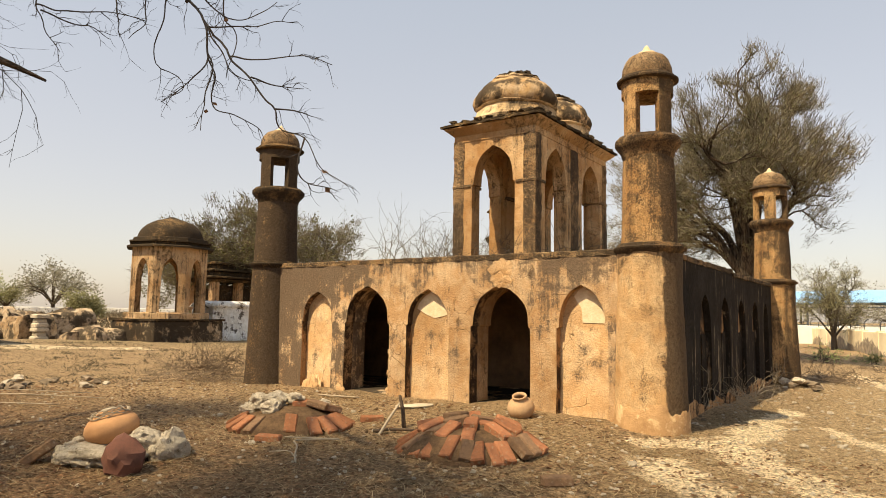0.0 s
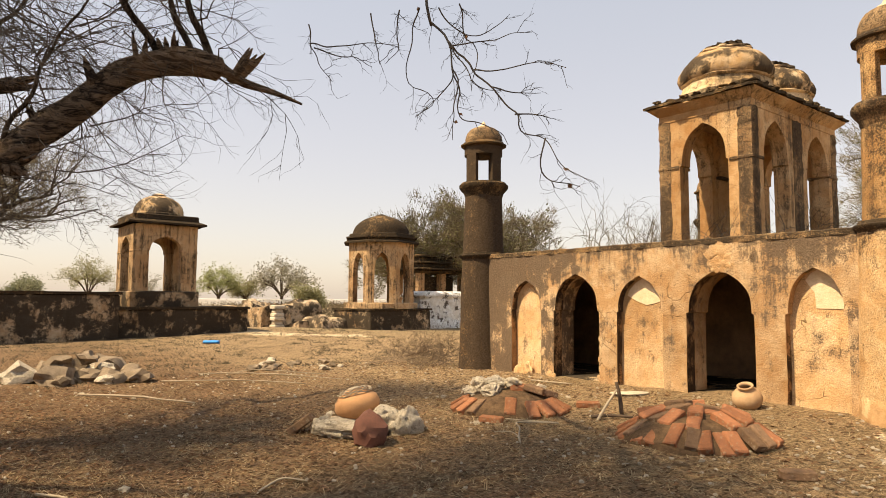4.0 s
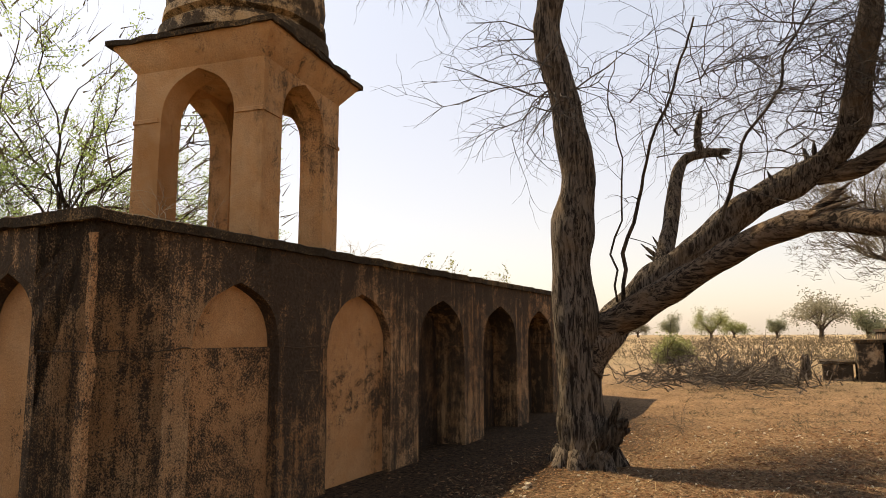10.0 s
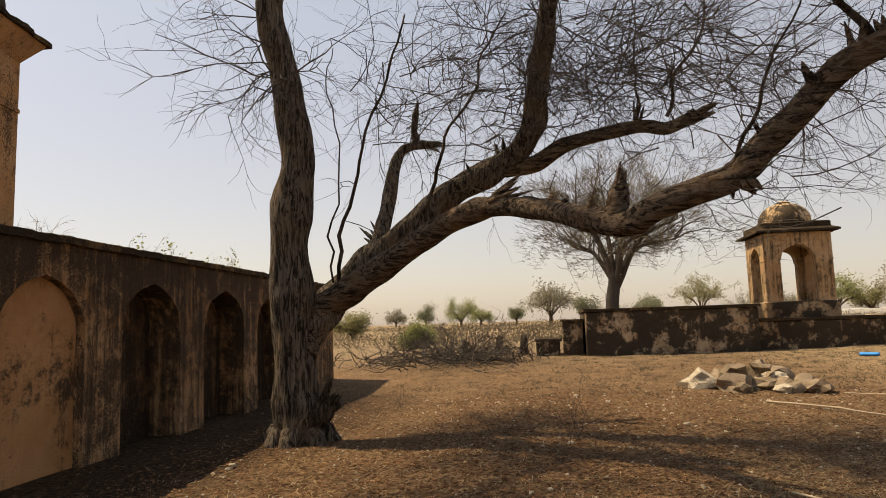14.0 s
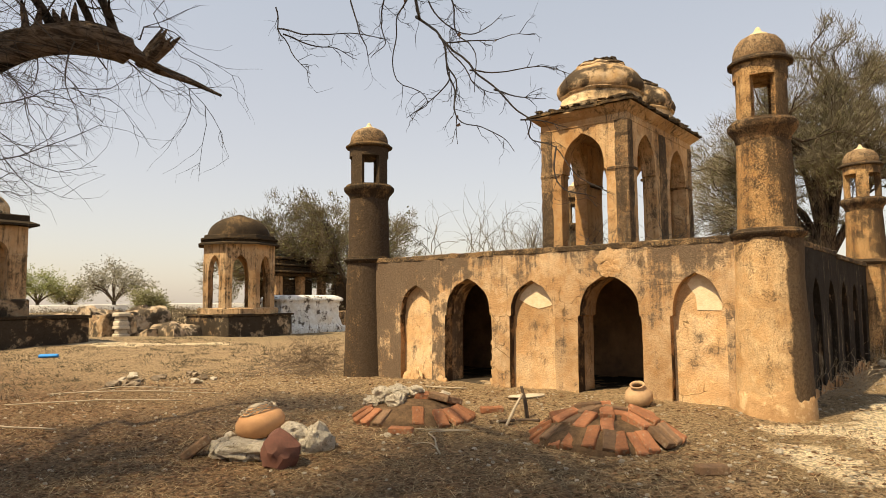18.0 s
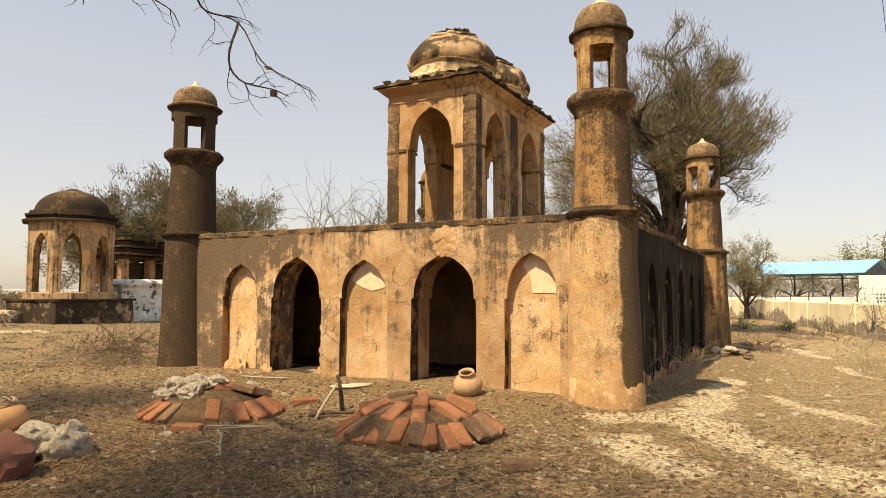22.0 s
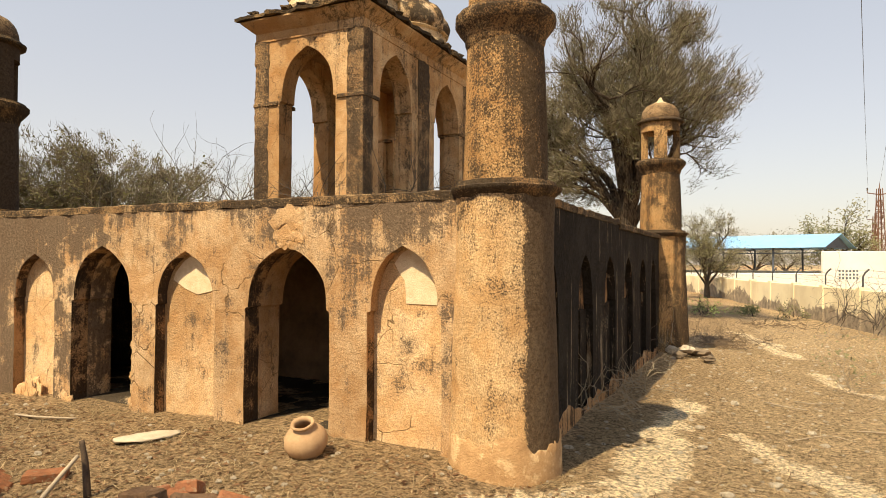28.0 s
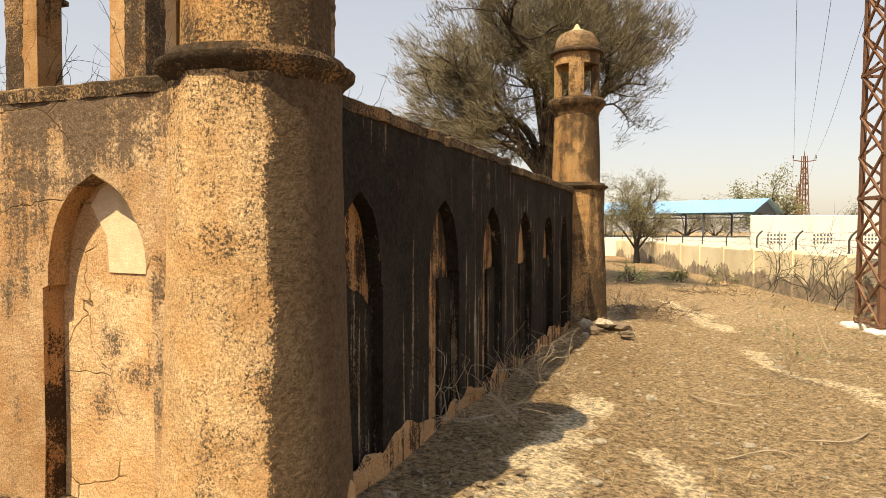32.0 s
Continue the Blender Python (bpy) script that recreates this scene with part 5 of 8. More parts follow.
STRANDS = [
    [(-0.04, -5.88, 2.55), (-0.07, -5.82, 2.51), (0.07, -5.85, 2.37), (0.11, -5.85, 2.25), (0.17, -5.88, 2.11), (0.2, -5.92, 1.98), (0.22, -5.95, 1.88)],
    [(0.06, -5.84, 2.37), (0.23, -5.85, 2.19), (0.33, -5.83, 2.09), (0.47, -5.82, 1.95), (0.44, -5.75, 1.9), (0.52, -5.7, 1.85), (0.62, -5.7, 1.73), (0.71, -5.68, 1.66)],
    [(0.08, -5.84, 2.34), (0.19, -5.78, 2.34), (0.29, -5.75, 2.34), (0.42, -5.67, 2.35)],
    [(0.18, -5.81, 2.21), (0.3, -5.75, 2.2), (0.42, -5.63, 2.22), (0.51, -5.58, 2.18)],
    [(-0.07, -5.9, 2.55), (-0.13, -5.88, 2.5), (-0.14, -5.92, 2.34), (-0.08, -5.95, 2.2), (0.05, -5.91, 2.08), (-0.01, -5.96, 2.02)],
    [(0.11, -5.85, 2.25), (0.11, -5.82, 2.15), (0.16, -5.85, 2.0), (0.25, -5.82, 1.95), (0.32, -5.76, 1.91), (0.37, -5.77, 1.85)],
    [(0.12, -5.85, 2.21), (0.12, -5.9, 2.13), (0.07, -5.92, 2.08), (0.03, -5.94, 2.04)],
    [(0.28, -5.78, 2.12), (0.38, -5.72, 2.08), (0.45, -5.65, 2.08)],
    [(0.08, -5.8, 2.55), (0.08, -5.77, 2.43), (0.17, -5.78, 2.32), (0.23, -5.84, 2.18), (0.25, -5.86, 2.09)],
    [(0.39, -5.75, 1.98), (0.46, -5.69, 1.97), (0.52, -5.67, 1.95)],
    [(0.53, -5.71, 1.85), (0.55, -5.75, 1.72), (0.62, -5.73, 1.66), (0.66, -5.66, 1.65)],
    [(0.01, -5.85, 2.55), (0.06, -5.8, 2.44), (0.15, -5.74, 2.4), (0.2, -5.66, 2.45), (0.23, -5.62, 2.51)],
    [(0.06, -5.84, 2.37), (0.16, -5.85, 2.24), (0.24, -5.82, 2.12), (0.32, -5.75, 2.1)],
    [(-0.54, -6.23, 2.54), (-0.52, -6.22, 2.43), (-0.42, -6.22, 2.3), (-0.35, -6.2, 2.21)],
    [(-0.53, -6.22, 2.44), (-0.36, -6.2, 2.38), (-0.26, -6.11, 2.38), (-0.16, -6.03, 2.38), (-0.06, -6.02, 2.34)],
    [(-0.15, -5.96, 2.55), (-0.16, -5.96, 2.46), (-0.11, -6.0, 2.33), (-0.17, -6.03, 2.28)],
    [(-0.27, -6.04, 2.55), (-0.19, -6.06, 2.4), (-0.13, -6.09, 2.29), (-0.13, -6.08, 2.25)],
    [(-0.5, -6.21, 2.41), (-0.42, -6.13, 2.38), (-0.27, -6.11, 2.32), (-0.19, -6.09, 2.27)]]
BUSHY = [((-5.3, -8.66, 4.08), 28), ((-5.47, -8.59, 3.61), 22), ((-2.39, -7.02, 2.92), 16), ((-2.41, -7.1, 2.58), 14), ((-4.92, -7.55, 3.9), 26), ((-4.97, -7.29, 3.67), 24), ((-5.06, -8.04, 3.59), 20), ((-4.87, -7.04, 3.53), 20), ((-5.4, -9.26, 3.94), 20), ((-5.55, -9.76, 3.23), 10), ((-5.42, -10.42, 3.86), 12), ((-2.3, -6.52, 3.02), 8), ((-2.45, -7.05, 2.38), 12), ((-5.02, -8.18, 4.01), 22), ((-5.43, -9, 3.64), 18), ((-5.41, -9.94, 3.89), 12), ((-2.16, -6.22, 3.07), 5), ((-2.16, -6.31, 3.15), 5), ((-2.52, -7.21, 2.25), 10), ((-4.05, -7.92, 3.72), 18)]


def jagged(b, rng, at, way, length, rad, n=5):
    """The splintered end of a broken limb."""
    if n == 3:
        d = Vector(way).normalized()
        b.tube([Vector(at) - d * 0.1, Vector(at) + d * length * 0.4, Vector(at) + d * length * 0.7], [rad * 1.7, rad * 1.15, rad * 0.8], 9, 0.45)
        for k in range(4):
            o = Vector((math.cos(k * 1.6), math.sin(k * 1.6), 0)) * rad * 0.42
            q = Vector(at) + d * length * 0.6 + o
            b.tube([q, q + d * length * (0.2 + 0.07 * k), q + d * length * (0.3 + 0.1 * k)], [rad * 0.45, rad * 0.32, rad * 0.05], 5, 0.4)
        return
    for _ in range(n):
        o = Vector((rng.gauss(0, 0.16), rng.gauss(0, 0.16), rng.gauss(0, 0.12)))
        d = (Vector(way) + o).normalized()
        p = Vector(at) + o * rad * 4
        L = length * rng.uniform(0.5, 1.1)
        b.tube([p - d * 0.06, p + d * L * 0.5, p + d * L], [rad * 0.62, rad * 0.5, rad * 0.10], 6, 0.2)


def old_tree():
    rng = random.Random(11)
    t = thing("tree", "old leafless tree with furrowed bark and long low limbs", "tree", at=(0, 0, 0))
    b = Build()
    p = limb_path(TRUNK, 6)
    n = len(p)
    rad = [0.265 * (1 - 0.50 * (i / n)) * (1.24 if i < 3 else (1.1 if i < 8 else 1)) for i in range(n)]
    rad = [r + 0.06 * math.exp(-((q.z - 2.55) / 0.25) ** 2) + 0.045 * math.exp(-((q.z - 1.5) / 0.4) ** 2) for r, q in zip(rad, p)]
    b.tube(p, rad, 26, 0.17)
    for k in range(7):
        a = k * 0.95
        q = Vector((TRUNK[0][0] + 0.26 * math.cos(a), TRUNK[0][1] + 0.26 * math.sin(a), -0.05))
        b.tube([q, q + Vector((0.16 * math.cos(a), 0.16 * math.sin(a), -0.2)), q + Vector((0.34 * math.cos(a), 0.34 * math.sin(a), -0.45))], [0.13, 0.10, 0.05], 8, 0.2)
    weld(part("trunk", b, mat_bark, t, "thick furrowed grey trunk", True), angle=70)
    b = Build()
    for way, L, r in (((0.35, 0.9, 0.8), 0.36, 0.10), ((0.3, 0.5, 1.0), 0.46, 0.05), ((0.2, 1.0, 0.5), 0.3, 0.10), ((0.5, 0.5, 0.9), 0.34, 0.06)):
        jagged(b, rng, (TRUNK[1][0] + 0.08, TRUNK[1][1] + 0.28, 0.12), way, L, r, 3)
    part("root_stub", b, mat_barkdark, t, "dark splintered stub at the foot of the trunk", True)
    LIMBS = {"LOWER": (LOWER, 0.20, 0.03, "long low limb with peeling bark, broken off at the tip"), "UPPER": (UPPER, 0.20, 0.10, "upper limb"),
             "UBRANCH": (UBRANCH, 0.10, 0.06, "side limb with a jagged broken end"), "BROKEN": (BROKEN, 0.105, 0.055, "snapped side limb")}
    for key, (pts, r0, r1, lab) in LIMBS.items():
        b = Build()
        p = limb_path(pts, 6)
        m = len(p) - 1
        rr = [(r0 + (r1 - r0) * (i / m) ** 0.9) * (1 + 0.16 * noise.noise(q * 2.1) + 0.07 * noise.noise(q * 6.0)) for i, q in enumerate(p)]
        if key == "LOWER":
            rr = [max(r * (1 - 1.1 * i / m), 0.098) if i < m * 0.62 else ((0.092 + 0.012 * noise.noise(p[i] * 5)) if i < m * 0.87 else 0.042 - 0.034 * (i / m - 0.87) / 0.13) for i, r in enumerate(rr)]
        for owner, at, way, L, r, cnt in SNAGS:
            if owner == key:
                jagged(b, rng, at, way, L * 0.95, r, cnt)
        if key == "BROKEN":
            b.tube(limb_path(SPIKE, 4), [0.05, 0.045, 0.06, 0.04, 0.05, 0.045, 0.05, 0.03, 0.01], 6, 0.3)
        b.tube(p, rr, 18, 0.24)
        weld(part("limb", b, mat_limb if key in ("LOWER", "UBRANCH") else mat_bark, t, lab, True), angle=70)
    # shoots standing up from the limbs
    for pts, r in SHOOTS:
        b = Build()
        p = limb_path(pts, 5)
        p = [q + Vector((noise.noise(q * 1.6), noise.noise(q * 1.6 + Vector((9, 0, 0))), 0)) * 0.16 + Vector((noise.noise(q * 5), noise.noise(q * 5 + Vector((9, 0, 0))), 0)) * 0.05 if i else q for i, q in enumerate(p)]
        b.tube(p, [r * (1 - 0.6 * i / (len(p) - 1)) for i in range(len(p))], 7, 0.2)
        for i in range(4, len(p) - 1, 3):
            twigs(b, rng, p[i], (rng.gauss(0, 0.7), rng.gauss(0, 0.9), rng.gauss(0.6, 0.3)), rng.uniform(0.4, 0.9), r * 0.25, 1, 0.0, 0.7, (2, 3), kink=0.3)
        part("shoot", b, mat_barkdark, t, "thin crooked shoot", True)
    # fine bare twigs
    b = Build()
    for at, cnt in BUSHY:
        for _ in range(int(cnt * 1.0)):
            q = Vector(at) + Vector((rng.gauss(0, 0.25), rng.gauss(0, 0.25), rng.gauss(0, 0.3)))
            way = (rng.gauss(0.15, 0.7), rng.gauss(0.15, 1.0), rng.gauss(0.2, 0.5))
            near = q.x > -4.2
            twigs(b, rng, q, way, rng.uniform(0.35, 0.7) if near else rng.uniform(0.6, 1.1), 0.0055 if near else 0.0085, 2, 0.03, 0.8, (3, 5), kink=0.28)
    for _ in range(26):
        at = Vector(rng.choice(LOWER[9:20])) + Vector((0, 0, -0.06))
        twigs(b, rng, at, (rng.gauss(0.1, 0.5), rng.gauss(0.4, 0.6), rng.gauss(-0.4, 0.3)), rng.uniform(0.25, 0.5), 0.0042, 2, 0.05, 0.8, (2, 4), kink=0.3)
    part("twig_mass", b, mat_twig, t, "mesh of fine bare twigs")
    # an unseen canopy added above the walk to shade the ground
    b = Build()
    over = [[(-2.3, -6.3, 4.6), (-2.9, -6.7, 6.2), (-2.2, -7.6, 6.9), (-0.6, -8.1, 6.7)], [(-2.84, -6.08, 5.55), (-4.0, -6.6, 6.9), (-3.4, -7.8, 7.2), (-2.4, -8.8, 7.2)], [(-2.2, -7.6, 6.9), (-1.4, -8.6, 6.9), (-0.6, -9.4, 6.8)],
            [(-5.32, -11.84, 6.6), (-5.0, -12.3, 7.8), (-3.0, -11.9, 7.8), (-1.0, -11.0, 7.5)], [(-5.0, -12.3, 7.8), (-3.6, -10.8, 7.9), (-2.0, -9.6, 7.6)], [(-6.63, -8.64, 6.72), (-7.4, -9.4, 7.8), (-6.2, -10.6, 7.9), (-5.2, -11.4, 7.8)], [(-6.63, -8.64, 6.72), (-7.0, -7.4, 7.4), (-5.8, -7.2, 7.2)],
            [(-5.32, -11.84, 6.6), (-6.0, -13.4, 8.0), (-4.8, -14.6, 8.4), (-3.2, -15.2, 8.5)], [(-5.32, -11.84, 6.6), (-7.2, -13.6, 8.0), (-7.6, -15.0, 8.3)]]
    for pts in over:
        p = limb_path(pts, 5)
        b.tube(p, [0.05 * (1 - 0.6 * i / (len(p) - 1)) for i in range(len(p))], 7, 0.12)
        for _ in range(62):
            q = rng.choice(p[11 if pts is over[1] else 7:])
            twigs(b, rng, q, (rng.gauss(0, 1), rng.gauss(0, 1), rng.gauss(0.1, 0.35)), rng.uniform(0.7, 1.4), 0.014, 2, 0.02, 0.8, (3, 5), kink=0.28)
        # loose twig slivers added only to thicken the cast shade
        for _ in range(750):
            q = rng.choice(p[7:]) + Vector((rng.gauss(0, 0.55), rng.gauss(0, 0.55), rng.gauss(0.1, 0.25)))
            o = Vector((rng.gauss(0, 1), rng.gauss(0, 1), rng.gauss(0, 0.4))).normalized() * rng.uniform(0.2, 0.6)
            s = o.orthogonal().normalized() * 0.006
            k = b.add((q - s, q + o, q + s))
            b.f.append((k, k + 1, k + 2))
    for _ in range(16):
        q = Vector(TRUNK[8]) + Vector((0, 0, rng.uniform(-0.5, 0.6)))
        twigs(b, rng, q, (rng.gauss(1.0, 0.4), rng.gauss(-0.2, 0.5), rng.gauss(-0.1, 0.3)), rng.uniform(0.9, 1.6), 0.012, 2, 0.05, 0.8, (3, 5), kink=0.28)
    part("overhead_branch", b, mat_twig, t, "bare overhead branches, most of them unseen and added for shade")
    # the bough that hangs over the walk, in drooping crooked strands
    spots = []
    for k, pts in enumerate(STRANDS):
        b = Build()
        lead = []
        if k == 0:
            lead = BOUGH
        elif pts[0][2] > 2.6:
            lead = [BOUGH[2]] if pts[0][0] > -0.7 else [BOUGH[1], (-0.95, -6.3, 3.5)]
        p = limb_path(lead + pts, 5)
        p = [q + Vector((noise.noise(q * 9), noise.noise(q * 9 + Vector((5, 0, 0))), noise.noise(q * 9 + Vector((0, 7, 0))))) * 0.018 for q in p]
        m = len(p) - 1
        r0 = 0.009 if k == 0 else (0.0036 if k == 1 else 0.0024)
        b.tube(p, [r0 * (1 - i / m) ** 1.1 + 0.0013 for i in range(m + 1)], 5)
        low = [q for q in p if q.z < 2.75]
        spots += low
        for _ in range(3 + len(pts)):
            i = rng.randint(1, len(low) - 2)
            way = (low[i + 1] - low[i]).normalized() * 0.8 + Vector((rng.gauss(0, 0.6), rng.gauss(0, 0.6), rng.gauss(-0.1, 0.5)))
            twigs(b, rng, low[i], way, rng.uniform(0.05, 0.12), 0.0017, 1, 0.05, 0.75, (1, 3), kink=0.34)
        part("hanging_bough", b, mat_twig, t, "thin drooping bough with bare twigs")
    for k in range(7):
        b = Build()
        leaves(b, rng, [rng.choice(spots)], 1, 0.03, 0.001)
        part("dead_leaf", b, mat_dry, t, "dead leaf left on the bough")


old_tree()


def crown_tree(name, label, x, y, height, width, seed, leafmat_, barkm=None, trunk_r=0.16, count=2600, size=0.12, low=0.25, lean=(0, 0), dense=1.0, group="", bare=False, depth=2, fine=0, limbs_to=()):
    """A spreading tree: forked limbs, twigs, and a loose crown with gaps."""
    rng = random.Random(seed)
    z0 = ground_z(x, y) - 0.1
    t = thing(name, label, "tree", group, at=(x, y, z0))
    b, ends = Build(), []
    hub = Vector((lean[0] * 0.4, lean[1] * 0.4, height * low))
    b.tube(limb_path([(0, 0, 0), (hub.x * 0.3, hub.y * 0.3, hub.z * 0.5), tuple(hub)], 4), [trunk_r * (1.2 - 0.4 * i / 8) for i in range(9)], 9, 0.15)
    limbs = 8 if dense >= 1 else 6
    reaches = []
    for k in range(limbs):
        a = 2 * math.pi * (k + rng.random() * 0.6) / limbs
        up = rng.uniform(0.35, 1.25)
        reach = Vector((math.cos(a) * width * 0.5 * rng.uniform(0.6, 1.0), math.sin(a) * width * 0.5 * rng.uniform(0.6, 1.0), (height - hub.z) * (0.35 + 0.65 * rng.random()) * min(1, up)))
        reaches.append((reach, trunk_r * rng.uniform(0.4, 0.62)))
    reaches += [(Vector(way), trunk_r * thick) for way, thick in limbs_to]
    for reach, r0 in reaches:
        end = hub + reach * 0.72 + Vector((lean[0], lean[1], 0)) * 0.5
        mid = hub + reach * 0.35 + Vector((rng.gauss(0, 0.15), rng.gauss(0, 0.15), reach.z * 0.1))
        pts = limb_path([tuple(hub - Vector((0, 0, hub.z * 0.25))), tuple(mid), tuple(end)], 5)
        b.tube(pts, [r0 * (1 - 0.75 * i / (len(pts) - 1)) for i in range(len(pts))], 6, 0.1)
        for j in range(int(5 * dense) + 2):
            q = pts[rng.randint(4, len(pts) - 1)]
            d = reach.normalized() + Vector((rng.gauss(0, 0.6), rng.gauss(0, 0.6), rng.gauss(0.25, 0.45)))
            twigs(b, rng, q, d, width * rng.uniform(0.16, 0.28), r0 * 0.26, depth, 0.0, 0.75, (2, 4), ends=ends)
    part("trunk", b, barkm or mat_barkdark, t, smooth=True)
    if fine:
        f = Build()
        for _ in range(fine * 10):
            q = rng.choice(ends)
            out = (q - hub).normalized() + Vector((rng.gauss(0, 0.55), rng.gauss(0, 0.55), rng.gauss(0.1, 0.45)))
            out = out.normalized() * width * rng.uniform(0.025, 0.07)
            q = q + Vector((rng.gauss(0, 0.02), rng.gauss(0, 0.02), rng.gauss(0, 0.02))) * width
            s = out.orthogonal().normalized() * 0.0015 * width
            k = f.add((q - s, q + out, q + s))
            f.f.append((k, k + 1, k + 2))
        part("twig_mass", f, mat_treetwig, t, "fine grey twigs")
    if not bare and ends:
        c = Build()
        leaves(c, rng, ends, count, size, size * 1.3)
        part("crown", c, leafmat_, t, "loose crown of small leaves")
    return t


crown_tree("tree", "large thorny tree with a broad grey-green feathery crown", -1.6, 14.2, 9.2, 5.8, 3, mat_leaf_olive, mat_barkdark, trunk_r=0.27, count=30000, size=0.055, low=0.34, dense=2.0, depth=2, lean=(0.1, 0), fine=4200,
           limbs_to=(((0.2, 0.2, 6.0), 0.70), ((-4.1, -0.3, 1.5), 0.55), ((-3.6, 0.6, 2.9), 0.42), ((-2.8, -1.2, 0.7), 0.35)))
crown_tree("tree", "small thorny tree with sparse olive leaves", -29.2, 16.6, 7.4, 7.5, 4, mat_leaf_olive, mat_twig, trunk_r=0.22, count=7000, size=0.14, dense=1.7, group="thorn trees behind the tombs", fine=2500)
crown_tree("tree", "small thorny tree with sparse olive leaves", -25.2, 18.2, 7.0, 6.6, 5, mat_leaf_olive, mat_twig, trunk_r=0.22, count=6400, size=0.14, dense=1.7, group="thorn trees behind the tombs", fine=2500)
crown_tree("tree", "leafless tree with a fan of fine branches", -27.5, -6.4, 8.2, 7.4, 6, mat_leaf_olive, mat_twig, 0.30, low=0.42, dense=1.3, bare=True, depth=3, fine=1200, lean=(0, 0.9))
crown_tree("tree", "bright green feathery thorn tree behind the shaded building", -2.4, -18.6, 5.3, 6.4, 7, mat_leaf_green, trunk_r=0.14, count=70000, size=0.036, low=0.2, dense=2.0, fine=900)
crown_tree("tree", "bright green feathery thorn tree behind the shaded building", 1.0, -18.4, 5.0, 5.4, 8, mat_leaf_green, trunk_r=0.12, count=52000, size=0.036, low=0.2, dense=1.8, fine=700)
FAR_TREES = [(101.5, 120, 6.5, 6.0, 'g'), (98.5, 105, 6.8, 9.5, 'y'), (96.8, 125, 6.2, 7.0, 'y'), (93.8, 125, 5.8, 5.0, 'g'), (91.0, 70, 6.2, 5.6, 'o'), (88.0, 80, 5.0, 5.0, 'g'), (83.2, 95, 6.2, 7.5, 'g'), (79.0, 100, 7.6, 8.5, 'p'),
             (69.6, 85, 6.8, 6.0, 'y'), (67.5, 90, 4.2, 5.0, 'p'), (64.6, 75, 6.6, 8.2, 'o'), (62.2, 60, 2.8, 3.0, 'p'), (72.5, 110, 4.5, 6, 'o'), (104, 140, 6, 8, 'o'), (108, 60, 4.0, 4.6, 'p'), (103.0, 32, 1.9, 2.2, 'y'), (86.0, 150, 5, 12, 'o'), (75.5, 140, 5, 10, 'o'),
             (-4.6, 62, 7.6, 6.4, 'p'), (0.6, 90, 5.5, 9, 'o'), (-1.5, 100, 4.8, 9, 'o'), (-12, 110, 5.2, 10, 'o')]
for i, (yaw, dist, h, w, c) in enumerate(FAR_TREES):
    k = 2.1 if yaw > 60 and dist >= 70 else 1.0
    sc = 0.62 if yaw > 80 and abs(yaw - 91) > 1 else 0.9
    dist, h, w = dist * k, h * k * sc, w * k * sc
    crown_tree("tree", {"g": "distant dark green rounded tree in the fields", "y": "distant fresh yellow-green bushy tree", "o": "distant grey-olive thorn tree", "p": "distant pale thinly leaved tree"}[c],
               2.2 - dist * math.sin(radians(yaw)), -8.0 + dist * math.cos(radians(yaw)), h, w, 40 + i, {"g": mat_leaf_far, "y": mat_leaf_yellow, "o": mat_leaf_grey, "p": mat_leaf_pale}[c],
               trunk_r=0.2 * k, count=3600, size=0.20 * k if dist > 50 else 0.13, low=0.22, dense=1.1, depth=1, group="trees in the fields")

crown_tree("tree", "grey-olive twiggy thorn tree beside the boundary wall", -0.4, 27.0, 4.2, 3.6, 71, mat_leaf_pale, mat_twig, trunk_r=0.12, count=7000, size=0.07, low=0.2, dense=1.6, depth=2, fine=900)

# ---- the other tombs ----
def plinth_box(name, label, x0, y0, x1, y1, z1, mat, lip=0.05, z0=-0.3, category="plinth"):
    t = thing(name, label, category)
    b = Build()
    b.box(x0, y0, z0, x1, y1, z1 - 0.09, 0.03)
    part("body", b, mat, t)
    b = Build()
    n = 24
    rows = []
    pts = [(x0 - lip, y0 - lip), (x1 + lip, y0 - lip), (x1 + lip, y1 + lip), (x0 - lip, y1 + lip)]
    ring = []
    for k in range(4):
        (ax, ay), (bx, by) = pts[k], pts[(k + 1) % 4]
        for i in range(n):
            s = i / n
            ring.append((ax + (bx - ax) * s + 0.03 * noise.noise((ax + s * 9, ay, 1)), ay + (by - ay) * s + 0.03 * noise.noise((bx, by + s * 9, 2))))
    b.loft([[(x, y, z1 - 0.09) for x, y in ring], [(x, y, z1 - 0.01 + 0.02 * noise.noise((x * 2, y * 2, 0))) for x, y in ring]], True, True)
    part("top_slab", b, mat_towerB, t, "dark uneven top slab")
    return t


plinth_box("tomb_plinth", "long blackened plaster tomb platform with peeling white patches", -24.5, -7.75, -19.0, -2.72, 1.44, mat_plinth)
plinth_box("tomb_plinth", "lower blackened tomb platform under a chhatri", -24.0, -2.70, -19.35, 1.35, 1.0, mat_plinth)
plinth_box("stepped_wall", "broken stepped end of the tomb platform", -22.0, -8.45, -19.4, -7.82, 1.15, mat_plinth, category="wall")
plinth_box("stepped_wall", "low broken stub of plastered wall", -21.6, -9.3, -19.6, -8.55, 0.55, mat_plinth, category="wall")


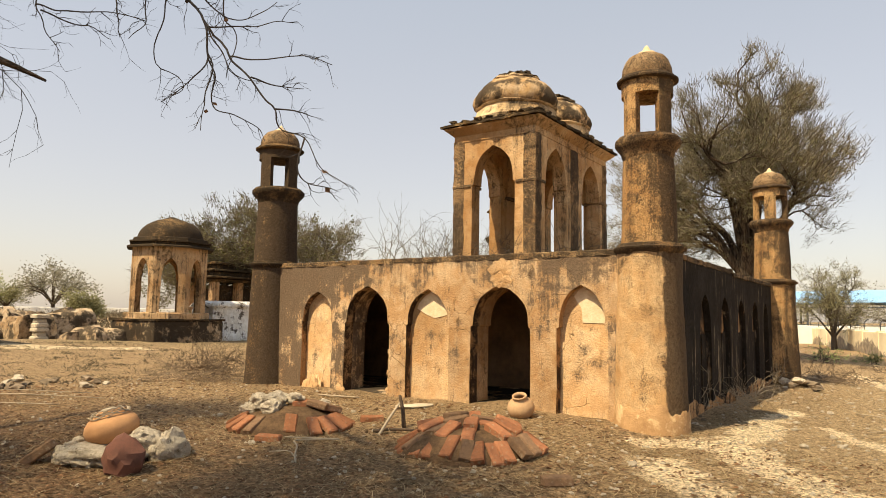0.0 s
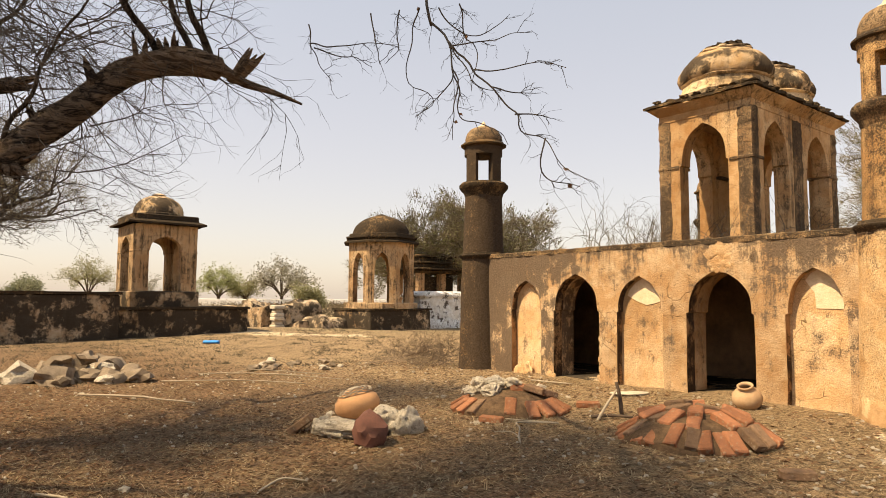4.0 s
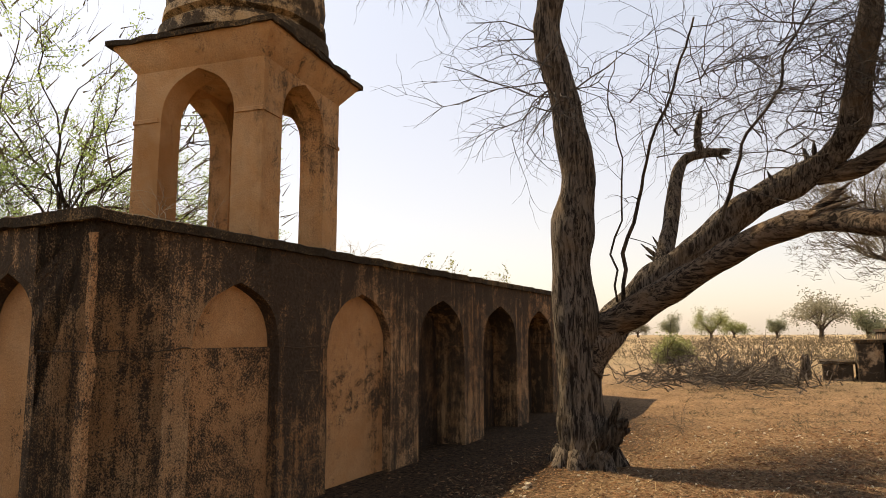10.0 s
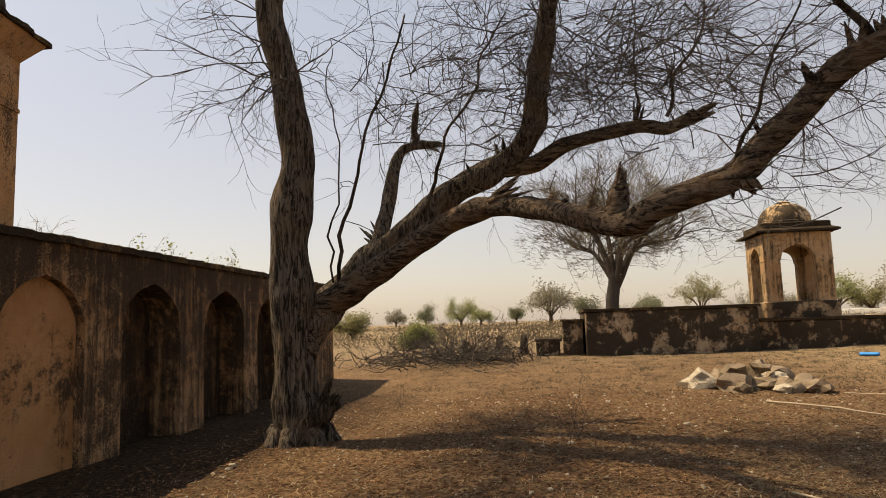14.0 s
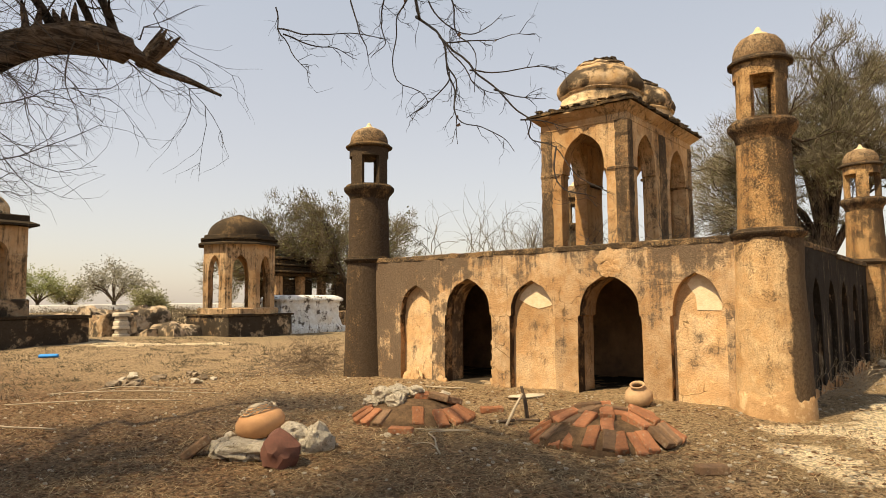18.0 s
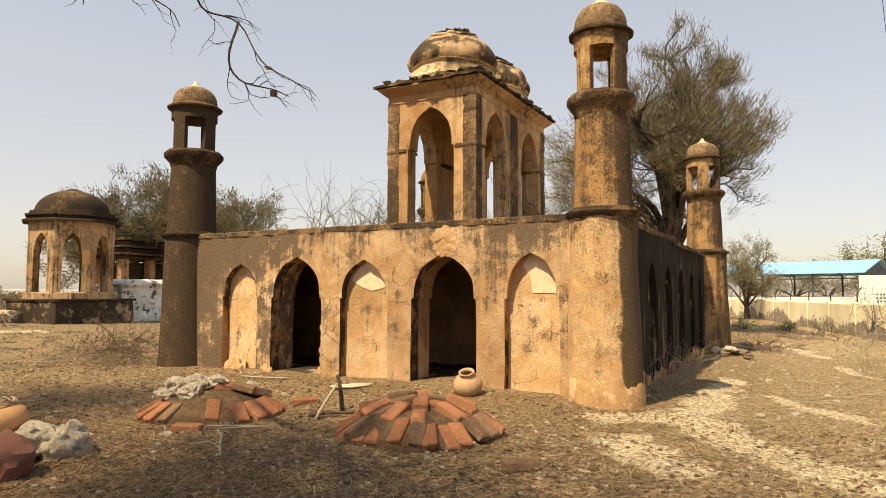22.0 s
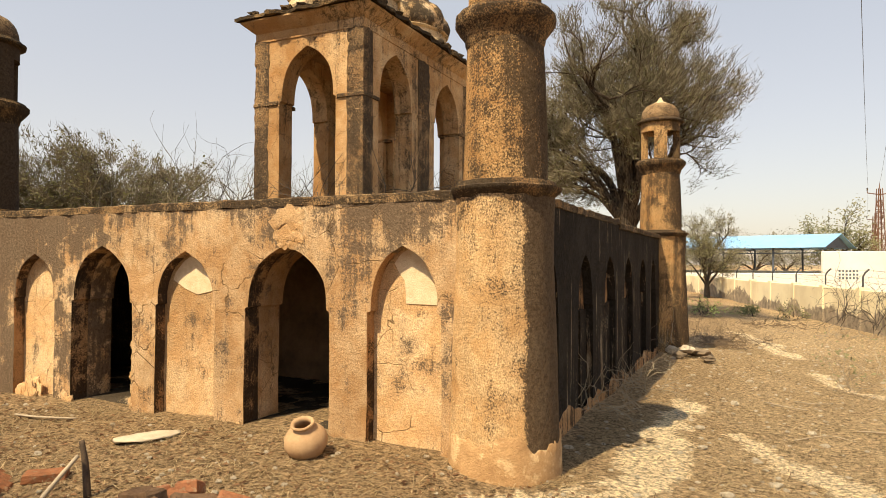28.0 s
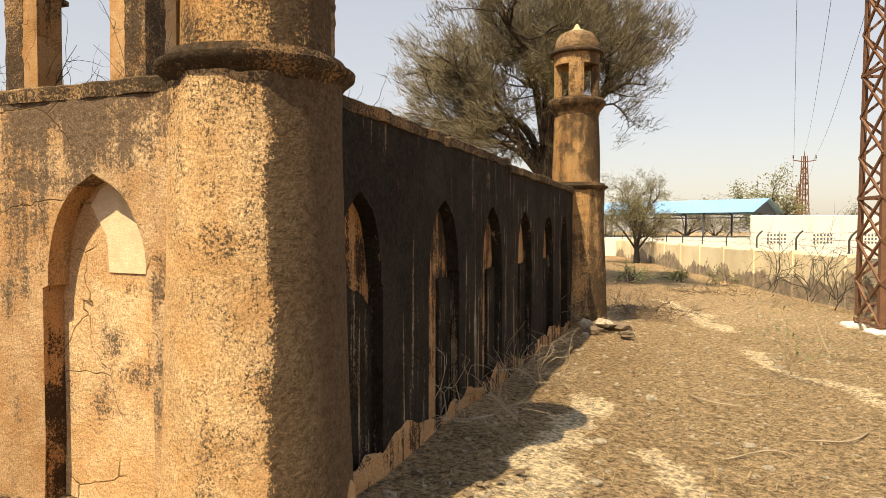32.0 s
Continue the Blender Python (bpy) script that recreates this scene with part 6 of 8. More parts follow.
def square_chhatri(x, y, half, z0, z1, spring, apex, mat):
    t = thing("chhatri", "small square domed chhatri of ochre plaster on a dark base", "chhatri", "chhatris among the tombs", at=(x, y, 0))
    b = Build()
    b.box(-half - 0.08, -half - 0.08, z0 - 0.5, half + 0.08, half + 0.08, z0, 0.03)
    part("base_block", b, mat_plinth, t, "blackened base block")
    arcade(t, -half, -half, half, half, z0, z1, [(0, half * 0.52)], [(0, half * 0.52)], 0.3, mat, spring, apex, 0.03, 0.012)
    for sx in (-1, 1):
        for sy in (-1, 1):
            impost(t, sx * (half - 0.2), sy * (half - 0.2), spring - 0.03, 0.22, mat)
    b = Build()
    b.box(-half + 0.2, -half + 0.2, z1 - 0.06, half - 0.2, half - 0.2, z1 + 0.06)
    part("ceiling_slab", b, mat, t)
    weld(part("eave", eave_ring(-half, -half, half, half, 0.22, z1 + 0.12, z1 + 0.02, 0.06, 3.0), mat_towerB, t, "thin drooping eave"), angle=40)
    b = Build()
    b.box(-half - 0.03, -half - 0.03, z1 + 0.13, half + 0.03, half + 0.03, z1 + 0.34, 0.03)
    part("attic_band", b, mat_towerB, t)
    b = Build()
    b.lathe([(half * 0.84, z1 + 0.30), (half * 0.84, z1 + 0.42), (half * 0.80, z1 + 0.44)] + [(half * 0.80 * math.cos(radians(a)), z1 + 0.45 + 0.62 * math.sin(radians(a))) for a in range(0, 81, 10)] + [(0.22, z1 + 1.075), (0.10, z1 + 1.13), (0.02, z1 + 1.15)], 0, 0, 36, 0.03, 0, 0, 5.0)
    weld(part("dome", b, mat_dome, t), angle=50)


square_chhatri(-20.75, -1.25, 0.98, 1.48, 3.58, 2.75, 3.22, mat_far)


def octagon_chhatri(x, y, r, z0, z1):
    t = thing("chhatri", "octagonal domed chhatri with pointed arches and a sooty dome", "chhatri", "chhatris among the tombs", at=(x, y, 0), turn=13)
    side = 2 * r * math.tan(math.pi / 8)
    b = Build()
    b.lathe([(r * 1.16, z0 - 0.25), (r * 1.16, z0 - 0.04), (r * 1.12, z0)], 0, 0, 8)
    part("base_step", b, mat_far, t)
    for k in range(8):
        a = radians(45 * k)
        c, s = math.cos(a), math.sin(a)

        def face(u, d, z, c=c, s=s):
            q = (r - d)
            return (c * q - s * u, s * q + c * u, z)
        body, _ = arch_wall(-side / 2, side / 2, z0, z1, [(0, side * 0.27, z0 + (z1 - z0) * 0.56, z0 + (z1 - z0) * 0.83, None, 0.03)], face, 0.26, True, 0.01)
        weld(part("arcade_wall", body, mat_far, t), angle=35)
    off = math.pi / 8

    def ring8(rad, z):
        return [(rad / math.cos(off) * math.cos(off + k * math.pi / 4), rad / math.cos(off) * math.sin(off + k * math.pi / 4), z) for k in range(8)]
    b = Build()
    b.loft([ring8(r - 0.1, z1 - 0.05), ring8(r - 0.1, z1 + 0.05)], True, True)
    part("ceiling_slab", b, mat_far, t)
    b = Build()
    b.loft([ring8(r, z1 + 0.02), ring8(r + 0.20, z1 - 0.02), ring8(r + 0.20, z1 + 0.04), ring8(r + 0.05, z1 + 0.10)], False, True)
    part("eave", b, mat_towerB, t, "thin dark eave")
    b = Build()
    b.loft([ring8(r + 0.02, z1 + 0.09), ring8(r + 0.03, z1 + 0.18), ring8(r + 0.12, z1 + 0.20), ring8(r + 0.12, z1 + 0.26), ring8(r + 0.0, z1 + 0.28), ring8(r - 0.02, z1 + 0.38), ring8(r - 0.1, z1 + 0.40)], True, True)
    part("attic_band", b, mat_towerB, t)
    b = Build()
    R = r * 0.90
    b.lathe([(R, z1 + 0.34), (R * 1.0, z1 + 0.40)] + [(R * 0.99 * math.cos(radians(q)), z1 + 0.42 + 0.80 * math.sin(radians(q))) for q in range(2, 79, 9)] + [(0.24, z1 + 1.24), (0.10, z1 + 1.29), (0.02, z1 + 1.31)], 0, 0, 40, 0.05, 0, 0, 7.0)
    weld(part("dome", b, mat_towerB, t, "sooty stained dome"), angle=50)


octagon_chhatri(-21.6, 8.15, 1.36, 1.15, 3.62)
plinth_box("tomb_plinth", "chhatri's platform, black on one side and ochre on another", -23.1, 6.75, -20.2, 9.75, 0.92, mat_plinth)
def ruin_wall(x0, y0, x1, y1, h, seed):
    """A crumbling stretch of masonry: broken along its head, worn at its corners."""
    b, n, rows = Build(), 14, []
    lx, ly = x1 - x0, y1 - y0
    ring = []
    for k in range(4):
        (ax, ay), (bx, by) = ((x0, y0), (x1, y0), (x1, y1), (x0, y1))[k], ((x1, y0), (x1, y1), (x0, y1), (x0, y0))[k]
        ring += [(ax + (bx - ax) * i / n, ay + (by - ay) * i / n) for i in range(n)]
    for q, inset in ((-0.25, -0.04), (0.12, -0.03), (0.4, 0.0), (0.65, 0.02), (0.86, 0.05), (1.0, 0.10), (1.02, 0.30), (1.0, 0.55)):
        row = []
        for x, y in ring:
            cx, cy = (x - (x0 + x1) / 2) / lx * 2, (y - (y0 + y1) / 2) / ly * 2
            head = h * (0.74 + 0.24 * noise.noise((x * 0.9 + seed, y * 0.9, 2)) + 0.14 * noise.noise((x * 3.1, y * 3.1, seed)))
            z = head * q if q > 0 else q
            w = inset + 0.09 * noise.noise((x * 1.7, y * 1.7, z * 2.5 + seed)) + 0.05 * noise.noise((x * 5, y * 5, z * 6))
            row.append((x - cx * w * min(1, lx), y - cy * w * min(1, ly), z))
        rows.append(row)
    b.loft(rows, True, True)
    ob = weld(part("ruined_wall", b, mat_ruin), angle=50)
    tagged(ob, "low ruined stretch of crumbling lime-plastered wall", "wall", "ruined walls among the tombs")


for k, (x0, y0, x1, y1, h) in enumerate(((-23.4, 5.3, -21.4, 6.5, 0.70), (-25.3, 3.6, -23.4, 4.9, 1.15), (-27.3, 4.0, -25.3, 7.4, 1.45), (-26.4, 2.3, -25.3, 3.5, 1.15), (-22.7, 4.6, -22.1, 5.1, 0.5), (-24.2, 2.6, -23.5, 3.2, 0.7))):
    ruin_wall(x0, y0, x1, y1, h, k * 2.7)


def coursed_pier(x, y):
    t = thing("stone_pier", "short pier of stacked rough stone courses", "pier", at=(x, y, 0))
    for k in range(7):
        b = Build()
        w = 0.21 + 0.035 * math.sin(k * 2.3)
        b.box(-w, -w, k * 0.155 - 0.05, w, w, k * 0.155 + 0.09, 0.04)
        part("course", b, mat_stone, t)


coursed_pier(-23.0, 4.1)


def white_tomb():
    t = thing("whitewashed_tomb", "lumpy whitewashed masonry tomb with flaking dark patches", "tomb", at=(-21.3, 10.0, 0))
    b = Build()
    rows = []
    for z, inset in ((-0.2, -0.12), (0.12, -0.10), (0.25, -0.08), (0.3, 0.04), (0.5, 0.06), (0.7, 0.04), (0.9, 0.10), (1.1, 0.16), (1.25, 0.14), (1.38, 0.16), (1.42, 0.0), (1.50, 0.0), (1.55, 0.04), (1.62, 0.18), (1.66, 0.4)):
        row = []
        L, W = 3.6, 1.6
        for k in range(4):
            cor = [(0, 0), (0, L), (-W, L), (-W, 0)]
            (ax, ay), (bx, by) = cor[k], cor[(k + 1) % 4]
            for i in range(26):
                s = i / 26
                x, y = ax + (bx - ax) * s, ay + (by - ay) * s
                cx, cy = x + W / 2, y - L / 2
                q = 1 - inset / 1.6 + 0.12 * noise.noise((x * 1.5, y * 1.5, z * 2)) + 0.09 * noise.noise((x * 4, y * 4, z * 4)) + 0.05 * noise.noise((x * 9, y * 9, z * 9))
                row.append((-W / 2 + cx * q, L / 2 + cy * q, z + 0.05 * noise.noise((x * 2, y * 2, 5))))
        rows.append(row)
    b.loft(rows, True, True)
    part("body", b, mat_white, t, "", True)


white_tomb()


def ruined_porch():
    t = thing("ruined_pavilion", "ruined pillared pavilion with a heavy broken slab roof", "pavilion", at=(-26.8, 14.1, 0))
    for px, py in ((0, 0), (0, 1.5), (0, 3.0), (-2, 0), (-2, 3.0)):
        b = Build()
        b.box(px - 0.2, py - 0.2, -0.2, px + 0.2, py + 0.2, 2.75, 0.03)
        part("pillar", b, mat_far, t)
    b = Build()
    b.box(-2.2, 0.5, 0.0, -0.3, 2.6, 2.6, 0.02)
    part("core_wall", b, mat_towerB, t)
    for z, o, h in ((2.75, 0.1, 0.16), (2.93, 0.42, 0.1), (3.06, 0.15, 0.2), (3.28, 0.32, 0.1), (3.40, -0.1, 0.22), (3.64, 0.05, 0.12)):
        b = Build()
        b.box(-2.2 - o, -0.2 - o, z, 0.2 + o, 3.2 + o, z + h, 0.04)
        part("roof_slab", b, mat_towerB, t)
    b = Build()
    b.lathe([(0.5, 0.9), (0.5, 2.1), (0.42, 2.45), (0.3, 2.6), (0.34, 2.7), (0.3, 2.85), (0.1, 2.95)], 0.9, 3.6, 20)
    part("round_pier", b, mat_towerB, t)


ruined_porch()
b = Build()
b.box(-29.5, 12.6, -0.2, -24.0, 18.4, 0.9, 0.04)
tagged(part("tomb_plinth", b, mat_far), "broad tomb platform under the ruined pavilion", "plinth")

# ---- shed, walls and pylons beyond the tower ----
EYE_R, FWD_R = Vector((0.94, 0.34, 0)), Vector((-0.34, 0.94, 0))


def boundary_wall():
    a, c = Vector((7.0, 3.7, 0)), Vector((-9.0, 59.5, 0))
    L = (c - a).length
    u = (c - a).normalized()
    nrm = Vector((-u.y, u.x, 0))
    w = thing("boundary_wall", "cream painted boundary wall with grey damp patches and posts", "wall", kind="structure")
    n = 26
    for k in range(n):
        s0, s1 = L * k / n, L * (k + 1) / n
        b = Build()
        m = Matrix.Translation(a + u * s0) @ Matrix.Rotation(math.atan2(u.y, u.x), 4, 'Z')
        b.box(0.14, -0.09, -0.5, s1 - s0 - 0.002, 0.09, 0.87 + 0.03 * noise.noise((k * 1.7, 0, 0)), 0.02, m)
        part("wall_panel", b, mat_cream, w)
        b = Build()
        b.box(-0.10, -0.12, -0.5, 0.135, 0.12, 0.92, 0.02, m)
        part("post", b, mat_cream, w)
        b = Build()
        p = a + u * s0
        tip = [p + Vector((0, 0, 0.9)), p + Vector((0, 0, 1.18)), p - nrm * 0.05 + Vector((0, 0, 1.27)), p - nrm * 0.14 + Vector((0, 0, 1.36))]
        b.tube(tip, [0.022] * 4, 5)
        part("wire_bracket", b, mat_grate, w, "bent iron bracket")
        for h, o in ((1.05, 0.0), (1.18, 0.0), (1.33, 0.11)):
            q0, q1 = p - nrm * o + Vector((0, 0, h)), a + u * s1 - nrm * o + Vector((0, 0, h))
            b = Build()
            b.tube([q0, (q0 + q1) / 2 - Vector((0, 0, 0.03)), q1], [0.004] * 3, 3)
            part("wire", b, mat_grate, w)


boundary_wall()


def cattle_shed():
    t = thing("open_shed", "long open steel shed with a bright blue sheet roof", "shed", at=(5.85, 46.76, 0), turn=-22)
    x0, x1, dep = -39.0, -0.6, 5.6
    eave, ridge = 2.62, 3.62
    for ya, za, yb, zb in ((-0.5, eave, dep / 2, ridge), (dep + 0.5, eave, dep / 2, ridge)):
        k = x0 - 0.6
        while k < x1 + 0.5:
            b = Build()
            e = min(k + 1.16, x1 + 0.6)
            lift = 0.006 * (int((k - x0) / 1.2) % 2)
            b.loft([[(k, ya, za + lift), (e + 0.05, ya, za + lift), (e + 0.05, ya, za + 0.03 + lift), (k, ya, za + 0.03 + lift)], [(k, yb, zb + lift), (e + 0.05, yb, zb + lift), (e + 0.05, yb, zb + 0.03 + lift), (k, yb, zb + 0.03 + lift)]], True, True)
            part("roof_sheet", b, mat_blue, t, "blue corrugated roof sheet")
            k += 1.2
    b = Build()
    b.loft([[(x1 + 0.3, 0.1, eave), (x1 + 0.3, dep - 0.1, eave), (x1 + 0.3, dep / 2, ridge - 0.04)], [(x1 + 0.24, 0.1, eave), (x1 + 0.24, dep - 0.1, eave), (x1 + 0.24, dep / 2, ridge - 0.04)]], True, True)
    part("gable_panel", b, mat_steelblue, t, "dark gable end")
    k = x0
    while k <= x1 + 0.1:
        for yy in (0, dep):
            b = Build()
            b.box(k - 0.06, yy - 0.06, -0.2, k + 0.06, yy + 0.06, eave, 0.01)
            part("post", b, mat_steelblue, t)
        b = Build()
        b.tube([(k, 0, eave - 0.05), (k, dep / 2, ridge - 0.1)], [0.05, 0.05], 4)
        b.tube([(k, dep, eave - 0.05), (k, dep / 2, ridge - 0.1)], [0.05, 0.05], 4)
        b.tube([(k, 0, eave - 0.05), (k, dep, eave - 0.05)], [0.04, 0.04], 4)
        part("truss", b, mat_steelblue, t)
        k += 3.55
    b = Build()
    b.tube([(x0, 0, eave - 0.35), (x1, 0, eave - 0.35)], [0.05, 0.05], 4)
    for i in range(40):
        s = x0 + (x1 - x0) * i / 40
        b.tube([(s, 0, eave - 0.35), (s + 0.45, 0, eave - 0.05)], [0.02, 0.02], 3)
    part("eave_girder", b, mat_steelblue, t)
    b = Build()
    b.box(x0, dep - 0.1, -0.2, x1, dep + 0.1, 1.0, 0.02)
    part("back_wall", b, mat_whitepaint, t)


cattle_shed()


def slab_wall(name, label, d, px0, px1, z1, mat, thick=0.25, z0=-0.5):
    """A long wall square to the last stretch of the walk, d metres ahead of its end, between two bearings."""
    o = Vector((1.72, -2.97, 0)) + FWD_R * d
    m = Matrix.Translation(o) @ Matrix.Rotation(math.atan2(0.34, 0.94), 4, 'Z')
    b = Build()
    b.box(px0 * d, 0, z0, px1 * d, thick, z1, 0.03, m)
    return tagged(part(name, b, mat), label, "wall", kind="structure"), m


slab_wall("wall_white_low", "low whitewashed wall in front of the shed", 37, 0.10, 0.452, 1.0, mat_whitepaint)
w, m = slab_wall("wall_white_high", "high whitewashed compound wall with pierced vents", 34, 0.452, 1.5, 2.15, mat_whitepaint)
# vents as dark blocks on the face, for the shade inside them
for gx in (16.1, 18.4, 20.6, 23.5, 26.4):
    for i in range(6):
        for j in range(3):
            b = Build()
            b.box(gx + i * 0.17, -0.012, 0.75 + j * 0.18, gx + i * 0.17 + 0.09, 0.01, 0.85 + j * 0.18, 0.003, m)
            part("dark_vent_block", b, mat_steelblue, w)


def lattice_pylon(name, label, x, y, w0, w1, height, leg, group="lattice pylons", arm=None, turn=20, bay=0.9, footing=True):
    z0 = ground_z(x, y) - 0.02
    t = thing(name, label, "pylon", group, at=(x, y, z0), turn=turn)
    cor = [(-1, -1), (1, -1), (1, 1), (-1, 1)]

    def at(c, z):
        w = (w0 + (w1 - w0) * z / height) / 2
        return Vector((c[0] * w, c[1] * w, z))
    for c in cor:
        b = Build()
        p0, p1 = at(c, 0), at(c, height)
        L = leg
        rows = []
        for p in (p0, p1):
            sx, sy = -c[0], -c[1]
            rows.append([p, p + Vector((sx * L, 0, 0)), p + Vector((sx * L, sy * L * 0.15, 0)), p + Vector((sx * L * 0.15, sy * L * 0.15, 0)), p + Vector((sx * L * 0.15, sy * L, 0)), p + Vector((0, sy * L, 0))])
        b.loft(rows, True, True)
        part("leg", b, mat_rust, t)
        if footing:
            b = Build()
            b.box(p0.x - 0.16, p0.y - 0.16, -0.3, p0.x + 0.16, p0.y + 0.16, 0.10, 0.03)
            part("footing", b, mat_whitepaint, t, "concrete footing")
    k, z = 0, 0.15
    while z + bay < height:
        for i in range(4):
            c, d = cor[i], cor[(i + 1) % 4]
            b = Build()
            b.tube([at(c, z), at(d, z + bay)], [leg * 0.28] * 2, 4)
            part("brace", b, mat_rust, t)
            b = Build()
            b.tube([at(d, z), at(c, z + bay)], [leg * 0.28] * 2, 4)
            part("brace", b, mat_rust, t)
            if k % 3 == 0:
                b = Build()
                b.tube([at(c, z), at(d, z)], [leg * 0.34] * 2, 4)
                part("strut", b, mat_rust, t)
        z += bay
        k += 1
    if arm:
        for s in (-1, 1):
            b = Build()
            b.tube([(0, 0, height * 0.93), (s * arm, 0, height * 0.95), (s * arm, 0, height * 0.98)], [leg * 0.6, leg * 0.5, leg * 0.4], 5)
            part("cross_arm", b, mat_rust, t)
            b = Build()
            b.lathe([(0.05, height * 0.975), (0.12, height * 0.985), (0.05, height * 0.995), (0.12, height * 1.0), (0.03, height * 1.01)], s * arm, 0, 8)
            part("insulator", b, mat_darkwood, t)
        b = Build()
        b.tube([(0, 0, height), (0, 0, height * 1.06)], [leg * 0.5, leg * 0.3], 5)
        part("peak", b, mat_rust, t)
    return t


lattice_pylon("pylon", "rusty steel lattice pylon with crossed braces on a pale footing", 4.55, 9.25, 0.78, 0.55, 11.5, 0.085, bay=0.62, turn=12, arm=1.5)


def line_of(s_px, d):
    return Vector((1.72, -2.97, 0)) + FWD_R * d + EYE_R * (s_px - 784) / 1184 * d


PF = [line_of(1411, 95), line_of(1402, 150), line_of(1398, 210)]
for p, h in zip(PF, (12.0, 12.0, 12.0)):
    lattice_pylon("pylon", "distant rusty lattice pylon carrying power lines", p.x, p.y, 1.3, 0.6, h, 0.13, arm=1.6, bay=1.5, turn=20, footing=False)
wire = thing("power_line", "three thin sagging power line wires", "power line")
tops = [Vector((4.55, 9.25, 12.0))] + [Vector((p.x, p.y, 12.1)) for p in PF]
for off in (-1.5, 0.0, 1.5):
    b = Build()
    for p, q in zip(tops, tops[1:]):
        pts = []
        for k in range(17):
            s = k / 16
            v = p.lerp(q, s) + EYE_R * off + Vector((0, 0, -6.0 * s * (1 - s) * (p - q).length / 90 + (0.6 if off == 0 else 0)))
            pts.append(v)
        b.tube(pts, [0.014] * 17, 3)
    part("wire", b, mat_grate, wire)
far = Build()
for k in range(3):
    m = Matrix.Translation((-150 - 20 * k, 40 + 45 * k, 0)) @ Matrix.Rotation(radians(62), 4, 'Z')
    far.box(-42, 0, -1, 30, 0.4, 1.5 + 0.2 * k, 0.05, m)
tagged(part("wall_far_white", far, mat_whitepaint), "long pale compound wall far across the fields", "wall", kind="structure")

# ---- things on the ground ----
def brick_build(lx, ly, lz, seed):
    b = Build()
    c = 0.012
    rows = []
    for z, i in ((0, c), (c, 0), (lz - c, 0), (lz, c)):
        row = []
        for sx, sy in ((-1, -1), (0, -1.02), (1, -1), (1.02, 0), (1, 1), (0, 1.02), (-1, 1), (-1.02, 0)):
            q = Vector((sx * (lx / 2 - i), sy * (ly / 2 - i), z))
            row.append(q + Vector((noise.noise(q * 18 + Vector((seed, 0, 0))), noise.noise(q * 18 + Vector((0, seed, 0))), noise.noise(q * 18 + Vector((0, 0, seed))))) * 0.009)
        rows.append(row)
    b.loft(rows, True, True)
    return b


BRICKS = []
for k in range(6):
    me = brick_build(0.23 + 0.012 * (k % 3), 0.115 + 0.008 * (k % 2), 0.072, k * 3.3).mesh("brick")
    me.materials.append(mat_brick if k % 3 else mat_browbrick)
    BRICKS.append(me)


def put_brick(parent, k, m):
    ob = new("brick", BRICKS[k % 6])
    ob.parent = parent
    ob.matrix_basis = m
    return ob


def brick_mound(x, y, r, rows, stones, seed, label, gap=(), sy=0.85):
    """Bricks leant in rings on a low mound of earth."""
    rng = random.Random(seed)
    z = ground_z(x, y)
    t = thing("brick_pile", label, "brick pile", "grave mounds of old brick", at=(x, y, z - 0.02))
    b = Build()
    b.lathe([(r * 1.02, -0.1), (r * 0.95, 0.05), (r * 0.7, 0.17), (r * 0.35, 0.24), (0.05, 0.26)], 0, 0, 26, 0.06, 0, 0, seed)
    weld(part("earth_mound", b, mat_moundearth, t, "heaped earth under the bricks"), angle=60)
    for rad, zz, tilt, n in rows:
        for k in range(n):
            a = 2 * math.pi * k / n + rng.gauss(0, 0.035)
            if any(g0 < math.degrees(a) % 360 < g1 for g0, g1 in gap) and rng.random() < 0.8:
                continue
            m = Matrix.Translation((rad * math.cos(a), sy * rad * math.sin(a), zz + rng.gauss(0, 0.02))) @ Matrix.Rotation(a + rng.gauss(0, 0.09), 4, 'Z') @ Matrix.Rotation(radians(tilt + rng.gauss(0, 5)), 4, 'Y') @ Matrix.Rotation(radians(rng.gauss(0, 7)), 4, 'X') @ Matrix.Translation((0, 0, -0.03))
            put_brick(t, rng.randint(0, 5), m)
    for sx, sq, sz, sr in stones:
        b = Build()
        crag(b, (sx, sq, sz), sr, seed + sx * 7 + sq * 3, (1.1, 1, 0.78), 0.42, 4)
        weld(part("lime_stone", b, mat_stone, t, "lumpy lime stone"), angle=50)
    return t


brick_mound(-1.02, -2.08, 0.66, [(0.60, 0.085, 33, 27), (0.38, 0.205, 18, 16), (0.16, 0.262, 5, 6)], [], 3, "low mound ringed with slanting old red bricks", gap=((70, 110), (306, 318)))
mound = brick_mound(-3.27, -2.2, 0.62, [], [(-0.30, -0.16, 0.27, 0.12), (-0.44, -0.20, 0.20, 0.10), (-0.14, -0.12, 0.31, 0.12), (-0.02, -0.26, 0.25, 0.10), (0.02, 0.02, 0.33, 0.08), (-0.24, 0.04, 0.33, 0.09), (0.26, 0.24, 0.27, 0.06), (-0.10, 0.16, 0.30, 0.08), (-0.52, -0.08, 0.14, 0.07)], 8, "mound of slanting red bricks topped with lime lumps")
rng = random.Random(12)
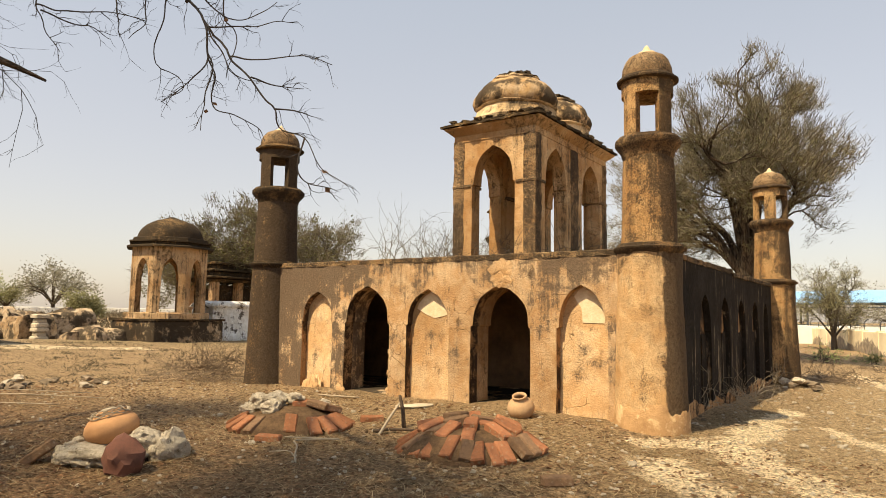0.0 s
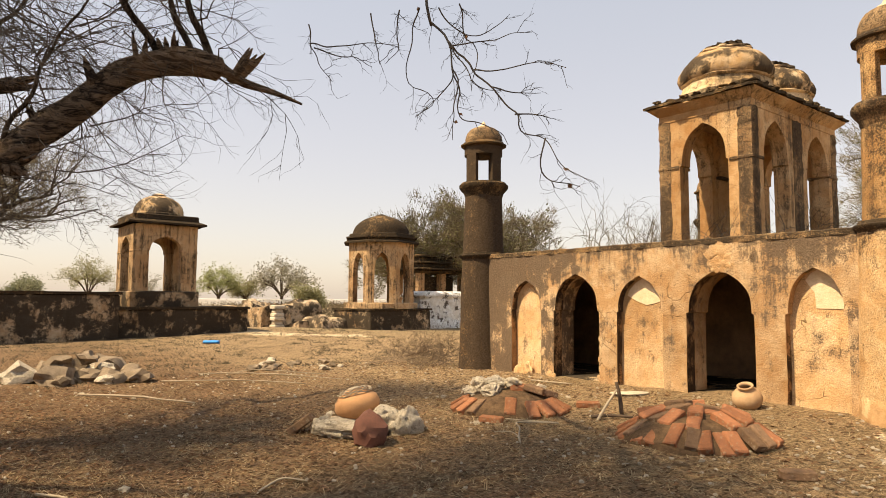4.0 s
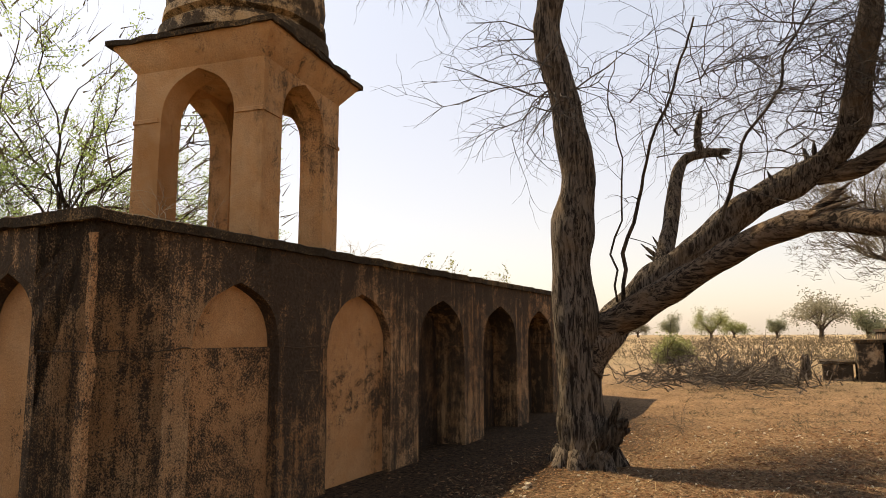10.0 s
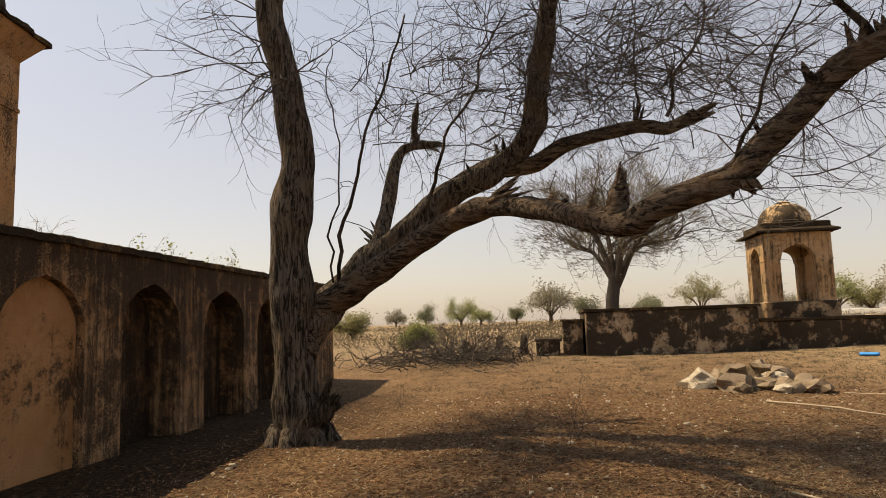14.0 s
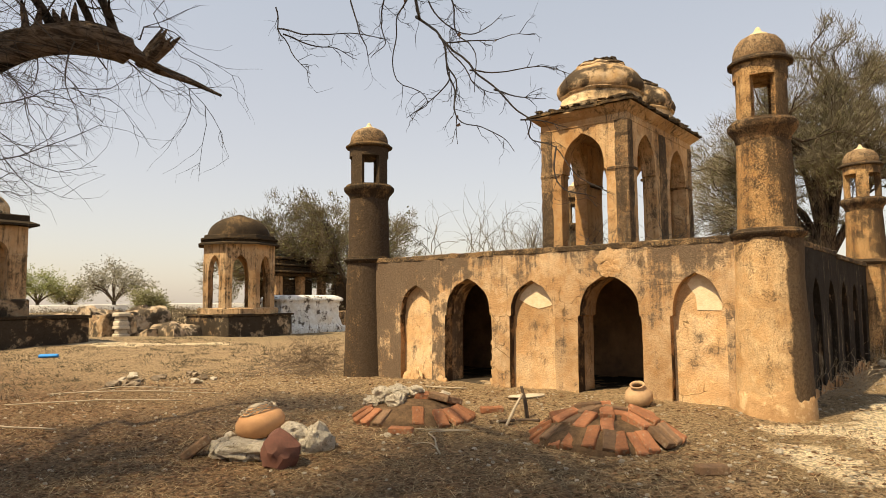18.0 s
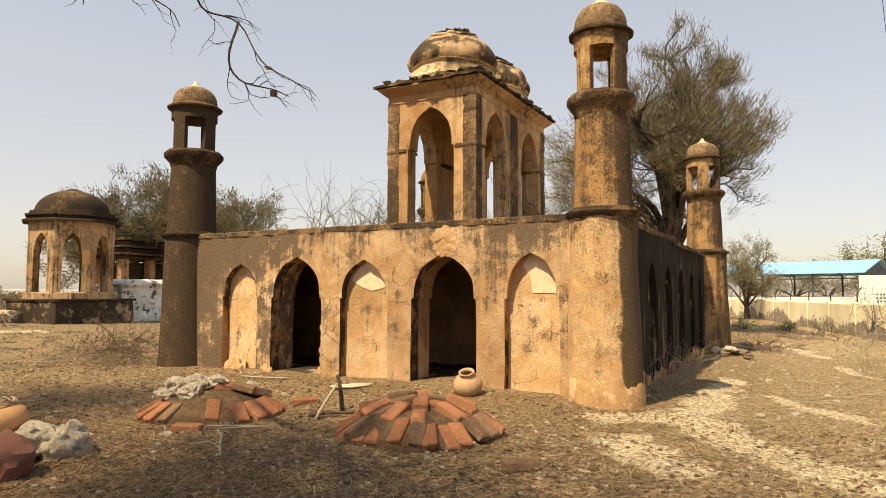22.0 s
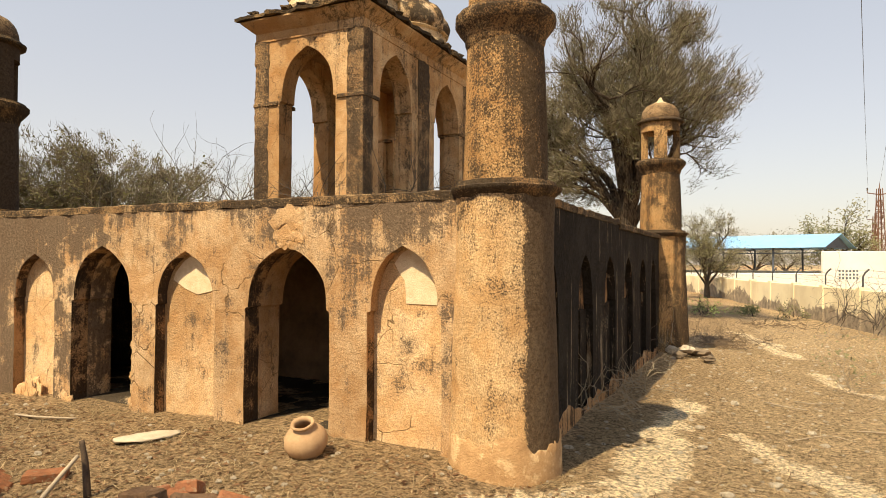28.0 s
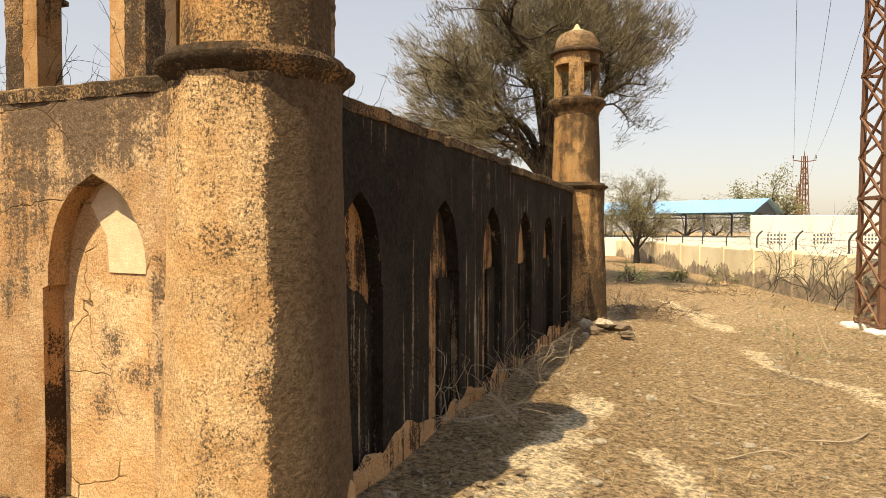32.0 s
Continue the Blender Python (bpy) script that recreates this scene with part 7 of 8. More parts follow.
for turn, rad, zz, tilt, kind in ((-92, 0.58, 0.10, 26, 4), (-78, 0.60, 0.085, 30, 1), (-63, 0.58, 0.09, 31, 1), (-46, 0.56, 0.095, 32, 3), (-4, 0.50, 0.12, 38, 1), (22, 0.57, 0.095, 34, 4), (38, 0.58, 0.10, 30, 1), (53, 0.59, 0.10, 30, 5), (66, 0.60, 0.11, 27, 1),
                                  (80, 0.60, 0.10, 28, 2), (98, 0.58, 0.09, 30, 4), (118, 0.58, 0.09, 31, 1), (140, 0.57, 0.09, 30, 2), (172, 0.57, 0.09, 30, 1), (205, 0.58, 0.09, 30, 3), (236, 0.58, 0.09, 31, 1), (252, 0.59, 0.09, 29, 4)):
    q = radians(turn - 42)
    put_brick(mound, kind, Matrix.Translation((rad * math.cos(q), 0.9 * rad * math.sin(q), zz)) @ Matrix.Rotation(q + rng.gauss(0, 0.07), 4, 'Z') @ Matrix.Rotation(radians(tilt), 4, 'Y') @ Matrix.Rotation(radians(rng.gauss(0, 6)), 4, 'X') @ Matrix.Translation((0, 0, -0.03)))
for x, y, zz, turn, tilt, kind in ((0.10, 0.08, 0.265, 55, 4, 1), (0.27, 0.14, 0.265, 20, 12, 3), (0.34, 0.26, 0.225, 70, 14, 0), (-0.05, 0.30, 0.24, 110, 12, 2)):
    put_brick(mound, kind, Matrix.Translation((x, y, zz)) @ Matrix.Rotation(radians(turn), 4, 'Z') @ Matrix.Rotation(radians(tilt), 4, 'Y') @ Matrix.Translation((0, 0, -0.03)))
for x, y, a, c in ((-2.86, -2.86, 30, 1), (-2.60, -1.62, 42, 2), (0.11, -2.64, 40, 3)):
    me = BRICKS[c]
    ob = new("loose_brick", me)
    ob.matrix_world = pose(x, y, ground_z(x, y) - 0.012, 0, 0, a)
    tagged(ob, "single loose old brick lying on the earth", "brick", "loose bricks")


def pot(name, label, x, y, z, r, mat, lip=True, tilt=(0, 0), wrap=False):
    t = thing(name, label, "pot")
    t.matrix_world = pose(x, y, z, tilt[0], tilt[1], 0)
    b = Build()
    prof = [(0.12 * r, 0.0), (0.45 * r, 0.04 * r), (0.78 * r, 0.28 * r), (0.97 * r, 0.62 * r), (1.0 * r, 0.85 * r), (0.93 * r, 1.12 * r), (0.72 * r, 1.38 * r), (0.46 * r, 1.53 * r), (0.41 * r, 1.60 * r)]
    if lip:
        prof += [(0.43 * r, 1.66 * r), (0.52 * r, 1.70 * r), (0.55 * r, 1.75 * r), (0.52 * r, 1.80 * r), (0.42 * r, 1.78 * r), (0.36 * r, 1.66 * r), (0.40 * r, 1.5 * r), (0.7 * r, 1.2 * r), (0.8 * r, 0.8 * r), (0.4 * r, 0.2 * r)]
    else:
        prof += [(0.36 * r, 1.64 * r), (0.1 * r, 1.66 * r)]
    b.lathe(prof, 0, 0, 36, 0.004, 0, 0, x, top=True)
    weld(part("body", b, mat, t), angle=60)
    if wrap:
        rng = random.Random(5)
        for k in range(14):
            b = Build()
            a0, h = rng.uniform(0, 6.28), rng.uniform(1.44, 1.64) * r
            pts = []
            rad = r * math.sqrt(max(0.08, 1 - ((h - 0.85 * r) / (0.86 * r)) ** 2)) + 0.015
            for i in range(9):
                a = a0 + 2.4 * i / 8
                pts.append((rad * math.cos(a), rad * math.sin(a), h + 0.02 * math.sin(i * 1.3 + k)))
            b.tube(pts, [0.0055] * 9, 4)
            part("straw_band", b, mat_paletwig, t, "twisted straw rope")
        b = Build()
        b.lathe([(0.30 * r, 1.58 * r), (0.34 * r, 1.66 * r), (0.20 * r, 1.75 * r), (0.04, 1.74 * r)], 0, 0, 16, 0.01)
        part("straw_stopper", b, mat_paletwig, t, "bundled straw stopper")
    return t


PX, PY = -3.45, -4.16
PZ = ground_z(PX, PY) - 0.03
pot("water_pot", "round orange clay pot with a straw rope, set on lime stones", PX - 0.01, PY + 0.09, PZ + 0.135, 0.228, mat_terracotta, False, (10, -11), True).scale = (1.0, 1.0, 0.84)


def stone(name, label, x, y, z, r, mat, seed, squash=(1.2, 1, 0.7), group="stones round the clay pot", turn=0, rough=0.5, point=0.0, sub=4):
    b = Build()
    crag(b, (0, 0, 0), r, seed, squash, rough, sub, point)
    ob = part(name, b, mat)
    ob.matrix_world = pose(x, y, z, 0, 0, turn)
    weld(ob, angle=60 if sub > 3 else 24)
    return tagged(ob, label, "stone", group)


stone("lime_stone", "rough whitish lime stone under a clay pot", PX - 0.20, PY - 0.22, PZ + 0.06, 0.125, mat_stone, 1.0, (1.0, 0.9, 1.0), turn=40, rough=0.36)
stone("lime_stone", "flat whitish lime slab carrying a clay pot", PX + 0.10, PY - 0.06, PZ + 0.10, 0.27, mat_stone, 2.0, (1.25, 0.8, 0.36), turn=40, rough=0.34)
stone("lime_stone", "rough whitish lime stone under a clay pot", PX + 0.02, PY - 0.18, PZ + 0.03, 0.11, mat_stone, 7.0, (1.0, 0.9, 0.8), turn=80, rough=0.36)
stone("lime_stone", "craggy whitish lime stone beside a clay pot", PX + 0.40, PY + 0.34, PZ + 0.11, 0.17, mat_stone, 3.0, (0.95, 1.0, 1.05), turn=15, rough=0.38)
stone("lime_stone", "craggy whitish lime stone beside a clay pot", PX + 0.28, PY + 0.20, PZ + 0.20, 0.13, mat_stone, 4.0, (1.3, 1.0, 0.75), turn=35, rough=0.36)
stone("lime_stone", "small white pebble of lime beside a clay pot", PX - 0.24, PY - 0.12, PZ + 0.17, 0.045, mat_stone, 6.0, (1.1, 1.0, 1.0), rough=0.2)
stone("red_stone", "smooth dark red stone leaning on lime stones", PX + 0.50, PY - 0.14, PZ + 0.10, 0.18, mat_redstone, 5.0, (1.0, 0.75, 0.85), turn=20, rough=0.24, point=0.36, sub=3)
ob = new("leaning_brick", BRICKS[3])
ob.matrix_world = pose(PX - 0.37, PY - 0.36, PZ + 0.06, 0, -36, 48) @ Matrix.Scale(1.15, 4)
tagged(ob, "old brick leaning against lime stones", "brick", "loose bricks")
pot("clay_pot", "pale clay pot with a rimmed mouth lying before the doorway", -1.31, -0.52, ground_z(-1.31, -0.52) - 0.015, 0.157, mat_terrapale, True, (22, 4))


def flat_sack(x, y):
    b = Build()
    rows = []
    for k in range(15):
        s = k / 14
        w = 0.13 * math.sin(math.pi * min(max(s * 0.94 + 0.03, 0), 1)) ** 0.45
        rows.append([(s * 0.48 - 0.24, w * 1.05 * math.cos(a) + 0.02 * noise.noise((s * 5, a, 0)), 0.014 + 0.015 * math.sin(a) + 0.010 * noise.noise((s * 7, a * 2, 3))) for a in [2 * math.pi * i / 10 for i in range(10)]])
    b.loft(rows, True, True)
    ob = part("flattened_sack", b, mat_sack, None, smooth=True)
    ob.matrix_world = pose(x, y, ground_z(x, y), 0, 0, 62)
    tagged(ob, "flattened cream cloth sack lying on the earth", "sack")


flat_sack(-2.66, -0.76)


def sticks():
    for pts, r, mat, lab in (([(-2.09, -2.12, 0.0), (-2.11, -1.95, 0.13), (-2.12, -1.76, 0.26)], 0.017, mat_paletwig, "pale stick propped on an upright peg"), ([(-2.08, -1.72, -0.02), (-2.12, -1.71, 0.2), (-2.16, -1.70, 0.33)], 0.022, mat_darkwood, "charred wooden peg standing in the earth"),
                             ([(-2.25, -2.0, 0.02), (-2.05, -1.93, 0.04), (-1.85, -1.86, 0.04)], 0.02, mat_darkwood, "charred stick lying by the bricks"), ([(-2.78, -2.74, 0.02), (-2.52, -2.66, 0.035), (-2.28, -2.48, 0.03)], 0.008, mat_paletwig, "long pale dry stick on the ground"),
                             ([(-1.98, -3.30, 0.02), (-2.26, -3.06, 0.05), (-2.50, -2.86, 0.05), (-2.43, -2.66, 0.04), (-2.25, -2.50, 0.03)], 0.009, mat_paletwig, "crooked pale dry stick on the ground"), ([(-2.05, -3.24, 0.02), (-2.22, -3.18, 0.05), (-2.38, -3.26, 0.03)], 0.006, mat_paletwig, "crooked pale twig on the ground"), ([(1.69, 3.77, 0.02), (1.87, 3.46, 0.05), (2.1, 3.51, 0.02)], 0.009, mat_paletwig, "bent pale dry stick on the ground"), ([(2.44, 2.74, 0.02), (2.7, 2.81, 0.03), (2.88, 3.1, 0.02)], 0.008, mat_paletwig, "bent pale dry stick on the ground"), ([(-4.3, -0.75, 0.02), (-4.0, -0.70, 0.03), (-3.7, -0.60, 0.03)], 0.012, mat_paletwig, "pale dry stick on the ground"),
                             ([(-8.2, -4.6, 0.03), (-7.2, -3.9, 0.06), (-6.5, -3.1, 0.03)], 0.0085, mat_paletwig, "long pale dry stick on the ground"), ([(-8.6, -3.9, 0.03), (-7.6, -3.3, 0.08), (-6.6, -2.5, 0.03)], 0.0085, mat_paletwig, "long pale dry stick on the ground"), ([(-7.4, -5.9, 0.03), (-6.6, -5.3, 0.05), (-5.9, -4.9, 0.03)], 0.014, mat_paletwig, "long pale dry stick on the ground"),
                             ([(-8.4, -3.4, 0.03), (-7.9, -3.2, 0.09), (-7.3, -2.3, 0.03)], 0.008, mat_paletwig, "long pale dry stick on the ground"), ([(-3.2, -6.9, 0.02), (-2.9, -6.75, 0.04), (-2.65, -6.8, 0.02), (-2.45, -6.7, 0.02)], 0.011, mat_paletwig, "crooked pale twig on the ground"), ([(-2.4, -5.6, 0.02), (-2.55, -5.35, 0.03), (-2.4, -5.2, 0.02)], 0.009, mat_paletwig, "crooked pale twig on the ground"),
                             ([(2.0, 4.2, 0.02), (2.2, 4.1, 0.03), (2.4, 4.25, 0.02)], 0.006, mat_paletwig, "pale dry stick on the ground"), ([(1.9, 2.2, 0.02), (2.2, 2.4, 0.03), (2.4, 2.35, 0.02)], 0.005, mat_paletwig, "pale dry stick on the ground")):
        b = Build()
        p = limb_path([(x, y, z + ground_z(x, y)) for x, y, z in pts], 5)
        bend = 0.05 * (p[-1] - p[0]).length
        p = [q + Vector((noise.noise(q * 2.3), noise.noise(q * 2.3 + Vector((7, 0, 0))), 0)) * bend for q in p]
        b.tube(p, [r * (1 - 0.3 * i / len(p)) for i in range(len(p))], 6, 0.25)
        tagged(part("dry_stick", b, mat, None, smooth=True), lab, "stick", "dry sticks on the ground")


sticks()


def rubble(cx, cy, n, spread, seed, label, size=(0.12, 0.30)):
    rng = random.Random(seed)
    t = thing("rubble_pile", label, "rubble pile", "rubble piles", at=(cx, cy, ground_z(cx, cy)))
    for k in range(n):
        r = rng.uniform(*size)
        x, y = rng.gauss(0, spread * 0.72), rng.gauss(0, spread * 0.6)
        b = Build()
        h = max(0, 1.5 * size[1] * (0.8 - math.hypot(x, y) / spread)) if k % 2 == 0 else 0
        crag(b, (x, y, r * 0.3 + h), r * 0.85, seed + k * 1.7, (1.2, 0.9, 0.6), 0.75, 2)
        weld(part("stone", b, mat_rubble if k % 6 else mat_stone, t), angle=30)


rubble(-9.4, -5.5, 30, 0.66, 21, "loose heap of broken stones and lime lumps", (0.13, 0.33))
rubble(-9.0, -2.55, 12, 0.24, 22, "small dark heap of broken stones on the earth", (0.05, 0.11))
rubble(-8.8, -1.75, 11, 0.50, 23, "small scatter of broken stones on the earth", (0.05, 0.10))
rubble(0.55, 6.85, 9, 0.28, 24, "stones heaped at the foot of the tower", (0.06, 0.14))
rubble(0.45, 1.1, 9, 0.3, 27, "stones fallen along the foot of the side wall", (0.02, 0.05))

b = Build()
rows = []
for i in range(9):
    rows.append([(i * 0.08 - 0.32, 0.24 * math.cos(a) + 0.09 * noise.noise((i, a, 0)), 0.06 + (0.07 + 0.06 * noise.noise((i * 0.8, a * 2, 2))) * math.sin(a)) for a in [2 * math.pi * q / 10 for q in range(10)]])
b.loft(rows, True, True)
ob = part("blue_tarpaulin", b, mat_tarp, None, smooth=True)
ob.matrix_world = pose(-15.9, -1.1, ground_z(-15.9, -1.1), 0, 0, 60) @ Matrix.Scale(0.62, 4)
tagged(ob, "crumpled bright blue plastic sheet on the earth", "tarpaulin")


def stump(x, y, r, h, seed):
    z = ground_z(x, y)
    b = Build()
    p = [Vector((x, y, z - 0.05)), Vector((x + 0.03, y, z + h * 0.5)), Vector((x + 0.05, y + 0.02, z + h))]
    b.tube(p, [r * 1.25, r, r * 0.85], 10, 0.3)
    for k in range(4):
        a = seed + k * 1.7
        q = p[2] + Vector((math.cos(a) * r * 0.5, math.sin(a) * r * 0.5, -0.05))
        b.tube([q, q + Vector((0.02 * math.cos(a), 0.02 * math.sin(a), 0.12))], [r * 0.4, r * 0.1], 5)
    tagged(part("tree_stump", b, mat_barkdark, None, smooth=True), "short dark splintered tree stump in the field", "stump", "stumps in the field")


for x, y, r, h, sd in ((-21.0, -10.6, 0.13, 0.6, 1.0), (-20.6, -9.75, 0.14, 0.62, 2.0), (-22.2, -12.0, 0.12, 0.5, 3.0)):
    stump(x, y, r, h, sd)


# ---- brushwood, shrubs and weeds ----
def brush(name, label, x, y, w, h, n, seed, mat, category="brushwood", up=0.25, depth=1, group="", r=0.010, leafm=None, lcount=0, z=None, loose=0):
    rng = random.Random(seed)
    z0 = ground_z(x, y) if z is None else z
    t = thing(name, label, category, group, at=(x, y, z0))
    b, ends = Build(), []
    for k in range(n):
        p = (rng.gauss(0, w * 0.30), rng.gauss(0, w * 0.22), rng.uniform(0, h * 0.35))
        if k and k <= loose:
            for i, v in enumerate(b.v):
                if v[2] < -0.01:
                    b.v[i] = (v[0], v[1], 0.01 - 0.2 * v[2])
            part("branch", b, mat, t)
            b = Build()
        twigs(b, rng, p, (rng.gauss(0, 1), rng.gauss(0, 1), rng.gauss(up, 0.45)), h * rng.uniform(0.6, 1.2), r, depth, 0.02, 0.7, (2, 4), ends=ends, kink=0.3)
    for i, v in enumerate(b.v):
        if v[2] < -0.01:
            b.v[i] = (v[0], v[1], 0.01 - 0.2 * v[2])
    part("branchwork", b, mat, t)
    if leafm:
        c = Build()
        leaves(c, rng, ends, lcount, 0.05, 0.03)
        part("foliage", c, leafm, t)
    return t


brush("brush_heap", "heap of cut grey thorn brushwood", -17.2, -11.2, 4.6, 0.95, 230, 31, mat_twig, loose=8, depth=2, r=0.018)
brush("brush_heap", "heap of cut grey thorn brushwood", -16.4, -13.6, 3.0, 0.7, 40, 32, mat_twig, loose=8, depth=2, r=0.016)
brush("dry_shrub", "tangled dry thorn shrub beside the dark tower", -7.2, -0.30, 1.25, 0.62, 120, 33, mat_scrubtwig, "shrub", 0.45, 2, r=0.0055)
brush("dry_shrub", "tangled dry weeds at the foot of the side wall", 0.42, 1.9, 0.5, 0.42, 18, 34, mat_paletwig, "shrub", 0.8, 1, r=0.005)
brush("dry_shrub", "tangled dry weeds at the foot of the side wall", 0.40, 3.4, 0.6, 0.45, 20, 35, mat_paletwig, "shrub", 0.8, 1, r=0.005)
brush("dry_shrub", "dry straw weeds at the foot of the far tower", 0.05, 6.95, 0.6, 0.5, 34, 36, mat_paletwig, "shrub", 0.9, 1, r=0.005)
brush("dry_shrub", "tangled dark brush behind the far tower", 0.95, 9.2, 1.3, 0.46, 95, 37, mat_scrubtwig, "shrub", 0.35, 2, r=0.006)
brush("green_bush", "small dark green upright bush near the boundary wall", 0.25, 15.5, 0.26, 0.42, 22, 38, mat_twig, "bush", 1.6, 1, leafm=mat_leaf_green, lcount=420)
brush("weed", "low yellow-green weed by the boundary wall", 1.4, 17.4, 0.5, 0.30, 14, 39, mat_twig, "weed", 1.0, 1, leafm=mat_leaf_yellow, lcount=700)
brush("weed", "low yellow-green weed by the boundary wall", 2.5, 16.6, 0.6, 0.36, 14, 40, mat_twig, "weed", 1.0, 1, leafm=mat_leaf_pale, lcount=400)
for k, (x, y, hh) in enumerate(((3.35, 13.4, 1.7), (3.9, 12.6, 1.5), (4.15, 11.4, 1.2), (3.2, 6.2, 0.7), (2.6, 4.9, 0.55), (3.6, -0.6, 1.3))):
    brush("sapling", "thin leafless sapling on the trodden strip", x, y, 0.25, hh * 0.75, 7, 50 + k, mat_paletwig if k > 2 else mat_twig, "sapling", 2.4, 2, "saplings", 0.012 if hh > 1 else 0.006, mat_leaf_pale if k > 2 else None, 60)
brush("brush_heap", "flat heap of pale cut branches", 3.1, 12.2, 2.2, 0.22, 46, 41, mat_paletwig, loose=8, depth=1, r=0.010)
brush("brush_heap", "flat heap of dark cut branches by the path", 1.9, 14.4, 1.9, 0.24, 60, 42, mat_scrubtwig, loose=8, depth=1, r=0.010)
# growth on the roofs
rng = random.Random(77)
for k in range(16):
    x, y = rng.uniform(-5.9, -4.0), rng.uniform(0.6, 5.5)
    brush("roof_weed", "tall dry weed growing on the tomb roof", x, y, 0.25, 0.80, 7, 80 + k, mat_treetwig, "weed", 3.2, 1, "weeds on the roof", 0.0065, z=1.93)
for k, (x, y) in enumerate(((-3.4, 0.9), (-2.6, 1.0), (-1.9, 1.4), (-3.7, 1.2), (-1.5, 1.9), (-2.2, 0.8), (-1.3, 0.9), (-1.0, 2.6), (-1.8, 2.9))):
    brush("roof_weed", "tangled dry weed growing on the tomb roof", x, y, 0.5, 0.5, 10, 110 + k, mat_twig, "weed", 0.7, 1, "weeds on the roof", 0.005, z=1.93)
for k, s in enumerate((-3.5, -2.9, -2.3, -1.6, -0.9, 1.0, 1.8, 3.2)):
    x, y, _ = shade_front(s, 0.35, 0)
    brush("roof_weed", "straggling weed on the shaded roof", x, y, 0.35, 0.34, 8, 140 + k, mat_paletwig, "weed", 0.9, 1, "weeds on the roof", 0.004, mat_leaf_yellow if k > 4 else None, 60, z=1.99)
for k, (x, y) in enumerate(((-8.2, -11.0), (-5.0, -11.3), (-7.0, -11.6), (-4.6, -8.4))):
    brush("weed", "thin dry weed stalks on the bare ground", x, y, 0.3, 0.55, 7, 160 + k, mat_twig, "weed", 2.0, 1, "", 0.004)

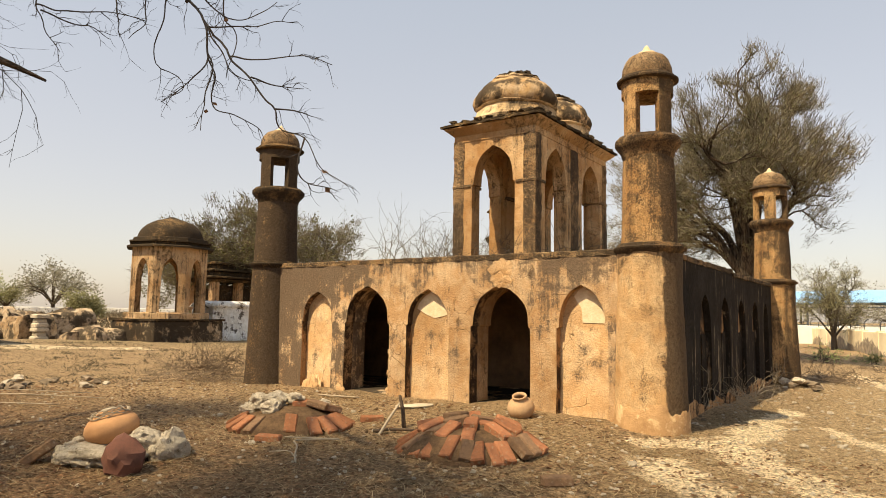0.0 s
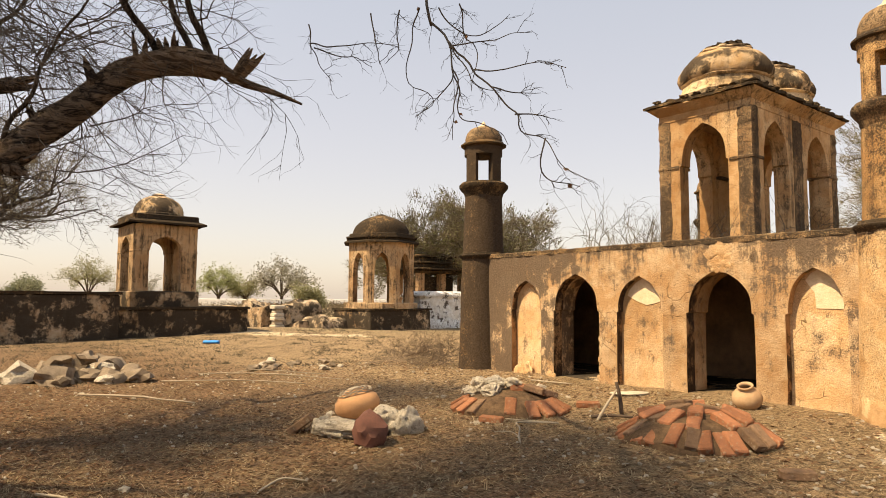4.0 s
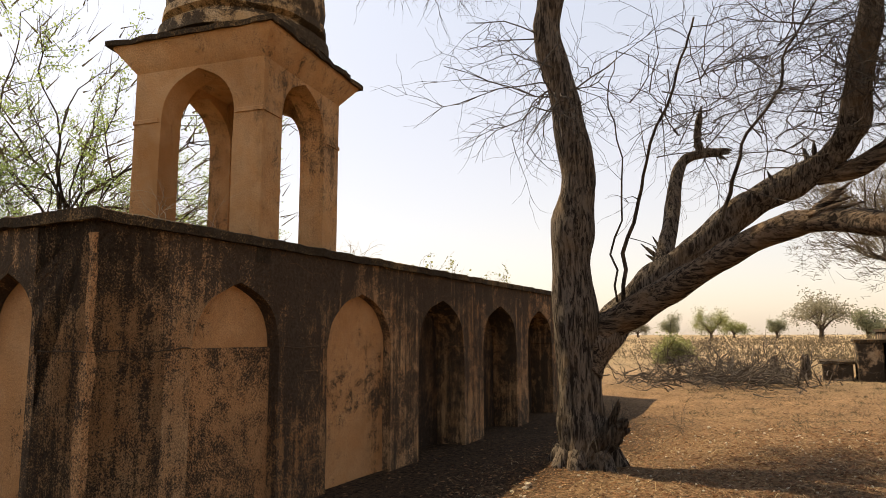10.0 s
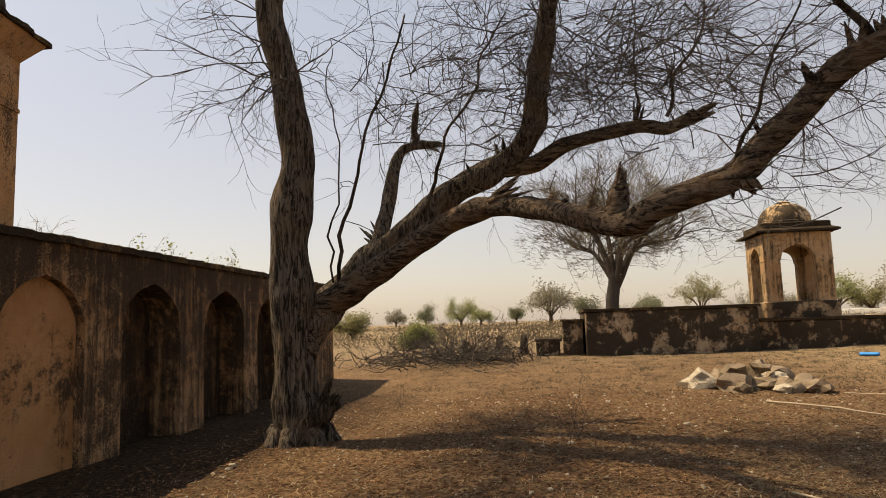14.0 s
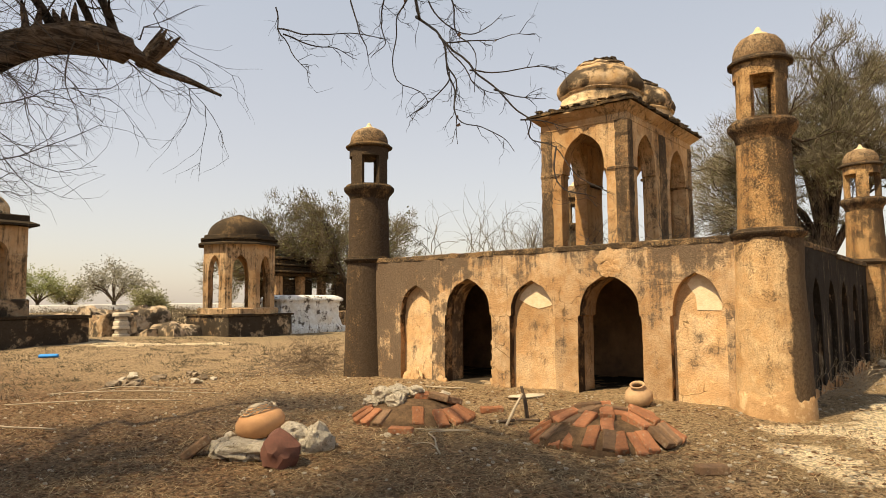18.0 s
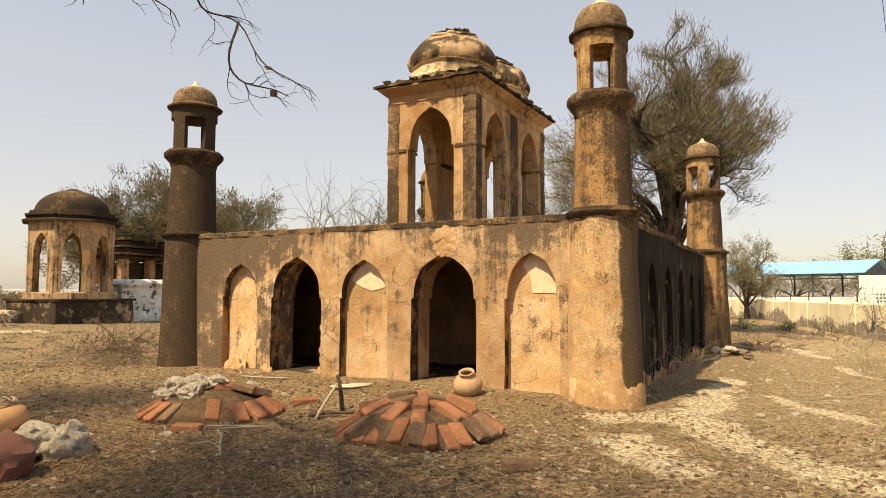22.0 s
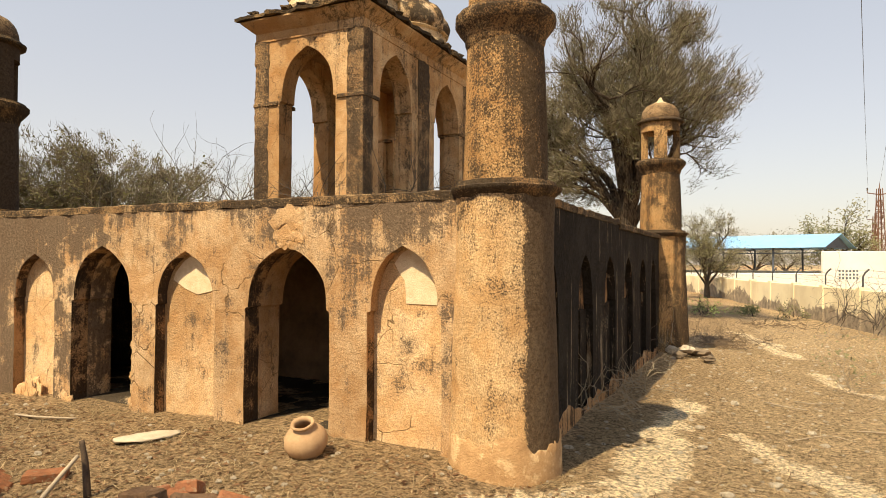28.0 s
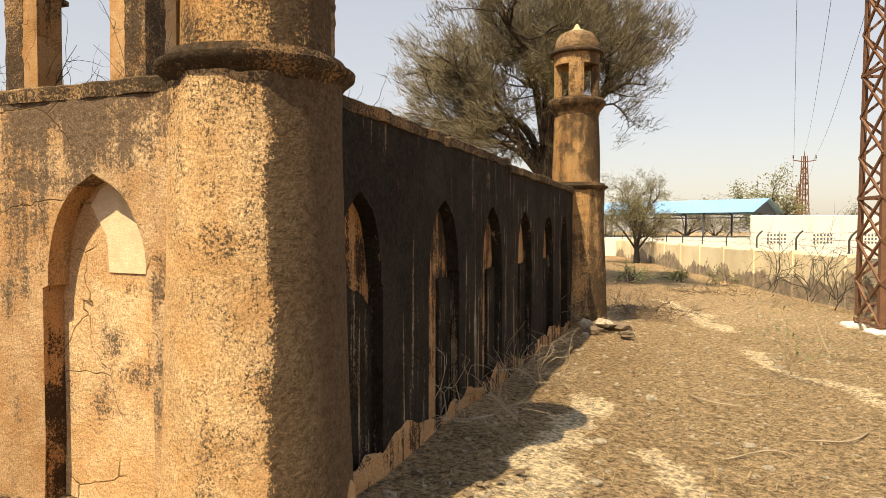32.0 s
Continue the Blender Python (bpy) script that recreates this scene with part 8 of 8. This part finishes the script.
# ---- litter ----
def litter():
    rng = np.random.default_rng(5)
    n = 60000
    # thickest beside the walk
    xs = np.concatenate([rng.uniform(-8, 4.5, n), rng.uniform(-4.5, 2.0, n), rng.uniform(-12, 5, n // 2), rng.uniform(0.3, 4.4, n)])
    ys = np.concatenate([rng.uniform(-12.5, 0.0, n), rng.uniform(-7.5, -0.1, n), rng.uniform(-12.5, 3, n // 2), rng.uniform(-3, 9, n)])
    sandy = np.array([x > -0.6 and on_sand(x, y) for x, y in zip(xs, ys)])
    keep = ~((xs > -6.3) & (xs < 0.3) & (ys > -0.1)) & ~(sandy & (rng.random(len(xs)) < 0.8)) & ~((ys < -11.3) & (rng.random(len(xs)) < 0.75))
    clump = np.array([noise.noise((x * 1.4, y * 1.4, 3.0)) for x, y in zip(xs, ys)])
    keep &= rng.random(len(xs)) < 0.62 + 0.9 * clump
    xs, ys = xs[keep], ys[keep]
    k = len(xs)
    a = rng.uniform(0, math.pi * 2, k)
    L = rng.uniform(0.010, 0.045, k) * (1 + (rng.random(k) < 0.05) * 2.2)
    w = rng.uniform(0.0011, 0.0032, k)
    z = np.array([ground_z(x, y) for x, y in zip(xs, ys)]) + rng.uniform(0.002, 0.016, k)
    dz = L * rng.normal(0, 0.22, k)
    c, s = np.cos(a), np.sin(a)
    quad = np.stack([np.stack([xs - c * L - s * w, ys - s * L + c * w, z - dz], 1), np.stack([xs - c * L + s * w, ys - s * L - c * w, z - dz], 1),
                     np.stack([xs + c * L + s * w, ys + s * L - c * w, z + dz], 1), np.stack([xs + c * L - s * w, ys + s * L + c * w, z + dz], 1)], 1).reshape(-1, 3)
    b = Build()
    b.v = quad.tolist()
    b.f = np.arange(4 * k).reshape(-1, 4).tolist()
    tagged(part("straw_litter", b, mat_straw), "scattered dry straw and grass stems on the earth", "straw", kind="stuff")
    b = Build()
    for i in range(36000):
        x, y = (rng.uniform(-9, 4.5), rng.uniform(-12.5, -0.3)) if i % 2 else (rng.normal(-4.5, 2.6), min(rng.normal(-8.6, 1.9), -0.4))
        a, L = rng.uniform(0, 6.3), rng.uniform(0.012, 0.034)
        c, s, w = math.cos(a), math.sin(a), L * 0.4
        z = ground_z(x, y) + 0.006
        q = rng.uniform(0, 0.02)
        k = b.add(((x - c * L, y - s * L, z), (x - s * w, y + c * w, z + q), (x + c * L, y + s * L, z + 0.004), (x + s * w, y - c * w, z + q * 0.5)))
        b.f.append((k, k + 1, k + 2, k + 3))
    tagged(part("leaf_litter", b, mat_dry), "small curled dead leaves strewn on the earth", "leaves", kind="stuff")
    b = Build()
    for i in range(3000):
        x, y = (rng.uniform(-9, 4), rng.uniform(-12, 0)) if i % 2 else (rng.uniform(-2, 4.2), rng.uniform(-3.5, 11))
        if -6.3 < x < 0.3 and y > -0.2:
            continue
        r = rng.uniform(0.006, 0.02) * (2.0 if rng.random() < 0.06 else 1)
        rock(b, (x, y, ground_z(x, y) + r * 0.3), r, i * 0.37, (1.2, 1, 0.7), 6)
    b2 = Build()
    for i in range(3000):
        x, y = (rng.uniform(-8.5, 3.5), rng.uniform(-12, -0.4)) if i % 4 else (rng.uniform(-18, -8), rng.uniform(-11, 4))
        r = rng.uniform(0.006, 0.020)
        rock(b2, (x, y, ground_z(x, y) + r * 0.2), r, i * 0.53, (1.2, 1, 0.6), 5)
    tagged(part("earth_clods", b2, mat_clod), "crumbled clods of dry brown earth", "clods", kind="stuff")
    tagged(part("pebbles", b, mat_stone), "small pale pebbles and lime crumbs on the earth", "pebbles", kind="stuff")


def field_scrub():
    rng = random.Random(91)
    b = Build()
    for _ in range(620):
        d = 34 + 130 * rng.random() ** 1.4
        a = radians(rng.uniform(58, 112))
        x, y = 2.2 - d * math.sin(a), -8.0 + d * math.cos(a)
        if -29 < x < -17 and -9.5 < y < 17:
            continue
        r = rng.uniform(0.25, 0.7) * (1 + d / 70)
        z = ground_z(x, y)
        for _ in range(46):
            q = Vector((x + rng.gauss(0, r), y + rng.gauss(0, r), z + abs(rng.gauss(0, 0.35 * r)) * 0.8))
            o = Vector((rng.gauss(0, 0.6), rng.gauss(0, 0.6), rng.gauss(0.8, 0.4))).normalized() * r * rng.uniform(0.12, 0.3)
            s = o.orthogonal().normalized() * r * 0.035
            k = b.add((q - s, q + o * 0.5 - s, q + o, q + s))
            b.f.append((k, k + 1, k + 2, k + 3))
    # small dry tufts on the open ground before the platforms
    for _ in range(900):
        x, y = rng.uniform(-20, -8), rng.uniform(-12, 5)
        r, z = rng.uniform(0.05, 0.16), ground_z(x, y)
        for _ in range(14):
            q = Vector((x + rng.gauss(0, r), y + rng.gauss(0, r), z))
            o = Vector((rng.gauss(0, 0.8), rng.gauss(0, 0.8), rng.uniform(0.2, 0.9))).normalized() * rng.uniform(0.03, 0.11)
            s = o.orthogonal().normalized() * 0.006
            k = b.add((q - s, q + o * 0.5 - s, q + o, q + s))
            b.f.append((k, k + 1, k + 2, k + 3))
    tagged(part("field_scrub", b, mat_scrub), "low dry scrub and thorn tufts across the fields", "scrub", kind="stuff")


litter()
field_scrub()
